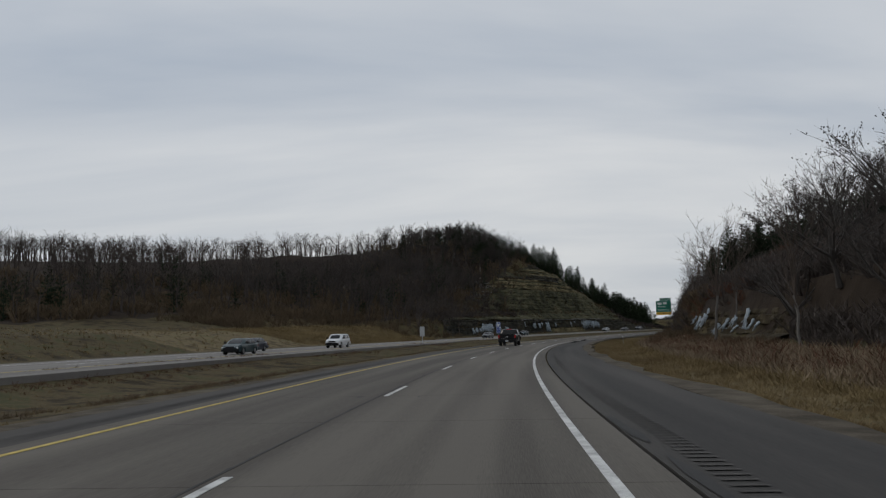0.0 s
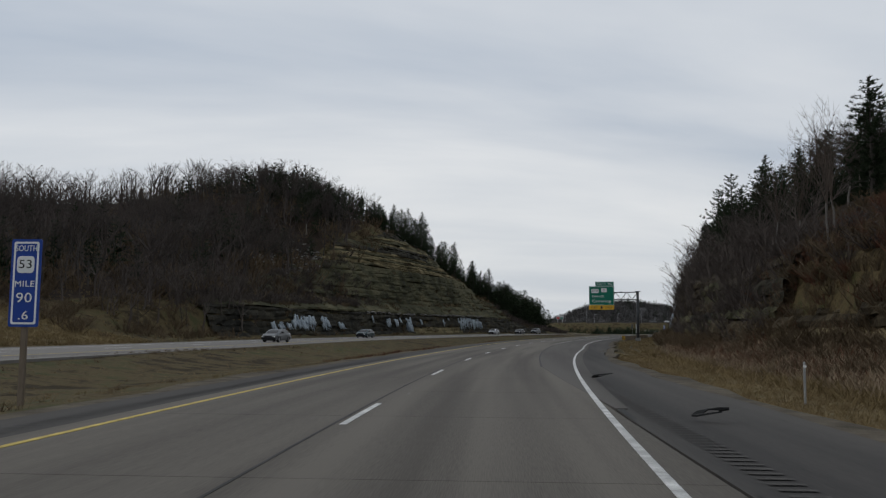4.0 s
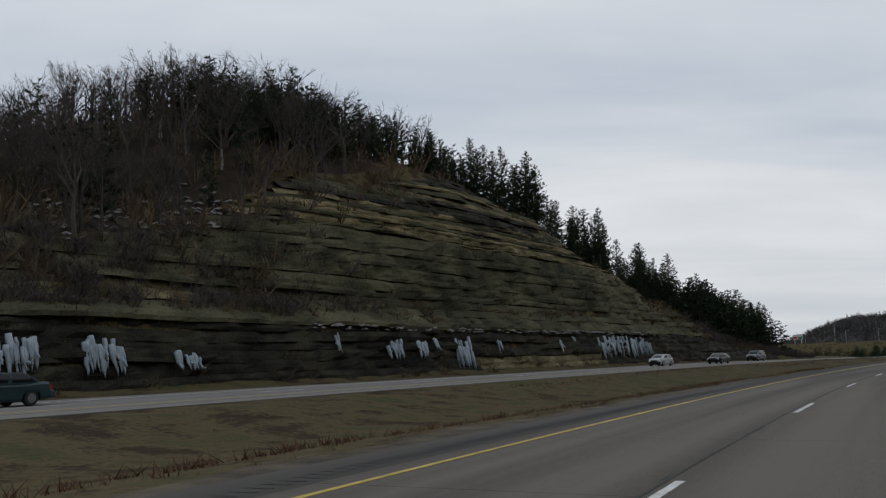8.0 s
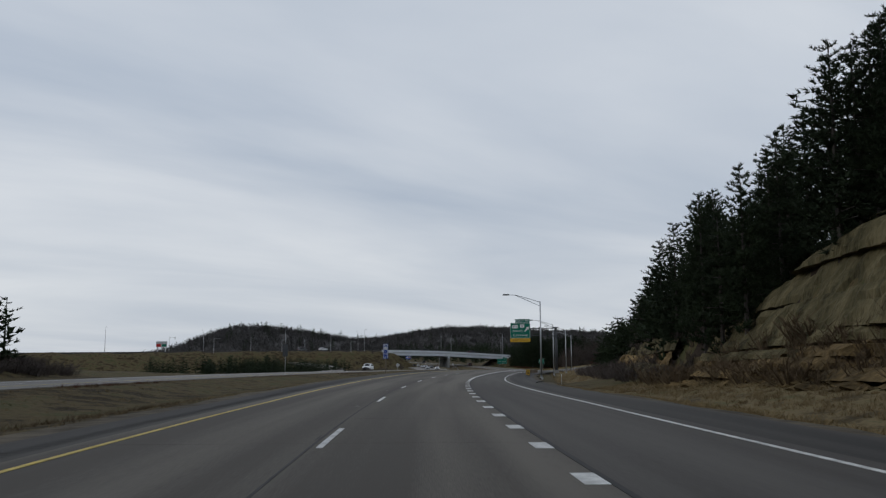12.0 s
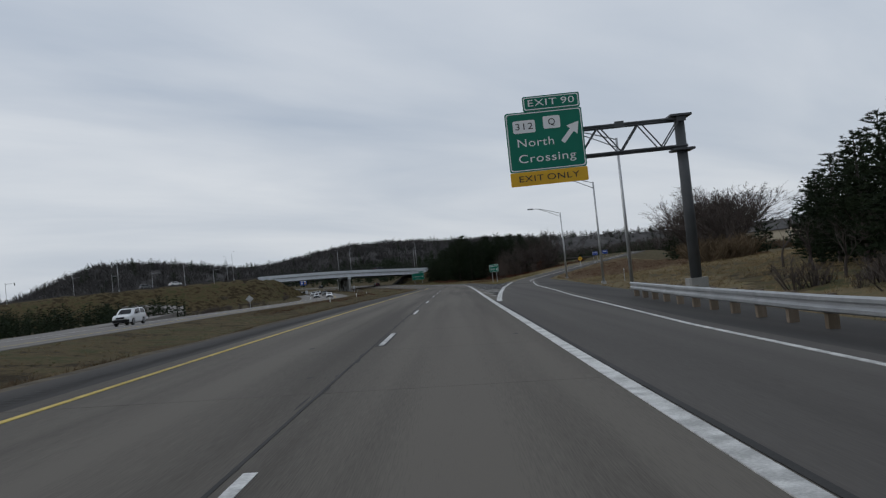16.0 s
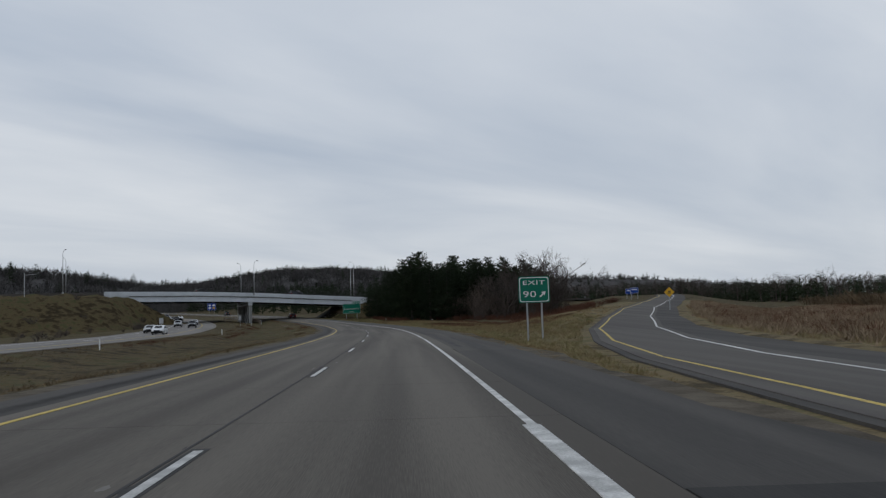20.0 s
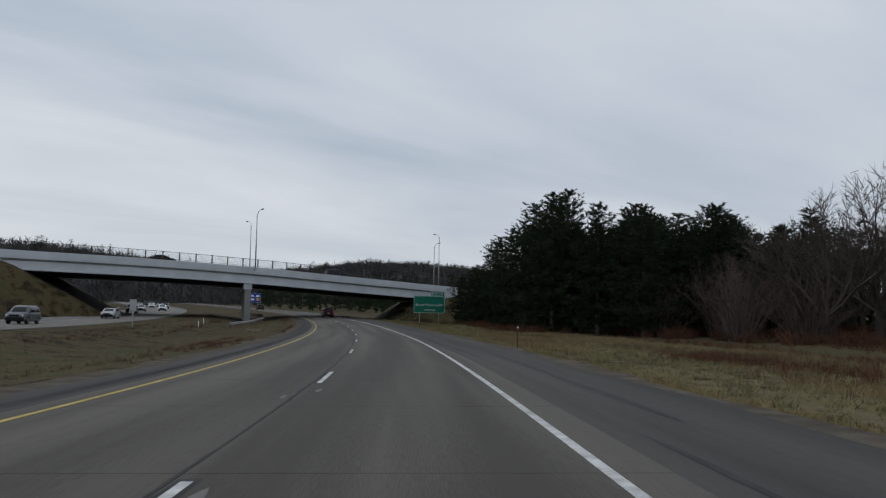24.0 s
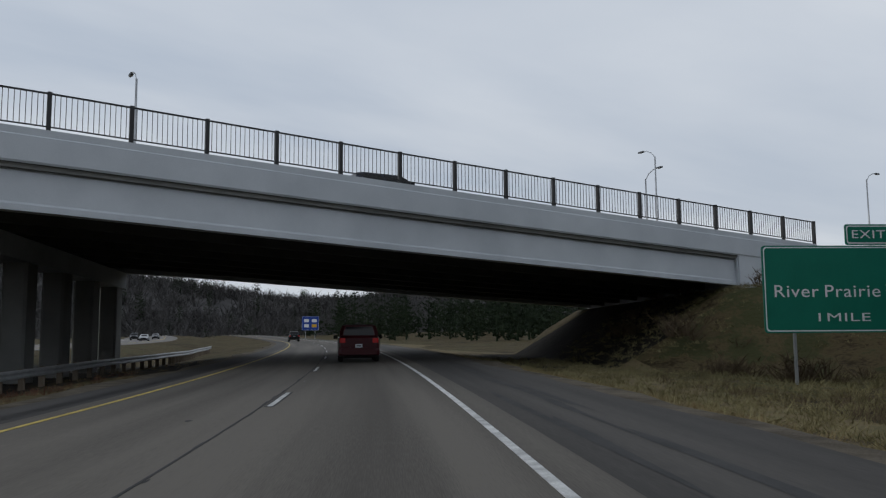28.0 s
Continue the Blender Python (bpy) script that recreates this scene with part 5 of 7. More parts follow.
def rock_cut(name, table, sign, s0, s1, lo, hi, z0, z1, mats, seed, label, out=0.55, thick=(.45, 1.25), jag=1.0, step=1.0, cuts=()):
    """Rough rock in horizontal beds; every bed is one piece with a broken, blocky face. cuts: places at which beds end."""
    r = random.Random(seed)
    root = new(name)
    tagged(root, label, "rock face", kind="structure")
    sv = np.arange(s0, s1 + .1, step)
    wv = np.linspace(lo, hi, 60)
    prof = [np.maximum.accumulate(sections(table, np.full(60, float(s)), wv) + np.arange(60) * 1e-5) for s in sv]
    z = z0
    while z < z1:
        t = r.uniform(*(thick(z) if callable(thick) else thick))
        nz = max(2, int(t / .3))
        jut, ph, ph2 = r.uniform(-.2, .3) * jag, r.uniform(0, 99), r.uniform(0, 99)
        shift = r.uniform(-6, 6)
        ends = [c + shift for c in cuts]
        rows = []

        def flush(rows, mid):
            if len(rows) < 3:
                return
            k, m = len(rows), nz + 3
            v = np.array(rows).reshape(-1, 3)
            a = np.arange(k * m).reshape(k, m)
            f = np.stack([a[:-1, :-1], a[1:, :-1], a[1:, 1:], a[:-1, 1:]], -1).reshape(-1, 4)
            part = new("stratum", raw_mesh("stratum", v, f if sign > 0 else f[:, ::-1], mats(z, r, mid)))
            part.parent = root

        begin = sv[0]
        for s, h in zip(sv, prof):
            if h[-1] < z + t * .6:
                flush(rows, (begin + s) / 2)
                rows, begin = [], s
                continue
            dz = noise.noise((s * .06, ph2, 3.0)) * .35
            n1 = noise.noise((s * .09 + ph, z * .4, ph2)) * .55
            row = []
            crack = .35 * jag * max(0, noise.noise((s * .8 + ph, ph2, z * .15)) - .32) / .4
            for q in range(nz + 1):
                zz = z + t * q / nz
                ub = float(np.interp(zz, h, wv))
                blk = noise.cell((s * .42 + ph, zz * .55, ph2)) * .26 * jag + noise.cell((s * .9 + zz * .5 + ph2, zz * .9 + s * .3, ph)) * .08 * jag
                n2 = noise.noise((s * .55, zz * .8, ph)) * .38 * jag + noise.noise((s * 1.7, zz * 1.9, ph2)) * .2
                lip = -.16 * jag if q == 0 else (-.1 if q == nz else 0)
                row.append(W(s + noise.noise((s, zz, ph)) * .3, sign * (ub - out - jut - n1 - blk - n2 - lip + crack), zz + dz + n2 * .2))
            u0, u1 = float(np.interp(z, h, wv)), float(np.interp(z + t, h, wv))
            rows.append([W(s, sign * (u0 + 1.8), z + dz)] + row + [W(s, sign * (u1 + 2.0), z + dz + t)])
            if ends and s > ends[0]:
                flush(rows, (begin + s) / 2)
                rows, begin, ends = rows[-1:], s, ends[1:]
        flush(rows, (begin + sv[-1]) / 2)
        z += t
    return root


def left_mats(z, r, s):
    if z < 4.4:
        return M["rock_pale"] if z < 1.1 and 311 < s < 346 else M["rock_dark"]
    if z < 8.4 and 248 < s < 276:
        return M["rock_pale"] if r.random() < .55 else M["rock"]
    if z < 14.6:
        return M["rock"]
    if z < 20:
        return M["rock_pale"] if r.random() < (.85 if s < 342 else .35) else M["rock"]
    return M["rock_dark"] if r.random() < .6 else (M["rock_pale"] if s > 318 and r.random() < .5 else M["rock"])


def right_mats(z, r, s):
    return M["rock_tan"] if z > 7.6 else M["rock_tan"] if z < 1.7 and r.random() < .8 else M["rock_grey"]


def low_mats(z, r, s):
    return M["rock_tan"] if r.random() < .4 else M["rock_grey"]


def ledge_mats(z, r, s):
    return M["rock_brown"] if s < 112 or r.random() < .8 else M["rock_pale"]


def dark_mats(z, r, s):
    return M["rock_brown"] if r.random() < .4 else M["rock_pale"] if s > 240 and r.random() < .5 else M["rock_dark"] if r.random() < .4 else M["rock"]


rock_cut("rock_cut_left", LEFT, 1, 226, 420, 44.5, 59, .0, 27, left_mats, 5, "tall mossy layered sandstone cut beside the opposing road", jag=.75, thick=lambda z: (.5, 1.0) if z < 4.6 else (.7, 1.7) if z < 14.6 else (.35, .9), cuts=(250, 277, 311, 344, 372))
rock_cut("rock_cut_right", RIGHT, -1, 296, 398, 16.5, 25, .5, 19, right_mats, 8, "tan layered sandstone cut beside the exit lane", out=.45, thick=lambda z: (.35, .7) if z < 1.9 else (1.4, 2.8) if z < 7.6 else (.6, 1.5), jag=.6, step=.4, cuts=(318, 336, 350, 366, 380))
rock_cut("rock_side_right", RIGHT, -1, 176, 297, 16.5, 23.5, .5, 11, dark_mats, 14, "dark brown mossy sandstone wall under the pines", out=.45, thick=(.6, 1.5), jag=.8, cuts=(196, 214, 232, 250, 270))
rock_cut("rock_bank_right", RIGHT, -1, 62, 176, 17.8, 23, .4, 2.7, ledge_mats, 11, "low brown sandstone ledge at the foot of the bank", out=.3, thick=(.4, .9), jag=1.0, step=.7, cuts=(84, 104, 120, 140, 158))
rock_cut("rock_outcrop", RIGHT, -1, 408, 446, 17.5, 22, .3, 3.3, low_mats, 17, "broken tan sandstone outcrop under the pines", out=.75, thick=(.5, 1.2), jag=.9, step=.6)


def ice_column(s, sign, table, lo, hi, zt, zb, w, root, r):
    """A frozen flow: a knobbly column, thin at its top and spread where it meets the ground."""
    ut, _ = face_u(table, s, zt, lo, hi)
    drift = r.uniform(-.08, .08)
    path, radii = [], []
    for i in range(7):
        q = i / 6
        path.append(W(s + drift * q + r.uniform(-.04, .04), sign * (ut - .8 - .55 * q + r.uniform(-.05, .05)), zt + (zb - zt) * q))
        radii.append(w * (.9, 1.1, .95, .85, .7, .5, .16)[i] * r.uniform(.8, 1.2))
    Shape().tube(path, radii, 7).obj("icicle", M["ice"], root, smooth=True)


def ice_flow(s0, s1, sign, table, lo, hi, z0, z1, n, seed, w=(.1, .26)):
    r = random.Random(seed)
    root = new("ice_sheet")
    n *= 2
    for k in range(n):
        s = s0 + (s1 - s0) * (k + r.uniform(.1, .9)) / n
        zt = z1 - r.uniform(0, .35) * (z1 - z0)
        ice_column(s, sign, table, lo, hi, zt, z0 + r.uniform(0, .35) * (zt - z0), r.uniform(*w), root, r)
        if r.random() < .6:
            ice_column(s + r.uniform(-.3, .3), sign, table, lo, hi, zt - r.uniform(.3, 1), z0 + r.uniform(.1, .6) * (zt - z0), r.uniform(*w) * .6, root, r)
    return tagged(root, "white frozen seep hanging down the dark rock face", "ice", "ice on the rock face")


for i, (a, b, n, lo_, hi_) in enumerate(((244.5, 246, 2, .5, 2.6), (247, 248.6, 2, .9, 2.5), (250, 251.4, 2, 1, 2.6), (253, 256, 4, .8, 3.9), (256.4, 259, 4, .6, 3.7), (259.4, 262, 4, .7, 4.1), (265, 268, 5, .9, 3.8), (272, 274.4, 3, 1.2, 2.7), (297.6, 300.4, 3, 1.6, 3.8), (303, 304.2, 2, 1.7, 3.6), (310, 313, 5, .05, 4.2), (346, 364, 17, .7, 4.6))):
    ice_flow(a, b, 1, LEFT, 44.5, 55, lo_, hi_, n, 300 + i)
for i, (a, b, lo_, hi_) in enumerate(((290.3, 290.8, 2.2, 4.6), (306, 306.4, 2.4, 4), (318.6, 319.6, 1.9, 4.5), (334.4, 335, 1.9, 4), (338.4, 338.8, 3.5, 4.5))):
    ice_flow(a, b, 1, LEFT, 44.5, 55, lo_, hi_, 1, 320 + i, (.1, .18))
for i, (a, b, n, lo_, hi_) in enumerate(((72.4, 73, 1, 1.2, 2.2), (74.8, 75.4, 1, 1.3, 2.4), (77.6, 78.6, 2, .6, 3.6), (79.2, 79.7, 1, 1.1, 1.9), (82, 84.2, 2, 1.3, 2.8), (84.8, 86, 2, 1.1, 2.7), (87, 89.4, 2, .9, 2.2), (97.6, 98.8, 2, 2, 3.9), (99.6, 101, 2, 1.4, 3.3), (102.8, 104.2, 2, 1.2, 3.1), (107.5, 108.4, 1, 2, 3.1), (252, 262, 7, 1.5, 6), (270, 276, 4, 1.5, 5))):
    ice_flow(a, b, -1, RIGHT, 17.8, 23, lo_, hi_, n, 330 + i, (.06, .12))

# brush and grass on ledges, verges and median
stuff("ledge_moss", TUFT, spots(2600, 238, 418, 46, 56, .35, 1.0, (1.2, 2.4), 0), M["grass"], "mossy dry growth clinging to the ledges", "moss")
stuff("ledge_brush", SHRUB, spots(620, 238, 418, 43.5, 60, .5, 1.6, (1, 1.8)), M["brush"], "low brown brush along the rock ledges", "brush")
stuff("cut_brush", SHRUB, spots(300, 300, 410, -16.2, -18.6, .6, 1.6, (1, 1.7)), M["brush"], "dark brown brush at the foot of the tan rock", "brush")
stuff("slope_brush", SHRUB, spots(420, 112, 200, -15, -40, .6, 1.6, (1, 1.8)), M["brush"], "reddish brown brush covering the slope", "brush")
stuff("ledge_litter", SHRUB, spots(500, 64, 180, lambda s: -22.4 if s < 110 else -21.5, lambda s: -36, .6, 1.8, (1, 2)), M["twig"], "brown brush and leaf litter over the low ledge", "brush")
stuff("foot_brush", SHRUB, spots(260, 180, 300, -15.5, -18.2, .7, 1.7, (1, 1.8)), M["brush"], "dark brush at the foot of the mossy wall", "brush")


def boulder(seed):
    r = random.Random(seed)
    v = np.array([(1, 0, 0), (-1, 0, 0), (0, 1, 0), (0, -1, 0), (0, 0, .8), (0, 0, -.4), (.7, .7, .3), (-.7, .7, .3), (.7, -.7, .3), (-.7, -.7, .3)], float)
    v *= np.array([[r.uniform(.6, 1.1)] for _ in range(10)])
    f = [(4, 0, 6), (4, 6, 2), (4, 2, 7), (4, 7, 1), (4, 1, 9), (4, 9, 3), (4, 3, 8), (4, 8, 0), (5, 6, 0), (5, 2, 6), (5, 7, 2), (5, 1, 7), (5, 9, 1), (5, 3, 9), (5, 8, 3), (5, 0, 8)]
    return v, np.array(f)


ROCKS = [boulder(400 + k) for k in range(5)]
stuff("rubble", ROCKS, spots(420, 300, 398, -15.5, -18.3, .08, .42, (.9, 1.8), .03), M["rock_tan"], "broken pale rubble at the foot of the tan rock", "rubble")
stuff("toe_grass", FINE, spots(4200, 300, 410, -13, -17.2, .1, .32, (1.2, 2.2), .02), M["pale"], "pale dry grass on the rubble toe", "grass")
stuff("ledge_stones", ROCKS, np.array([[*W(s, u)[:2], float(W(s, u)[2]) + 4.75 + q, h, s * 7 % 6.28, 1.6] for s, u, q, h in zip(rng.uniform(286, 368, 150), rng.uniform(45.2, 46.2, 150), rng.uniform(-.12, .3, 150), rng.uniform(.1, .3, 150))]), M["worn"], "pale broken blocks and crusted ice along the rock ledge", "rubble")
stuff("hill_scree", ROCKS, spots(190, 270, 290, 55, 66, .15, .55, (.9, 1.6), .05), M["worn"], "pale fallen blocks on the wooded slope", "rubble")
stuff("ledge_weeds", SHRUB, np.concatenate([spots(220, 60, 112, -17.6, -19.8, .4, .9, (1, 1.8)), spots(420, 110, 180, -18.0, -23.5, .6, 1.9, (1, 1.8))]), M["brush"], "brown weeds growing over the low ledge", "brush")
def verge(name, n, s0, s1, a, b, h0, h1, material, label, kinds=TUFT):
    stuff(name, kinds, spots(n, s0, s1, a, b, h0, h1, (1.4, 3.0), 0.02), material, label, "grass")


verge("tall_verge_grass", 6000, 10, 200, -13.8, -19, .35, .9, M["dun"], "tall dull brown weeds in the roadside ditch", FINE)
verge("russet_verge_weeds", 1800, 10, 200, -14.5, -19, .4, 1.0, M["russet"], "red-brown weeds scattered in the ditch", FINE)
verge("tan_verge_weeds", 5000, 10, 200, -12.4, -16, .25, .6, M["straw"], "tall tan weeds along the ditch", FINE)
verge("verge_grass", 8000, 0, 420, lambda s: float(np.interp(s, [0, 160, 200, 420], [-9.2, -9.4, -10.4, -10.3])), lambda s: -15 if s < 290 else -12.6, .1, .3, M["straw"], "short tan grass on the verge", FINE)
verge("median_grass", 22000, 0, 880, 6.0, 21.2, .05, .16, M["pale"], "short dry grass in the median", FINE)
verge("field_grass", 11000, 440, 700, -12, -48, .14, .42, M["pale"], "dry straw-coloured field grass", FINE)
verge("grove_grass", 17000, 600, 880, -8.0, -26, .12, .34, M["olive"], "dry olive-tan grass beside the shoulder", FINE)
verge("lowland_straw", 7000, 128, 198, 37, 54, .2, .6, M["straw"], "orange-tan dry weeds in the low field past the opposing road", FINE)
verge("ramp_field_weeds", 9000, 575, 720, lambda s: ramp_u(s) - 7, lambda s: ramp_u(s) - 32, .25, .7, M["dun"], "tall dull tan weeds in the field beside the ramp", FINE)
verge("ramp_field_russet", 3000, 575, 720, lambda s: ramp_u(s) - 9, lambda s: ramp_u(s) - 34, .3, .75, M["russet"], "red-brown weeds among the tan ones beside the ramp", FINE)
verge("bank_grass", 5000, 20, 240, 36.5, 60, .1, .35, M["pale"], "tan grass on the bank past the opposing road")
verge("pale_verge_grass", 12000, 0, 185, -8.2, -12.8, .08, .26, M["pale"], "short bleached grass beside the gravel", FINE)
verge("approach_grass", 5000, 838, 884, -9, -50, .12, .3, M["olive"], "dry grass on the approach bank", FINE)
verge("gore_grass", 9000, 582, 700, -6.6, -20, .06, .2, M["pale"], "bleached grass in the gore", FINE)
verge("median_green", 7000, 380, 880, 9.5, 18, .04, .12, M["green"], "greener winter grass in the middle of the median")
verge("field_green", 5000, 640, 840, -9, -24, .1, .25, M["green"], "greener winter grass beside the shoulder", FINE)
verge("edge_straw", 5000, 596, 884, -7.7, -9.6, .06, .2, M["straw"], "tan straw along the shoulder's edge", FINE)


def clumps(n, s0, s1, a, b, each, h0, h1):
    """Grass places gathered in drifts stretched along the road."""
    out = []
    for _ in range(n):
        s, u = rng.uniform(s0, s1), rng.uniform(b, a)
        ls, lu = rng.uniform(2, 9), rng.uniform(.5, 1.8)
        q = rng.normal(0, 1, (each, 2))
        S_, U_ = s + q[:, 0] * ls, np.minimum(u + q[:, 1] * lu, -9)
        ok = np.abs(U_ - np.interp(S_, [c[0] for c in RAMP], [c[1] for c in RAMP])) > 8
        S_, U_ = S_[ok], U_[ok]
        P = W(S_, U_)
        P[:, 2] += land(S_, U_) - .03
        out.append(np.column_stack([P, rng.uniform(h0, h1, len(S_)), rng.uniform(0, 6.28, len(S_)), rng.uniform(.9, 1.7, len(S_))]))
    return np.concatenate(out)


def lines(n, s0, s1, rows, each, h0, h1):
    """Weeds in broken lines along the median's edges."""
    out = []
    for _ in range(n):
        s, u = rng.uniform(s0, s1), rows[rng.integers(len(rows))] + rng.normal(0, .5)
        S_, U_ = s + rng.normal(0, 7, each), u + rng.normal(0, .45, each)
        U_ = np.clip(U_, 6.2, 20.9)
        P = W(S_, U_)
        P[:, 2] += land(S_, U_) - .03
        out.append(np.column_stack([P, rng.uniform(h0, h1, each), rng.uniform(0, 6.28, each), rng.uniform(1.2, 2.2, each)]))
    return np.concatenate(out)


stuff("median_weeds", FINE, lines(60, 10, 880, (7.2, 8.4, 19.2, 20.2), 90, .1, .3), M["brush"], "broken lines of brown weeds along the median's edges", "weeds")
stuff("median_russet", FINE, lines(36, 10, 880, (7.0, 10, 17.5, 19.8), 80, .12, .36), M["russet"], "reddish weeds in the median grass", "weeds")
stuff("brown_weeds", FINE, clumps(22, 662, 768, -17, -42, 160, .3, .65), M["russet"], "drifts of red-brown weeds in the field", "weeds")
stuff("dun_weeds", FINE, clumps(24, 640, 850, -12, -26, 110, .2, .5), M["brush"], "drifts of dull brown weeds in the grass", "weeds")
stuff("straw_drifts", FINE, clumps(26, 640, 800, -11, -30, 110, .25, .6), M["pale"], "drifts of bleached straw in the field", "grass")

# ---- overpass ----
def Bp(a, b, z):
    q = BR + a * BAX + b * BSIDE
    return Vector((q[0], q[1], z))


def btop(a):
    return float(np.interp(a, [-330, -150, -100, -67, -56, -42.5, -33.6, -25, -8.3, 0, 60, 240], [6.5, 8.3, 8.75, 8.5, 8.3, 7.9, 7.5, 7.12, 6.42, 6.08, 4.9, 3.2]))


A0, A1 = -92.0, 0.15
stations = np.linspace(A0, A1, 35)
bridge = new("overpass")
tagged(bridge, "pale grey concrete girder overpass with black metal railing", "bridge", kind="structure")


def along(name, prof, material, a0=A0, a1=A1, n=35, b_side=1, label=""):
    """Sweeps a cross section of (b, z below the deck's top) along the deck."""
    sh = Shape()
    secs = [[Bp(a, b if b_side > 0 else BWID - b, btop(a) + z) for b, z in prof] for a in np.linspace(a0, a1, n)]
    sh.sweep(secs)
    return sh.obj(name, material, bridge, label)


# deck and inner girders take the concrete that has shade in its colour
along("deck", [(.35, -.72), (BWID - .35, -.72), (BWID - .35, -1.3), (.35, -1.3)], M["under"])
for side in (1, -1):
    along("parapet", [(.03, 0), (.32, 0), (.36, -1.12), (.06, -1.26), (0, -1.18), (0, -.3), (.03, -.26)], M["bconc"], b_side=side)
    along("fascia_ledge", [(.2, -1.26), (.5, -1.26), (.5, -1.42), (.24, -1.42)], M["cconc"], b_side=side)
    along("edge_girder", [(.5, -1.42), (.95, -1.42), (.95, -2.9), (.3, -2.9), (.3, -2.68), (.36, -2.6), (.44, -1.5)], M["bconc"], A0 + 7, -6.6, b_side=side)
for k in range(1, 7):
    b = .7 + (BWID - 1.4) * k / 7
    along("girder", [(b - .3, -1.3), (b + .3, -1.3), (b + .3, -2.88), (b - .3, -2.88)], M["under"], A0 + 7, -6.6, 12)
# abutments with their cheek walls
for a, sg_ in ((-5.9, 1), (A0 + 6.1, -1)):
    sh = Shape()
    secs = [[Bp(a - .9 * sg_, b, btop(a) - 4.2), Bp(a + 1.6 * sg_, b, btop(a) - 4.2), Bp(a + 1.6 * sg_, b, btop(a) - 1.28), Bp(a - .9 * sg_, b, btop(a) - 1.28)] for b in (.15, BWID - .15)]
    sh.sweep(secs if sg_ > 0 else secs[::-1])
    sh.obj("abutment", M["bconc"], bridge)
    for b in (.06, BWID - .45):
        sh = Shape()
        pts = [(-.8, -1.2), (-.75, -3.2), (.9, -3.1), (6.0, -1.9), (6.0, -1.2)]
        secs = [[Bp(a + x * sg_, b + o, btop(a) + z) for x, z in pts] for o in (0, .5)]
        sh.sweep(secs)
        sh.obj("cheek_wall", M["bconc"], bridge)
# pier: cap beam and columns
PA = -46.3
sh = Shape()
sh.sweep([[Bp(PA - .75, b, 4.1), Bp(PA + .75, b, 4.1), Bp(PA + .75, b, 5.1), Bp(PA - .75, b, 5.1)] for b in (.5, BWID - .5)])
sh.obj("pier_cap", M["bconc"], bridge)
# columns in the lowered concrete tone, which stands in for the deck's shade
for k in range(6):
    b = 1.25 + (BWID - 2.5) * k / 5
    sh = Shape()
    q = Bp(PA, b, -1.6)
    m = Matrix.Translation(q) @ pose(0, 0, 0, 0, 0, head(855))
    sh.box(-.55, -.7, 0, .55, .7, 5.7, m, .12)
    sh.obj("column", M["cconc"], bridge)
# railing: posts and panels
NP = 33
for side, bb in ((1, .17), (-1, BWID - .17)):
    for k in range(NP + 1):
        a = A0 + (A1 - .1 - A0) * k / NP
        q = Bp(a, bb, btop(a) - .02)
        sh = Shape()
        m = Matrix.Translation(q) @ pose(0, 0, 0, 0, 0, math.degrees(math.atan2(BAX[1], BAX[0])))
        sh.box(-.075, -.075, 0, .075, .075, 1.42, m)
        sh.obj("railing_post", M["black"], bridge)
        if k < NP and (side > 0 or k % 1 == 0):
            a2 = A0 + (A1 - .1 - A0) * (k + 1) / NP
            sh = Shape()
            for z, r in ((.14, .032), (1.34, .042)):
                sh.tube([Bp(a, bb, btop(a) + z), Bp(a2, bb, btop(a2) + z)], r, 4)
            nb = 15 if side > 0 else 9
            for j in range(1, nb):
                x = a + (a2 - a) * j / nb
                sh.tube([Bp(x, bb, btop(x) + .14), Bp(x, bb, btop(x) + 1.34)], .016, 3, False)
            sh.obj("railing_panel", M["black"], bridge)
# crossing road on its banks
cross = new("cross_road")
tagged(cross, "crossing road carried on grassed approach banks", "road", kind="structure")
for a0, a1 in ((A1, 235), (-320, A0)):
    sh = Shape()
    sh.sweep([[Bp(a, 1.2, btop(a) - .25), Bp(a, BWID - 1.2, btop(a) - .25), Bp(a, BWID - 1.2, btop(a) - .9), Bp(a, 1.2, btop(a) - .9)] for a in np.linspace(a0, a1, 24)])
    sh.obj("approach_pavement", M["ramp_pave"], cross)
# loop ramp on the far side
loop_road = new("loop_ramp")
tagged(loop_road, "curving entrance ramp of pale pavement below the far bank", "road", kind="structure")
LP = [(505, 37, -.1), (560, 45, -.2), (620, 58, -.1), (690, 70, .6), (745, 80, 1.8), (785, 96, 3.2), (800, 118, 4.4), (796, 140, 5.0)]
secs = []
for i, (s, u, z) in enumerate(LP):
    p = Vector(W(s, u, z))
    q = Vector(W(*LP[min(i + 1, len(LP) - 1)])) - Vector(W(*LP[max(i - 1, 0)]))
    n = Vector((-q.y, q.x, 0)).normalized() * 3.4
    secs.append([p - n, p + n, p + n - Vector((0, 0, 1.8)), p - n - Vector((0, 0, 1.8))])
sh = Shape()
sh.sweep(secs)
sh.obj("loop_pavement", M["opp"], loop_road)


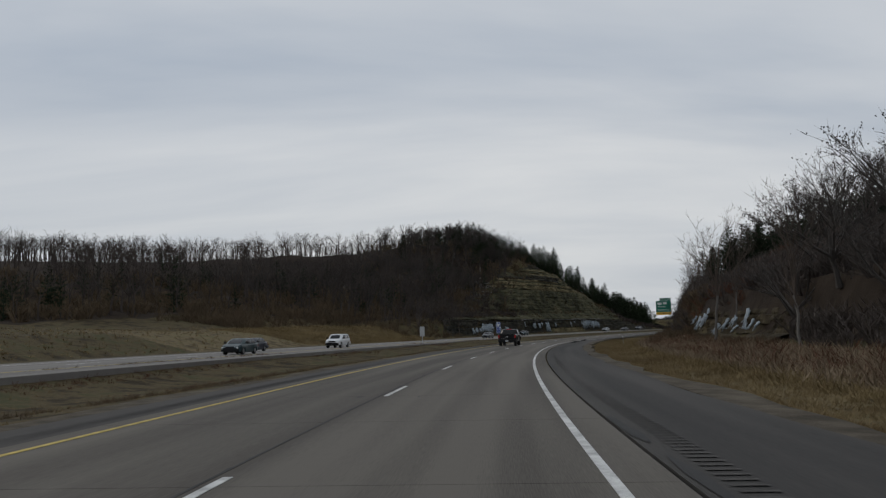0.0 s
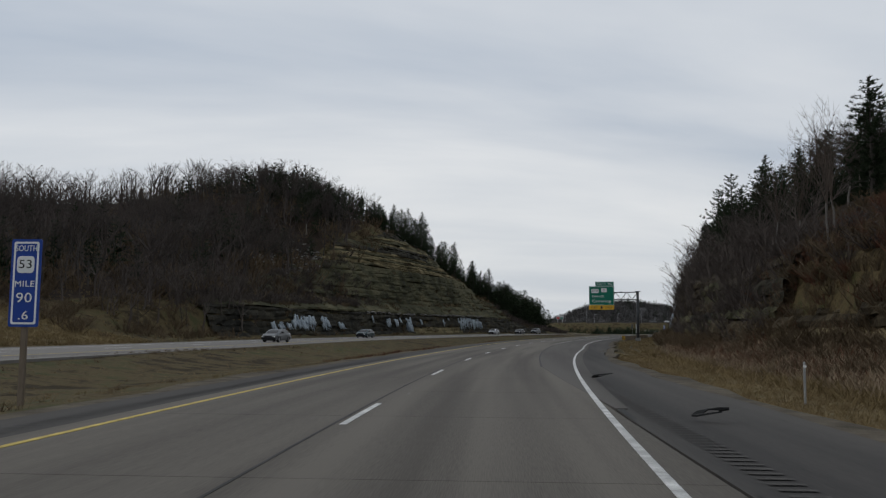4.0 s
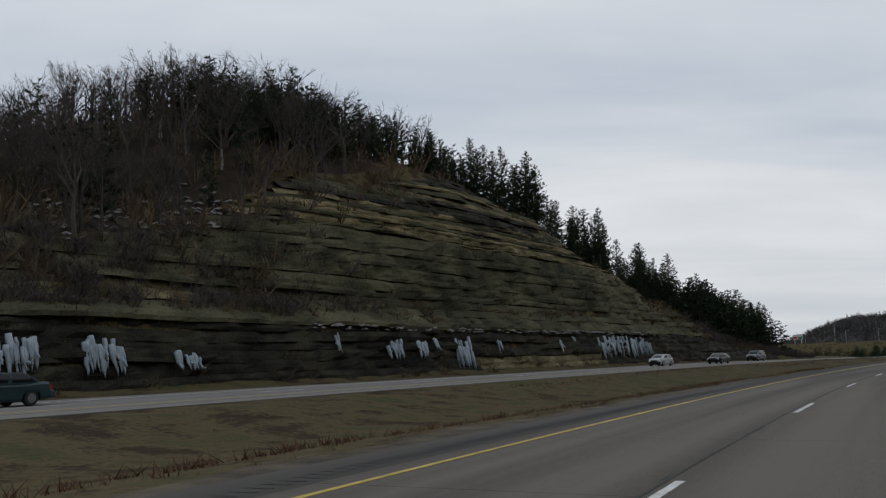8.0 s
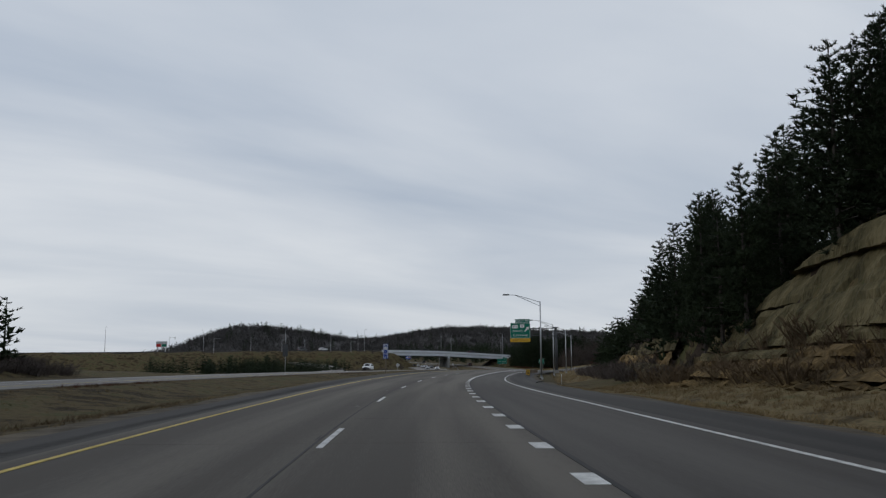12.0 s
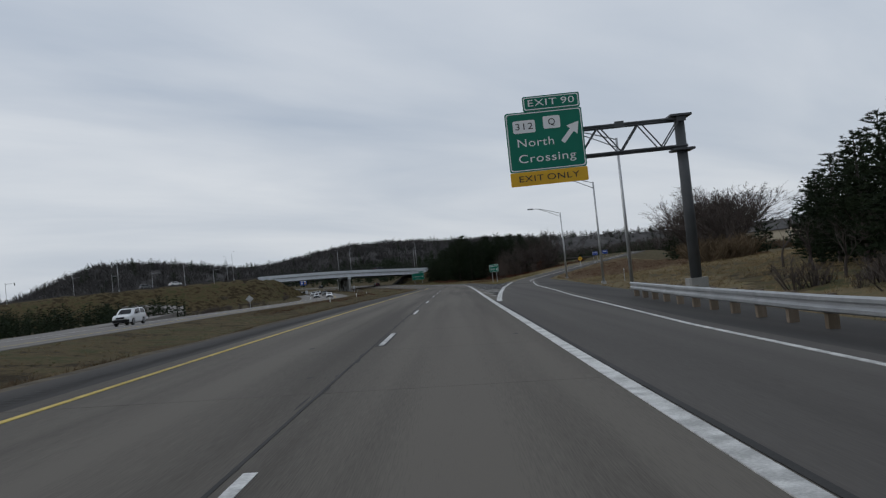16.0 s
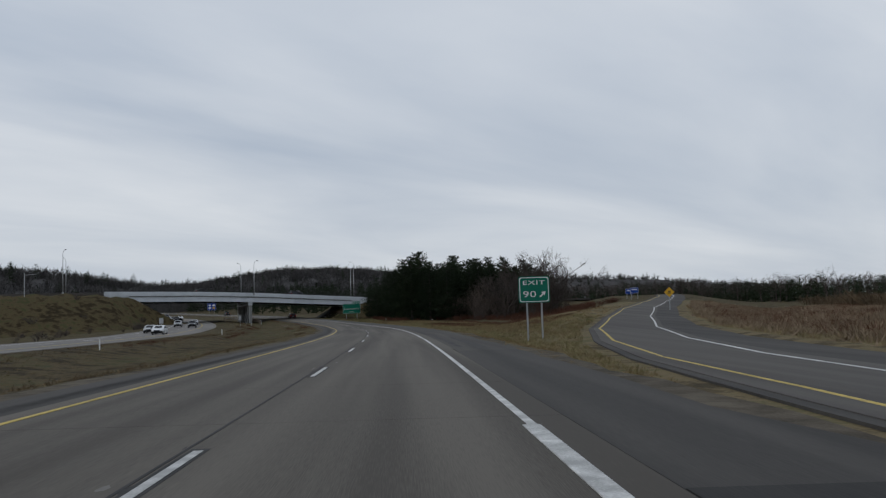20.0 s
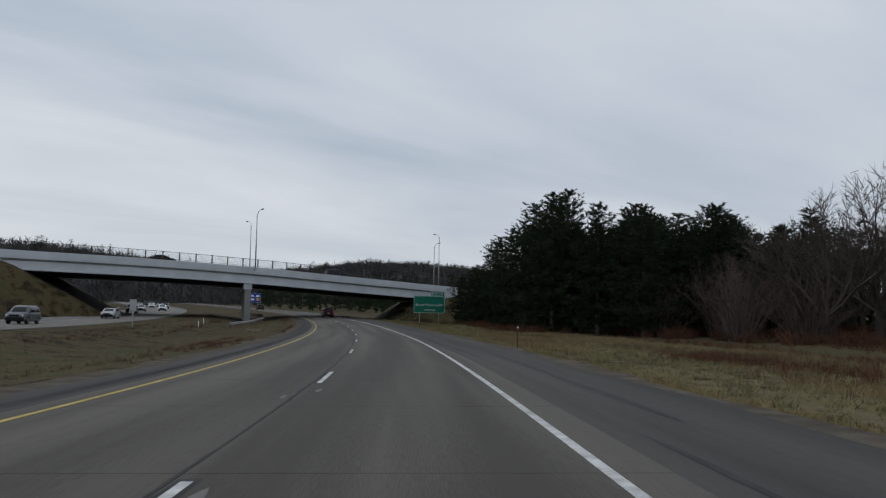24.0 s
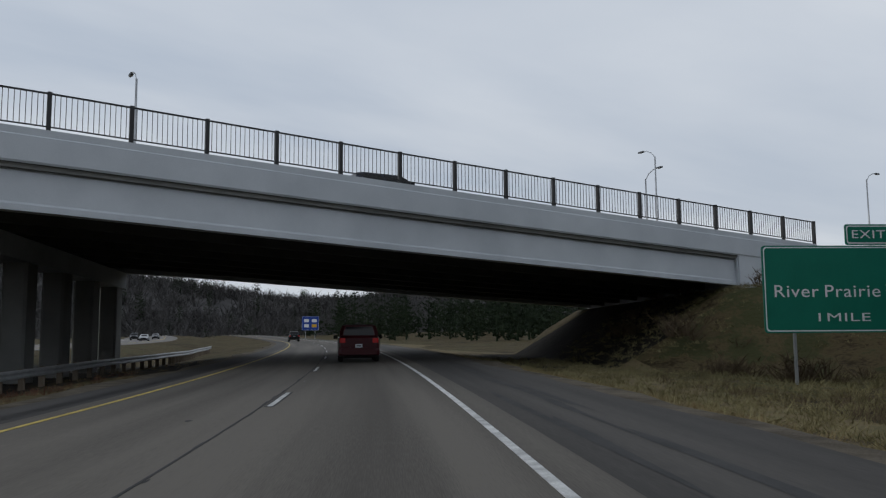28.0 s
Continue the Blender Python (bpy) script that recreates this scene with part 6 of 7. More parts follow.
# ---- lamps ----
def lamp_post(kind, m, height, arm, truss=True, label="tall galvanised street lamp with a long truss arm", group="street lamps"):
    """A mast arm lamp; the arm points to local -x."""
    root = new(kind)
    root.matrix_basis = m
    tagged(root, label, "street lamp", group)
    Shape().box(-.22, -.22, -.2, .22, .22, .28, None, .06).obj("base", M["cconc"] if height > 10.6 else M["steel"], root)
    Shape().tube([(0, 0, .2), (0, 0, height * .5), (0, 0, height)], [.125, .1, .072], 10).obj("pole", M["steel"], root, smooth=True)
    sh = Shape()
    if truss:
        sh.tube([(0, 0, height - .1), (-arm * .4, 0, height + .42), (-arm * .78, 0, height + .84), (-arm, 0, height + .9)], .038, 6)
        sh.tube([(0, 0, height - .6), (-arm * .4, 0, height + .16), (-arm * .78, 0, height + .8)], .032, 6)
        sh.tube([(-arm * .38, 0, height + .4), (-arm * .38, 0, height + .05)], .02, 5)
        zt = height + .9
    else:
        sh.tube([(0, 0, height - .1), (-arm * .3, 0, height + .5), (-arm * .7, 0, height + .8), (-arm, 0, height + .85)], .04, 6)
        zt = height + .85
    sh.obj("arm", M["steel"], root)
    head_ = Shape()
    head_.sweep([[Vector((x, y * w, zt + z)) for y, z in ((-.15, 0), (-.1, .09), (.1, .09), (.15, 0), (.1, -.07), (-.1, -.07))] for x, w in ((-arm + .1, .5), (-arm - .1, 1), (-arm - .55, 1), (-arm - .75, .5))])
    lum = head_.obj("luminaire", M["dsteel"], root)
    Shape().box(-arm - .5, -.1, zt - .1, -arm - .12, .1, zt - .06).obj("lens", M["lamp"], lum)
    return root


for s, u, h in ((451.6, -10.4, 9.7), (512.8, -12.6, 9.9), (540.5, -15.6, 9.7), (585.5, -18.1, 9.8)):
    p = W(s, u, float(land(s, u)[0]))
    lamp_post("street_lamp", pose(*p, 0, 0, head(s)), h, 3.95)
bt = math.degrees(math.atan2(BAX[1], BAX[0]))
for x, y, top, t in ((337.7, 766.4, 17.8, 90), (347.1, 794.6, 19.1, -90), (400.2, 805.3, 20.8, -90), (398.6, 805.0, 18.2, 90), (426, 800, 19.4, 180)):
    z = btop((x - BR[0]) * 1.003) - .5
    lamp_post("bridge_lamp", pose(x, y, z, 0, 0, bt + t), top - z - .85, 1.7, False, "slender grey lamp post with short curved arm", "lamps along the overpass")
for a, b, h, t in ((-103, .6, 10.6, 90), (-104, BWID, 10.6, -90), (-150, .6, 10.6, 90), (-196, BWID, 10.6, -90), (-240, .6, 10.6, 90), (75, 4, 10, 90), (120, BWID, 10, -90)):
    q = Bp(a, b, btop(a) - .3)
    lamp_post("bridge_lamp", Matrix.Translation(q) @ pose(0, 0, 0, 0, 0, bt + t), h, 1.7, False, "slender grey lamp post with short curved arm", "lamps along the overpass")
for s, u, h in ((852, -46, 12), (905, -62, 11)):
    p = W(s, u, float(land(s, u)[0]))
    lamp_post("street_lamp", pose(*p, 0, 0, head(s) + 20), h, 3.0, True, "distant galvanised street lamp standing in grass")


# ---- guardrails ----
def guardrail(places, label, side, tall=False, drop=0.0):
    """places: (s, u) along the beam; posts on the given side."""
    root = new("guardrail")
    tagged(root, label, "guardrail", "guardrails")
    front = [(0, .46), (.05, .49), (.05, .54), (0, .60), (0, .62), (.05, .68), (.05, .73), (0, .79), (0, .81), (.05, .87), (.05, .92), (0, .95)] if tall else [(0, .44), (.05, .47), (.05, .53), (0, .58), (0, .62), (.05, .66), (.05, .72), (0, .76)]
    prof = front + [(x - .012, z) for x, z in front[::-1]]
    s = np.concatenate([np.linspace(places[i][0], places[i + 1][0], max(2, int(abs(places[i + 1][0] - places[i][0]) / 1.9)), endpoint=i == len(places) - 2) for i in range(len(places) - 1)])
    u = np.interp(s, [p[0] for p in places], [p[1] for p in places])
    g = land(s, u) - drop
    half = len(s) // 2
    for a, b in ((0, half + 1), (half, len(s))):
        sh = Shape()
        sh.sweep([[Vector(W(s[i], u[i] + side * -x, g[i] + z)) for x, z in prof] for i in range(a, b)])
        sh.obj("beam", M["steel"], root)
    for i in range(len(s)):
        sh = Shape()
        m = Matrix(at_road(s[i], u[i] + side * .22, g[i]))
        sh.box(-.1, -.08, -.3, .1, .08, .95 if tall else .76, m)
        sh.obj("post", M["wood"], root)
        sh = Shape()
        m = Matrix(at_road(s[i], u[i] + side * .08, g[i]))
        sh.box(-.06, -.07, .46, .06, .07, .92 if tall else .74, m)
        sh.obj("block", M["wood"], root)
    return root


gr = guardrail([(453.6, -8.65), (464, -8.3), (475, -8.1), (485, -8.5), (497, -9.3)], "galvanised roadside guardrail on grey wooden posts", -1, False, .1)
guardrail([(258, -10.3), (280, -10.4), (312, -10.6)], "galvanised guardrail shielding the sign post", -1)
guardrail([(812, 14.0), (830, 12.6), (855, 10.4), (885, 10.0), (930, 12.5)], "galvanised guardrail shielding the overpass pier", 1)

def end_marker(s, u):
    p = at_road(s, u, float(land(s, u)[0]))
    sh = Shape().box(-.26, 0, .22, .26, .03, .86, p)
    panel = sh.obj("end_marker", M["syellow"])
    tagged(panel, "yellow panel with black diagonal stripes at guardrail's end", "road sign", "guardrail end panels")
    for k in range(4):
        z = .23 + k * .17
        Shape().add([p @ Vector(v) for v in ((-.25, -.006, z), (-.25, -.006, min(z + .085, .85)), (.25, -.006, min(z + .2, .85)), (.25, -.006, min(z + .115, .84)))], [(0, 3, 2, 1)]).obj("stripe", M["black"], panel)


end_marker(453.2, -8.7)
end_marker(257.5, -10.35)


# ---- signs ----
def board(name, w, h, material, parent, x, z, y=0.0, border=True, rad=.12, depth=.05):
    """A rounded board with a thin light border, its left lower corner at x, z; it faces -y."""
    def ring(i, yy):
        pts = []
        for cx, cz, a in ((x + w - i - rad, z + i + rad, -90), (x + w - i - rad, z + h - i - rad, 0), (x + i + rad, z + h - i - rad, 90), (x + i + rad, z + i + rad, 180)):
            pts += [Vector((cx + rad * math.cos(radians(a + t)), yy, cz + rad * math.sin(radians(a + t)))) for t in (0, 30, 60, 90)]
        return pts
    sh = Shape()
    sh.sweep([ring(0, y + depth), ring(0, y)])
    ob = sh.obj(name, material, parent)
    if border:
        r0, r1 = ring(.05, y - .004), ring(.09, y - .004)
        n = len(r0)
        Shape().add(r0 + r1, [(i, (i + 1) % n, n + (i + 1) % n, n + i) for i in range(n)]).obj("border", M["swhite"], ob)
    return ob


def shield(parent, x, z, w, h, text, y):
    ob = board("route_shield", w, h, M["swhite"], parent, x - w / 2, z - h / 2, y, False, .08, .012)
    text_part("number", text, h * .72, M["black"], ob, pose(x, y - .008, z), w * .78 if len(text) > 1 else None)
    return ob


def gantry(m, pole_x, top, w, h, base_z, exit_text, arrow_down):
    """A cantilever sign: post to the right, panel's left lower corner at x=0."""
    root = new("cantilever_sign")
    root.matrix_basis = m
    tagged(root, "green overhead exit sign on dark steel truss arm", "road sign", "overhead exit signs")
    Shape().box(pole_x - .45, -.45, -.3, pole_x + .45, .45, .25, None, .1).obj("footing", M["cconc"], root)
    Shape().tube([(pole_x, 0, .2), (pole_x, 0, top)], [.27, .24], 14).obj("post", M["dsteel"], root, smooth=True)
    z1, z0 = top - .15, top - 1.45
    for y in (-.35, .35):
        for z in (z0, z1):
            Shape().tube([(pole_x + .2, y, z), (w * .35, y, z)], .065, 6).obj("chord", M["dsteel"], root)
    n = 7
    for y in (-.35, .35):
        for k in range(n):
            xa, xb = pole_x + (w * .4 - pole_x) * k / n, pole_x + (w * .4 - pole_x) * (k + 1) / n
            Shape().tube([(xa, y, z0 if k % 2 else z1), (xb, y, z1 if k % 2 else z0)], .035, 5).obj("brace", M["dsteel"], root)
    for k in range(0, n, 3):
        xa = pole_x + (w * .4 - pole_x) * k / n
        Shape().box(xa - .22, -.42, z1 - .14, xa + .22, -.36, z1 + .14).obj("gusset", M["dsteel"], root)
    Shape().box(pole_x - .5, -.5, z1 + .1, pole_x + .5, .5, z1 + .2).obj("cap_plate", M["dsteel"], root)
    Shape().box(pole_x - .5, -.5, z0 - .2, pole_x + .5, .5, z0 - .1).obj("flange", M["dsteel"], root)
    y = -.55
    yel = h * .19
    main = board("sign_panel", w, h - yel, M["sgreen"], root, 0, base_z + yel, y, True)
    strip_ = board("exit_only_panel", w, yel - .01, M["syellow"], root, 0, base_z, y, False, .05)
    tab = board("exit_tab", w * .74, h * .2, M["sgreen"], root, w * .25, base_z + h + .01, y, True, .08)
    for x in (w * .2, w * .5, w * .8):
        Shape().box(x - .05, y + .05, base_z, x + .05, y + .17, base_z + h).obj("rib", M["alu"], root)
    text_part("lettering", exit_text, h * .125, M["swhite"], tab, pose(w * .62, y - .01, base_z + h * 1.105), w * .6)
    shield(main, w * .24, base_z + h * .80, w * .29, h * .17, "312", y - .012)
    shield(main, w * .60, base_z + h * .83, w * .22, h * .17, "Q", y - .012)
    text_part("lettering", "North", h * .155, M["swhite"], main, pose(w * .37, y - .01, base_z + h * .575), w * .47)
    text_part("lettering", "Crossing", h * .155, M["swhite"], main, pose(w * .5, y - .01, base_z + h * .36), w * .74)
    if arrow_down:
        text_part("lettering", "EXIT", yel * .62, M["black"], strip_, pose(w * .22, y - .01, base_z + yel * .48), w * .26)
        text_part("lettering", "ONLY", yel * .62, M["black"], strip_, pose(w * .78, y - .01, base_z + yel * .48), w * .28)
        pts = [(.5, .12), (.58, .5), (.53, .5), (.53, .82), (.47, .82), (.47, .5), (.42, .5)]
        Shape().add([(w * a, y - .008, base_z + yel * b) for a, b in pts], [tuple(range(len(pts)))]).obj("arrow", M["black"], strip_)
    else:
        text_part("lettering", "EXIT ONLY", yel * .62, M["black"], strip_, pose(w * .5, y - .01, base_z + yel * .48), w * .78)
        pts = [(-.05, -.25), (.05, -.25), (.05, .08), (.15, .08), (0, .32), (-.15, .08), (-.05, .08)]
        c, s_ = math.cos(radians(-42)), math.sin(radians(-42))
        Shape().add([(w * .82 + h * .62 * (x * c - z * s_), y - .008, base_z + h * .66 + h * .62 * (x * s_ + z * c)) for x, z in pts], [tuple(range(len(pts)))]).obj("arrow", M["swhite"], main)
    return root


gantry(at_road(277.5, -2.9), 8.8, 8.7, 4.6, 4.3, 5.35, "EXIT 90", True)
gantry(at_road(500, -4.8), 8.2, 7.9, 3.6, 3.45, 5.3, "EXIT 90", False)


def post_sign(m, xs, z1, label, cat="road sign", mat_=None, r=.045, ground_drop=.8):
    root = new("road_sign")
    root.matrix_basis = m
    tagged(root, label, cat)
    for x in xs:
        Shape().box(x - r, .0, -ground_drop, x + r, .09, z1).obj("post", mat_ or M["steel"], root)
    return root


# gore sign
g = post_sign(at_road(627, -9.9), (-.42, .42), 3.3, "green exit gore sign on two posts in the grass")
b = board("sign_panel", 1.78, 1.5, M["sgreen"], g, -.89, 1.95, -.06)
text_part("lettering", "EXIT", .34, M["swhite"], b, pose(0, -.075, 3.08), 1.25)
text_part("lettering", "90", .5, M["swhite"], b, pose(-.27, -.075, 2.42), .74)
pts = [(-.05, -.25), (.05, -.25), (.05, .04), (.17, .04), (0, .3), (-.17, .04), (-.05, .04)]
c, s_ = math.cos(radians(-45)), math.sin(radians(-45))
Shape().add([(.48 + .85 * (x * c - z * s_), -.07, 2.42 + .85 * (x * s_ + z * c)) for x, z in pts], [tuple(range(len(pts)))]).obj("arrow", M["swhite"], b)
# guide sign before the overpass
g = post_sign(pose(367, 756.5, -.55, 0, 0, head(852) - 2), (-1.75, 1.75), 4.2, "large green guide sign on two posts beside the bank", ground_drop=1.2)
b = board("sign_panel", 5.7, 3.1, M["sgreen"], g, -2.85, 1.15, -.06)
text_part("lettering", "River Prairie Dr", .62, M["swhite"], b, pose(0, -.075, 2.6), 4.9)
text_part("lettering", "1 MILE", .42, M["swhite"], b, pose(.05, -.075, 1.68), 1.9)
tb = board("exit_tab", 2.5, .75, M["sgreen"], g, .25, 4.27, -.06, True, .08)
text_part("lettering", "EXIT 89", .42, M["swhite"], tb, pose(1.5, -.075, 4.64), 2.0)


def mile_sign(s, u, top):
    z = float(land(s, u)[0])
    g = post_sign(at_road(s, u, z), (0,), top, "tall narrow blue reference sign on a wooden post", mat_=M["wood"], r=.05)
    w, h = .62, 1.75
    b = board("sign_panel", w, h, M["sblue"], g, -w / 2, top - h, -.03, True, .04, .02)
    y = -.045
    text_part("lettering", "SOUTH", .17, M["swhite"], b, pose(0, y, top - .19), .44)
    sh = board("route_shield", .36, .34, M["swhite"], b, -.18, top - .68, y, False, .08, .006)
    text_part("number", "53", .24, M["black"], sh, pose(0, y - .008, top - .51), .26)
    text_part("lettering", "MILE", .17, M["swhite"], b, pose(0, y, top - .9), .40)
    text_part("lettering", "90", .27, M["swhite"], b, pose(0, y, top - 1.18), .32)
    text_part("lettering", ".6", .24, M["swhite"], b, pose(0, y, top - 1.53), .2)
    return g


mile_sign(443.2, 7.9, 3.7)
mile_sign(130.6, 7.2, 3.3)


def back_sign(m, w, h, z, label, diamond=False):
    g = post_sign(m, (0,), z + h * .9, label)
    if diamond:
        Shape().sweep([[Vector((0, y, z - .1)), Vector((h * .6, y, z + h / 2)), Vector((0, y, z + h + .1)), Vector((-h * .6, y, z + h / 2))] for y in (.0, -.02)]).obj("sign_panel", M["alu"], g)
    else:
        board("sign_panel", w, h, M["alu"], g, -w / 2, z, -.02, False, .04, .015)
    return g


for s, u, w, h, z in ((130, 19.0, .75, 1.5, 1.3), (784, 20, .6, 1.1, 1.5), (786, 37.5, .9, 1.3, 1.5)):
    back_sign(at_road(s, u, float(land(s, u)[0])), w, h, z, "bare aluminium back of a roadside sign on a post")
back_sign(at_road(619.6, 36.4, float(land(619.6, 36.4)[0])), 1, 1.2, 1.3, "grey back of a diamond warning sign on post", True)
# yellow diamond by the ramp
p = W(680, -37.2, ramp_z(680) - .2)
g = post_sign(pose(*p, 0, 0, head(680) - 8), (0,), 2.4, "yellow diamond warning sign beside the exit ramp")
b = Shape().sweep([[Vector((x, y, z)) for x, z in ((0, 1.75), (.62, 2.37), (0, 2.99), (-.62, 2.37))] for y in (0, -.03)]).obj("sign_panel", M["syellow"], g)
Shape().add([(x, -.036, z) for x, z in ((-.2, 2.2), (.2, 2.2), (.2, 2.32), (-.2, 2.32), (-.16, 2.42), (.16, 2.42), (.16, 2.54), (-.16, 2.54))], [(0, 1, 2, 3), (4, 5, 6, 7)]).obj("symbol", M["black"], b)
# small route signs behind the first gantry, service sign past the overpass
p = W(283, -11.3, float(land(283, -11.3)[0]))
g = post_sign(pose(*p, 0, 0, head(283)), (0,), 3.2, "small white route signs stacked on one post")
for z, h in ((2.78, .3), (2.1, .62), (1.42, .62)):
    b = board("route_panel", .66, h, M["swhite"], g, -.33, z, -.03, False, .06, .015)
    if z == 2.1:
        text_part("number", "53", .38, M["black"], b, pose(0, -.036, z + h / 2), .44)
    elif z == 1.42:
        Shape().add([(-.03 + x, -.034, 1.73 + y) for x, y in ((-.2, -.16), (-.14, -.2), (.1, .06), (.16, 0), (.2, .2), (0, .18), (.06, .11))], [(0, 1, 2, 6), (3, 4, 5)]).obj("arrow", M["black"], b)
    else:
        Shape().box(-.22, -.036, z + .08, .22, -.031, z + .2).obj("letter_bar", M["black"], b)
p = W(1062, -9, float(land(1062, -9)[0]))
g = post_sign(pose(*p, 0, 0, head(1062)), (-1.3, 1.3), 5.4, "large blue service sign with blank white plates")
b = board("sign_panel", 4.6, 3.8, M["sblue"], g, -2.3, 2.4, -.06)
for x in (-1.05, 1.05):
    for z in (3.2, 4.6):
        board("plate", 1.3, .85, M["swhite"] if (x, z) != (1.05, 3.2) else M["syellow"], b, x - .65, z, -.085, False, .06, .01)
# signs along the far part of the ramp
for s, u, w, h, top in ((797, -85, 2.2, 1.5, 2.7), (752, -63, 1.8, 1.2, 2.4)):
    p = W(s, u, float(land(s, u)[0]))
    g = post_sign(pose(*p, 0, 0, head(s) - 12), (-.7, .7), top - .3, "blue service sign on two posts beside the ramp")
    b = board("sign_panel", w, h, M["sblue"], g, -w / 2, top - h, -.06)
    Shape().box(-w * .3, -.085, top - h * .45, w * .3, -.075, top - h * .3).obj("letter_bar", M["swhite"], b)
# fence posts along the brow of the bank
for s, u in ((147, -32.5), (151, -33), (155.5, -33.2), (160, -33.4), (165, -33.6), (170, -33)):
    ob = Shape().box(-.06, -.06, -.3, .06, .06, 1.25, None, .02).obj("fence_post", M["wood"])
    ob.matrix_basis = at_road(s, u, float(land(s, u)[0]))
    tagged(ob, "weathered wooden fence post on the brow of the bank", "fence post", "fence posts on the bank")
# delineators
for s, u in ((684.5, -8.35), (745, -8.15), (805, -8.3), (430, -12), (350, -13.2), (540, -17.5), (140, -11)):
    z = float(land(s, u)[0])
    g = post_sign(at_road(s, u, z), (0,), 1.25, "thin roadside delineator post with white reflector", "marker post", M["rust"] if s > 600 else M["steel"], .022, .3)
    Shape().tube([(0, -.03, 1.12), (0, 0, 1.12)], .045, 10).obj("reflector", M["swhite"], g)
for s, u in ((805, 16.9), (817, 17.6), (700, 19), (640, 18.5), (594, 18)):
    z = float(land(s, u)[0])
    Shape().tube([(0, 0, -.2), (0, 0, .75)], .04, 8).obj("marker_post", M["swhite"]).matrix_basis = at_road(s, u, z)
for o in [o for o in bpy.data.objects if o.name.startswith("marker_post")]:
    tagged(o, "short white flexible marker post in the median grass", "marker post", "median marker posts")


# ---- buildings and masts beyond the field and the far ramps ----
def house(m, w, d, eave, ridge, label):
    """A gabled house; its long front faces -y."""
    root = new("house")
    root.matrix_basis = m
    tagged(root, label, "house")
    sh = Shape()
    sh.add([(-w / 2, 0, -1), (w / 2, 0, -1), (w / 2, d, -1), (-w / 2, d, -1), (-w / 2, 0, eave), (w / 2, 0, eave), (w / 2, d, eave), (-w / 2, d, eave), (-w / 2, d / 2, ridge - .15), (w / 2, d / 2, ridge - .15)], [(0, 1, 5, 4), (2, 3, 7, 6), (1, 2, 6, 9, 5), (3, 0, 4, 8, 7)])
    wall = sh.obj("wall", M["siding"], root)
    for y0, y1 in ((-.5, d / 2), (d + .5, d / 2)):
        sh = Shape()
        x = w / 2 + .4
        ze = eave - .15
        sh.add([(-x, y0, ze), (x, y0, ze), (x, y1, ridge), (-x, y1, ridge), (-x, y0, ze + .16), (x, y0, ze + .16), (x, y1, ridge + .16), (-x, y1, ridge + .16)], [(0, 1, 2, 3), (7, 6, 5, 4), (0, 4, 5, 1), (1, 5, 6, 2), (2, 6, 7, 3), (3, 7, 4, 0)])
        sh.obj("roof", M["roof"], root)
    for x in (-w * .36, -w * .14, w * .1, w * .34):
        wn_ = Shape().box(x - .6, -.06, .9, x + .6, .02, 2.2).obj("window", M["swhite"], root)
        Shape().box(x - .5, -.07, 1.0, x + .5, -.062, 2.1).obj("pane", M["black"], wn_)
    for y in (d * .3, d * .7):
        wn_ = Shape().box(-w / 2 - .06, y - .5, .9, -w / 2 + .02, y + .5, 2.1).obj("window", M["swhite"], root)
        Shape().box(-w / 2 - .07, y - .4, 1.0, -w / 2 - .062, y + .4, 2.0).obj("pane", M["black"], wn_)
    return root


house(pose(352, 549, 1.2, 0, 0, 128), 15, 9, 2.9, 5.8, "cream single-storey house with grey gabled roof")
house(pose(366, 572, 1.6, 0, 0, 110), 12, 9, 2.9, 5.6, "cream house with grey roof behind trees")
bk = new("road_sign")
bk.matrix_basis = at_road(444.2, 20.3, float(ground_z(444.2, 20.3) - W(444.2, 20.3)[2]))
tagged(bk, "bare metal back of a narrow sign on one post", "sign")
Shape().box(-.3, -.01, 2.35, .3, .01, 3.85, None, .004).obj("panel", M["dsteel"], bk)
Shape().tube([(0, .04, -.4), (0, .04, 3.7)], .032, 8).obj("post", M["steel"], bk)
for z in (2.6, 3.6):
    Shape().box(-.26, .01, z - .03, .26, .04, z + .03).obj("bracket", M["steel"], bk)
st = new("store_sign")
st.matrix_basis = pose(178.5, 796, -1, 0, 0, head(520))
tagged(st, "grey roadside sign with red and green panels on posts", "sign")
Shape().box(-3, -.2, 11.3, 3, .2, 14.4, None, .05).obj("cabinet", M["alu"], st)
Shape().box(-2.8, -.23, 11.6, -.3, -.2, 13).obj("panel", M["red_panel"], st, "red panel")
Shape().box(.2, -.23, 11.6, 2.7, -.2, 12.9).obj("panel", M["sgreen"], st, "green panel")
for x in (-2.1, 2.1):
    Shape().box(x - .18, -.18, -1, x + .18, .18, 11.3).obj("leg", M["steel"], st)
for a, b, h in ((-112, -6, 6), (-124, -3, 8.5), (-138, 31, 8), (-152, -4, 7), (-170, 33, 9), (-188, -4, 7.5), (-214, 30, 9)):
    q = Bp(a, b, btop(a) - 1.2)
    mp_ = new("signal_post")
    mp_.matrix_basis = Matrix.Translation(q)
    tagged(mp_, "slim grey signal mast beside the crossing road", "signal mast", "masts by the crossing road")
    Shape().tube([(0, 0, -1), (0, 0, h)], [.11, .07], 8).obj("mast", M["steel"], mp_)
    Shape().tube([(0, 0, h - .6), (3.2, 0, h - .3)], .05, 6).obj("arm", M["steel"], mp_)
    Shape().box(2.7, -.14, h - 1.2, 3.0, .14, h - .3).obj("signal_head", M["black"], mp_)

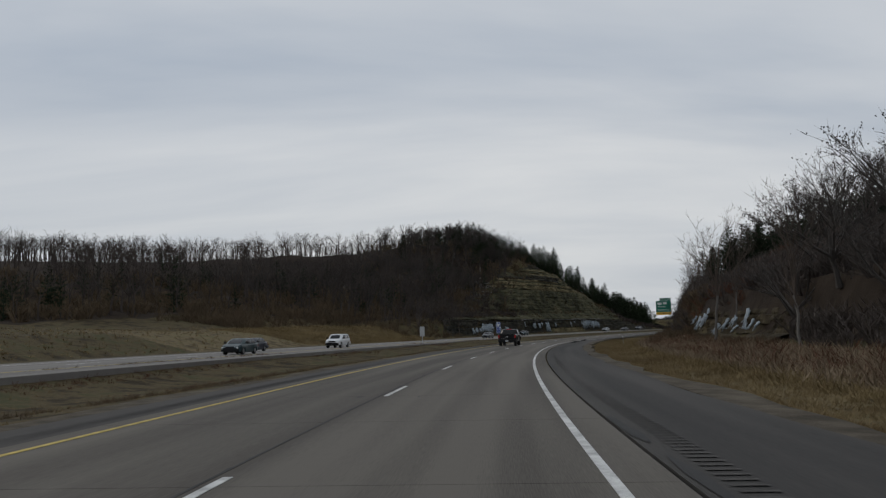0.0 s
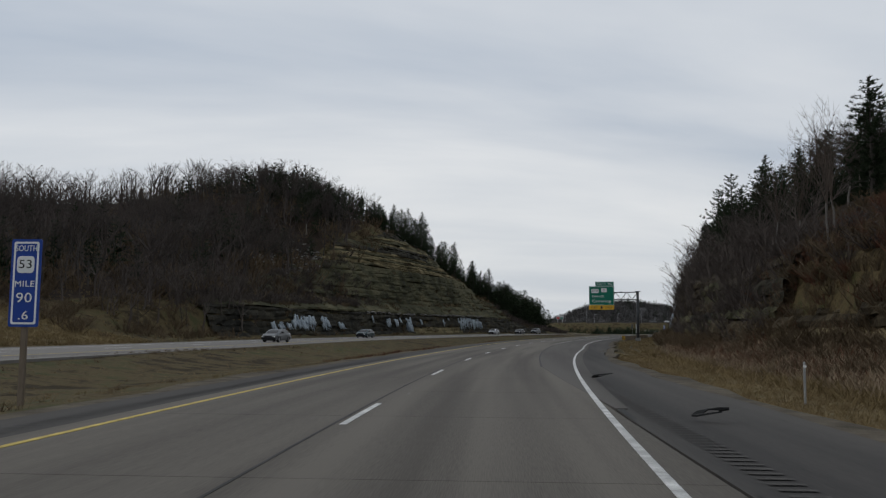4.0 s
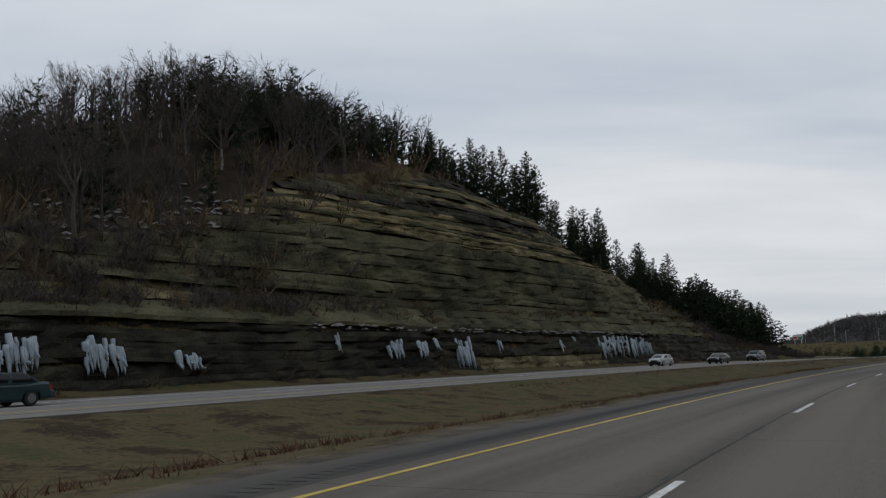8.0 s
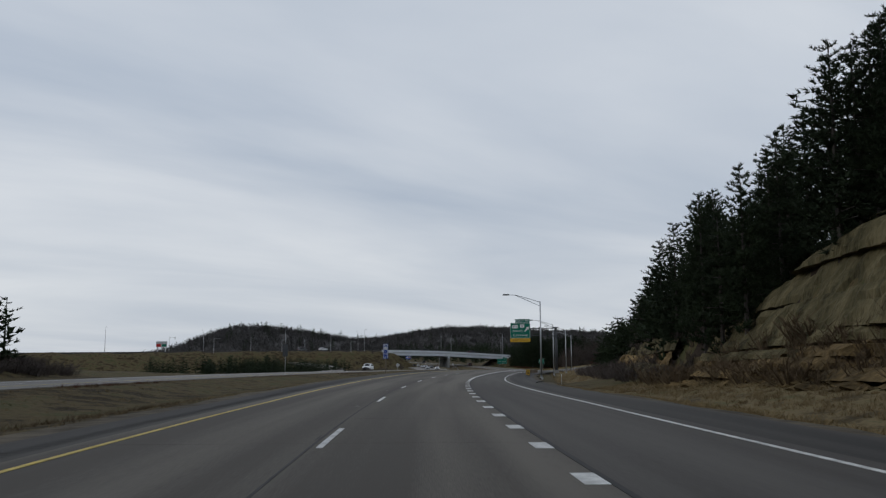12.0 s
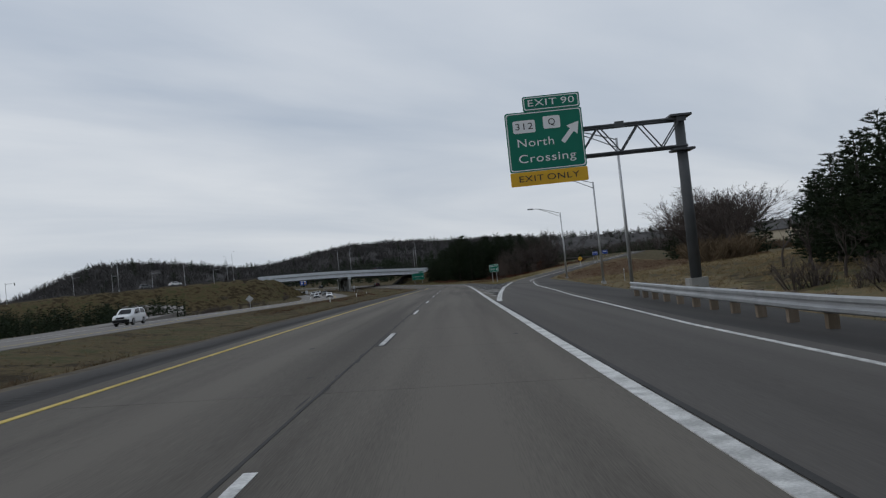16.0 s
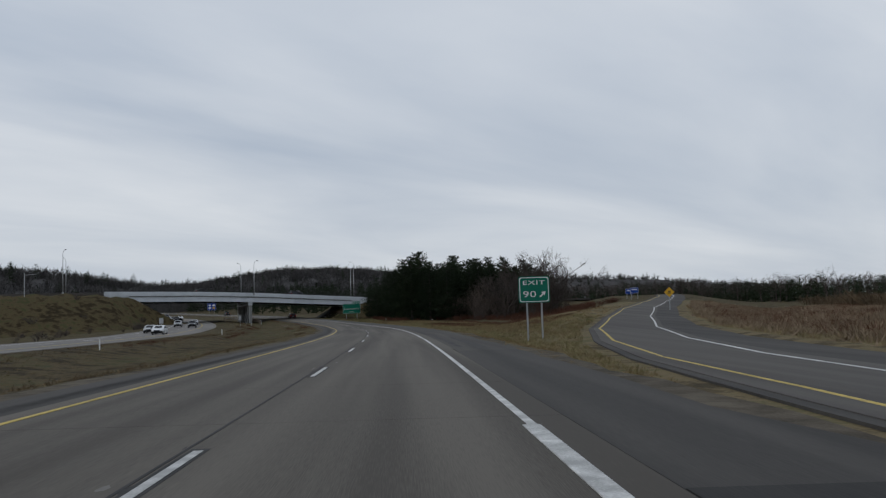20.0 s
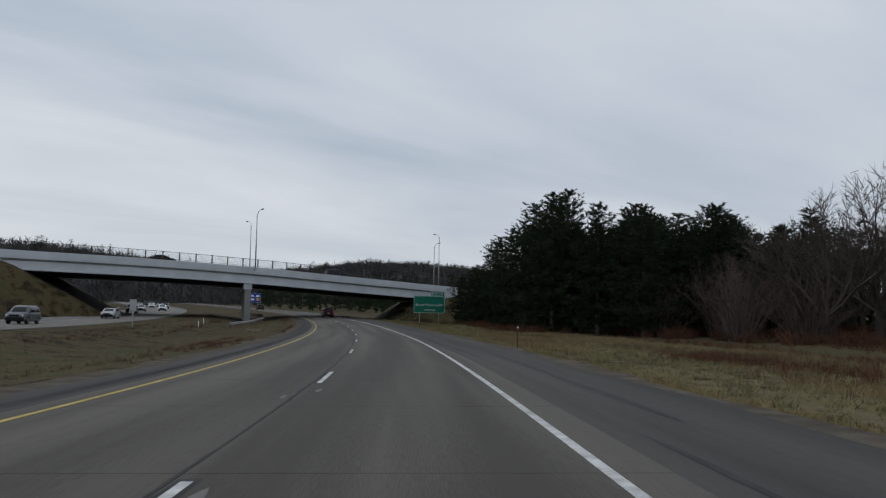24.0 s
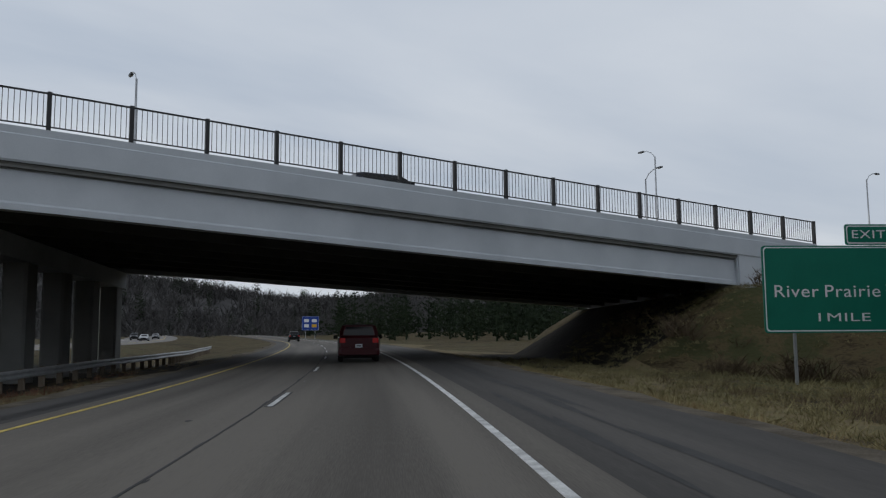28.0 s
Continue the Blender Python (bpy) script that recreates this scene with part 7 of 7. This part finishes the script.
# ---- vehicles ----
def paint(name, c, rough=.28):
    m = plain(name, c, rough, 0.0, .22)
    m.node_tree.nodes["Principled BSDF"].inputs["Coat Weight"].default_value = .08
    return m


M["glass"] = plain("tinted_glass", (.008, .009, .011), .1, 0, .28)
M["tyre"] = mat("tyre_rubber", (.012, .012, .012), (.03, .03, .03), 4, .9, .2, 40)
M["rim"] = plain("grey_rim", (.30, .30, .31), .35, .8)
M["brim"] = plain("black_rim", (.02, .02, .02), .4, .3)
M["red"] = plain("red_lamp_lens", (.42, .012, .012), .25)
M["hl"] = plain("headlamp_lens", (.75, .76, .78), .15)
M["trim"] = plain("black_trim", (.010, .010, .011), .6, 0, .2)
M["chrome"] = plain("chrome", (.7, .7, .72), .2, 1.0)
M["plate"] = plain("plate_white", (.55, .57, .6), .5)


def ring(y, w, z0, z1, r=.12, tuck=.06):
    return [Vector((-w + tuck, y, z0)), Vector((-w, y, z0 + r)), Vector((-w, y, (z0 + z1) / 2)), Vector((-w + .02, y, z1 - r)), Vector((-w + r, y, z1)), Vector((w - r, y, z1)), Vector((w - .02, y, z1 - r)), Vector((w, y, (z0 + z1) / 2)), Vector((w, y, z0 + r)), Vector((w - tuck, y, z0))]


def wheel(root, x, y, r, w, rim):
    sx = 1 if x > 0 else -1
    t = Shape().tube([(x - sx * w, y, r), (x - sx * w * .8, y, r), (x - sx * w * .15, y, r), (x, y, r)], [r * .9, r, r, r * .9], 20).obj("wheel", M["tyre"], root, smooth=False)
    sh = Shape().tube([(x - sx * .03, y, r), (x + sx * .012, y, r)], [r * .64, r * .6], 16)
    for k in range(6):
        a = k * math.pi / 3
        sh.box(-.03, .08, -.01, .03, r * .56, .025, Matrix.Translation((x + sx * .012, y, r)) @ Matrix.Rotation(a, 4, "X") @ Matrix.Rotation(sx * math.pi / 2, 4, "Y"))
    sh.obj("rim", rim, t)


def vehicle(kind, m, color, label, L=4.6, Wd=1.8, belt=.98, roof=1.5, hood=.95, tail=.98, cab=(-1.9, 1.35, -1.5, .35), wr=.33, wb=2.7, sill=.28, rim=None, pickup=False, cat="car", lift=0.0, group="traffic"):
    """cab: rear and front of the cabin at the belt, then at the roof."""
    root = new(kind)
    root.matrix_basis = m
    tagged(root, label, cat, group)
    h, w = L / 2, Wd / 2
    z0 = sill + lift
    body = Shape()
    if pickup:
        secs = [ring(-h, w - .05, z0 + .22, belt), ring(-h + .12, w, z0 + .16, belt + .02), ring(-wb / 2 - .6, w, z0, belt + .02), ring(-wb / 2 - .5, w + .03, z0 + .42, belt + .02), ring(-wb / 2 + .5, w + .03, z0 + .42, belt + .02), ring(-wb / 2 + .6, w, z0, belt + .01), ring(wb / 2 - .6, w, z0, belt), ring(wb / 2 - .5, w + .03, z0 + .42, belt), ring(wb / 2 + .5, w + .03, z0 + .42, hood + .03), ring(wb / 2 + .58, w, z0, hood + .02), ring(h - .15, w - .04, z0 + .05, hood - .02), ring(h, w - .12, z0 + .1, hood - .16)]
    else:
        secs = [ring(-h, w - .14, z0 + .16, tail - .12), ring(-h + .12, w - .05, z0 + .06, tail), ring(-wb / 2 - .45, w, z0, tail + .01), ring(-wb / 2 - .36, w + .015, z0 + .3, tail + .01), ring(-wb / 2 + .36, w + .015, z0 + .3, belt), ring(-wb / 2 + .45, w, z0 - .04, belt), ring(wb / 2 - .45, w, z0 - .04, belt), ring(wb / 2 - .36, w + .015, z0 + .3, belt - .01), ring(wb / 2 + .36, w + .01, z0 + .3, hood), ring(wb / 2 + .45, w - .02, z0, hood - .03), ring(h - .14, w - .1, z0 + .02, hood - .14), ring(h, w - .24, z0 + .08, hood - .26)]
    body.sweep(secs)
    b = body.obj("body", color, root, smooth=True)
    b.data.set_sharp_from_angle(angle=radians(18))
    r0, f0, r1, f1 = cab
    wt = w - .2 if not pickup else w - .18
    cb = Shape()
    cab_rings = []
    for q, rr, ff, ww in ((0, r0, f0, w - .06), (.55, r0 + (r1 - r0) * .5, f0 + (f1 - f0) * .52, w - .1), (.93, r1, f1, wt), (1, r1 + .14, f1 - .14, wt - .14)):
        z = belt - .03 + (roof - belt) * q
        k = .16
        cab_rings.append([Vector((-ww + k, rr, z)), Vector((-ww, rr + k, z)), Vector((-ww, ff - k * 1.6, z)), Vector((-ww + k * 1.4, ff, z)), Vector((ww - k * 1.4, ff, z)), Vector((ww, ff - k * 1.6, z)), Vector((ww, rr + k, z)), Vector((ww - k, rr, z))])
    cb.sweep(cab_rings[::-1])
    cab_ = cb.obj("cabin", color, root, smooth=True)
    cab_.data.set_sharp_from_angle(angle=radians(18))
    lev = ((0, r0, f0, w - .06), (.55, r0 + (r1 - r0) * .5, f0 + (f1 - f0) * .52, w - .1), (.93, r1, f1, wt))

    def at_q(q):
        z = belt - .03 + (roof - belt) * q
        return [float(np.interp(q, [l[0] for l in lev], [l[i] for l in lev])) for i in (1, 2, 3)] + [z]

    def pane(name, fn):
        n = (.13, .34, .55, .7, .84)
        v, f = [], []
        for q in n:
            v += [fn(0, q), fn(1, q)]
        for i in range(len(n) - 1):
            f.append((2 * i, 2 * i + 1, 2 * i + 3, 2 * i + 2))
        Shape().add(v, f).obj(name, M["glass"], root, "dark tinted glass", True)

    def side_fn(x, p0, p1):
        def fn(k, q):
            rr, ff, ww, z = at_q(q)
            y0, y1 = rr + .16, ff - .26
            return Vector((x * (ww + .008), y0 + (y1 - y0) * (p0 + (p1 - p0) * k), z))
        return fn

    for x in (-1, 1):
        pane("door_window", side_fn(x, .05, .45))
        pane("door_window", side_fn(x, .52, .99))
    pane("rear_window", lambda k, q: Vector(((2 * k - 1) * (at_q(q)[2] - .2), at_q(q)[0] - .008, at_q(q)[3])))
    pane("windscreen", lambda k, q: Vector(((2 * k - 1) * (at_q(q)[2] - .26), at_q(q)[1] + .008, at_q(q)[3])))
    mid = (r1 + f1) / 2 + (.1 if not pickup else 0)
    for x in (-1, 1):
        mr = Shape().box(-.1, -.08, -.08, .1, .08, .1, Matrix.Translation((x * (w + .14), f0 - .55, belt + .1)), .04).obj("mirror", M["trim"], root)
        Shape().box(-.03, -.02, -.02, .06, .06, .03, Matrix.Translation((x * (w + .0), f0 - .5, belt + .04))).obj("bracket", M["trim"], mr)
        zl = tail - .34 if not pickup else belt - .52
        if pickup:
            Shape().box(x * (w - .1) - .08, -h - .03, .9, x * (w - .1) + .08, -h + .2, 1.24, None, .03).obj("tail_lamp", M["red"], root)
        else:
            Shape().box(x * (w - .22) - .14, -h - .015, zl, x * (w - .22) + .15, -h + .12, tail - .12, None, .03).obj("tail_lamp", M["red"], root)
        Shape().box(x * (w - .38) - .2, h - .22, hood - .36, x * (w - .38) + .2, h - .03, hood - .2, None, .03).obj("headlamp", M["hl"], root)
        for y in (-1, 1):
            wheel(root, x * (w - .02), y * wb / 2, wr, .24 if not pickup else .29, rim or M["rim"])
        for yd in (mid - .55, mid + .45):
            Shape().box(x * (w + .0) - .02, yd - .09, belt - .2, x * (w + .0) + .02, yd + .09, belt - .16).obj("door_handle", color, root)
    zb0, zb1 = (.44, .70) if pickup else (z0 + .07, z0 + .4)
    bump = Shape().sweep([ring(-h - .16, w - .16, zb0 + .03, zb1 - .03, .06), ring(-h - .1, w - .02, zb0, zb1, .06), ring(-h + .12, w + (.01 if pickup else -.02), zb0, zb1, .06)])
    bump.obj("rear_bumper", M["trim"] if pickup else color, root)
    Shape().sweep([ring(h - .1, w - .1, z0 + .02, z0 + .34, .06), ring(h + .06, w - .28, z0 + .06, z0 + .3, .06)]).obj("front_bumper", M["trim"], root)
    Shape().box(-.42, h - .06, hood - .38, .42, h + .02, hood - .2).obj("grille", M["trim"], root)
    pz = z0 + .42 if not pickup else .5
    py = -h - .025 if not pickup else -h - .19
    pl = Shape().box(-.16, py, pz, .16, py + .03, pz + .16).obj("licence_plate", M["plate"], root)
    Shape().box(-.11, py - .004, pz + .05, .11, py, pz + .1).obj("characters", M["trim"], pl)
    Shape().box(-w * .7, -wb / 2, z0 - .06, w * .7, wb / 2, z0 + .15).obj("underbody", M["trim"], root)
    return root


C = {k: paint(k + "_paint", c) for k, c in dict(black=(.005, .0055, .0065), maroon=(.042, .006, .009), silver=(.36, .37, .38), white=(.62, .63, .64), teal=(.02, .04, .045), grey=(.10, .105, .11), navy=(.012, .016, .028)).items()}
# passing pickup in the left lane
pk = vehicle("pickup_truck", at_road(100.5, 1.52), C["black"], "black crew-cab pickup truck with red tail lamps", 5.85, 2.03, 1.34, 1.92, 1.28, 1.34, (-.75, 1.6, -.55, .75), .42, 3.64, .5, M["brim"], True, "truck", .04)
Shape().box(-.93, -2.88, 1.355, .93, -.8, 1.40, None, .05).obj("bed_cover", M["trim"], pk, "black soft bed cover")
tg = Shape().box(-.8, -2.955, .74, .8, -2.9, 1.33, None, .02).obj("tailgate", C["black"], pk)
Shape().box(-.17, -2.968, 1.0, .17, -2.956, 1.07, None, .02).obj("emblem", M["chrome"], tg)
for k in range(8):
    Shape().box(-.68 + k * .075, -2.962, .82, -.625 + k * .075, -2.956, .845).obj("letter_bar", M["chrome"], tg)
Shape().box(-.28, -.62, 1.86, .28, -.55, 1.92, None, .02).obj("brake_lamp", M["red"], pk)
Shape().tube([(.42, -2.9, .42), (.42, -3.05, .42)], .05, 8).obj("hitch", M["trim"], pk)
# red minivan ahead, past the overpass shade
vehicle("minivan", at_road(868.6, -1.75), C["maroon"], "dark red minivan with lit tail lamps seen from behind", 5.05, 1.95, 1.08, 1.76, 1.05, 1.22, (-2.42, 1.75, -2.25, .85), .35, 3.0, .24, cat="minivan")
vehicle("suv", at_road(984, 1.7), C["black"], "tall black vehicle far ahead beyond the overpass", 5.2, 1.95, 1.12, 1.85, 1.1, 1.2, (-1.2, 1.6, -1.0, .7), .38, 3.1, .4, cat="truck")


KINDS = {
    "sedan": dict(L=4.75, Wd=1.83, belt=.95, roof=1.45, hood=.9, tail=1.0, cab=(-1.95, 1.4, -1.25, .35), wr=.33, wb=2.75, sill=.24),
    "hatchback": dict(L=4.4, Wd=1.8, belt=1.0, roof=1.5, hood=.95, tail=1.05, cab=(-2.0, 1.4, -1.6, .4), wr=.33, wb=2.65, sill=.25),
    "suv": dict(L=4.75, Wd=1.9, belt=1.1, roof=1.72, hood=1.08, tail=1.12, cab=(-2.25, 1.35, -1.95, .55), wr=.37, wb=2.8, sill=.34, cat="suv"),
}
NAMES = {"teal": "dark teal", "navy": "dark navy"}
for kind, s, lane, col, toward in (("sedan", 74, 0, "teal", 1), ("sedan", 86, 1, "navy", 1), ("suv", 104, 0, "white", 1), ("sedan", 205, 0, "grey", 1), ("sedan", 250, 1, "teal", 1), ("hatchback", 334, 1, "silver", 1), ("suv", 372, 1, "grey", 1), ("sedan", 345, 0, "black", 1), ("suv", 545, 1, "white", 1), ("sedan", 716, 0, "white", 1), ("sedan", 736, 1, "silver", 1), ("suv", 788, 0, "grey", 1), ("sedan", 826, 0, "silver", 1), ("suv", 800, 1, "silver", 1), ("sedan", 850, 1, "navy", 1), ("suv", 876, 1, "black", 1), ("sedan", 912, 0, "white", 1), ("sedan", 898, 1, "silver", 1), ("suv", 960, 0, "grey", 1), ("sedan", 985, 1, "white", 1), ("sedan", 1020, 0, "silver", 1), ("suv", 1040, 1, "black", 1), ("sedan", 1062, 0, "grey", 1)):
    u = (27.3 if lane == 0 else 31.0) + off2(s)
    vehicle(kind, at_road(s, u, -.02, 180), C[col], f"{NAMES.get(col, col)} {kind} facing oncoming on the opposing carriageway", **KINDS[kind])
# on the crossing road
for a, b, col, kind in ((-28, 6, "navy", "suv"), (-62, 7, "black", "sedan"), (-128, 5, "white", "suv"), (-140, 6, "grey", "suv")):
    q = Bp(a, b, btop(a) - .27)
    vehicle(kind, Matrix.Translation(q) @ pose(0, 0, 0, 0, 0, bt - 90), C[col], f"{NAMES.get(col, col)} {kind} crossing the overpass", **KINDS[kind])
# scraps of tyre tread on the shoulder, drift of wood in the median
r = random.Random(4)
for s, u, l in ((112.5, -5.6, 1.2), (120, -5.0, .6), (128, -5.6, .5), (109, -5.4, .4), (140, -5.2, .5), (404, -8.6, .7)):
    sh = Shape()
    pts = [Vector(W(s + l * (t - .5) + r.uniform(-.05, .05), u + .25 * math.sin(t * 5), .03 + .12 * abs(math.sin(t * 3.2 + s)))) for t in np.linspace(0, 1, 7)]
    sh.sweep([[p + Vector((-.09, 0, 0)), p + Vector((.09, 0, .03)), p + Vector((.09, 0, .05)), p + Vector((-.09, 0, .03))] for p in pts])
    tagged(sh.obj("tyre_scrap", M["tyre"]), "curled strip of black tyre tread lying on the shoulder", "debris", "tyre scraps")
sh = Shape()
for k in range(14):
    a = Vector(W(789 + r.uniform(-.3, 4.2), 9.2 + r.uniform(-.5, .5), float(land(791, 9.2)[0]) + .08 + .05 * (k % 4)))
    d = Vector((r.uniform(-.3, .3), r.uniform(.5, 1), r.uniform(-.05, .1))) * r.uniform(.8, 1.6)
    sh.tube([a, a + d], r.uniform(.04, .1), 5)
tagged(sh.obj("brush_pile", M["wood"]), "heap of brown wood lying on the median grass", "debris", kind="stuff")

# ---- carriageway slabs, one piece for each lane and bay ----
for side in (1, -1):
    for k in range(150):
        s = -70 + 6.0 * k
        u0 = 3.95 if side > 0 else lambda v: lane_u(v) - .018
        u1 = (lambda v: lane_u(v) + .018) if side > 0 else -3.66 if 146 < s < 500 else -4.24 if 500 <= s < 612 else -4.28
        strip("slab", s, s + 5.985, u0, u1, 0.0, M["concrete"], 3.0, 0.16, road)
strip("slabs_far", -380, -70.015, 3.95, -4.28, 0.0, M["concrete"], 4.0, 0.16, road)
strip("slabs_ahead", 830, SEND, 3.95, -4.28, 0.0, M["concrete"], 4.0, 0.16, road)
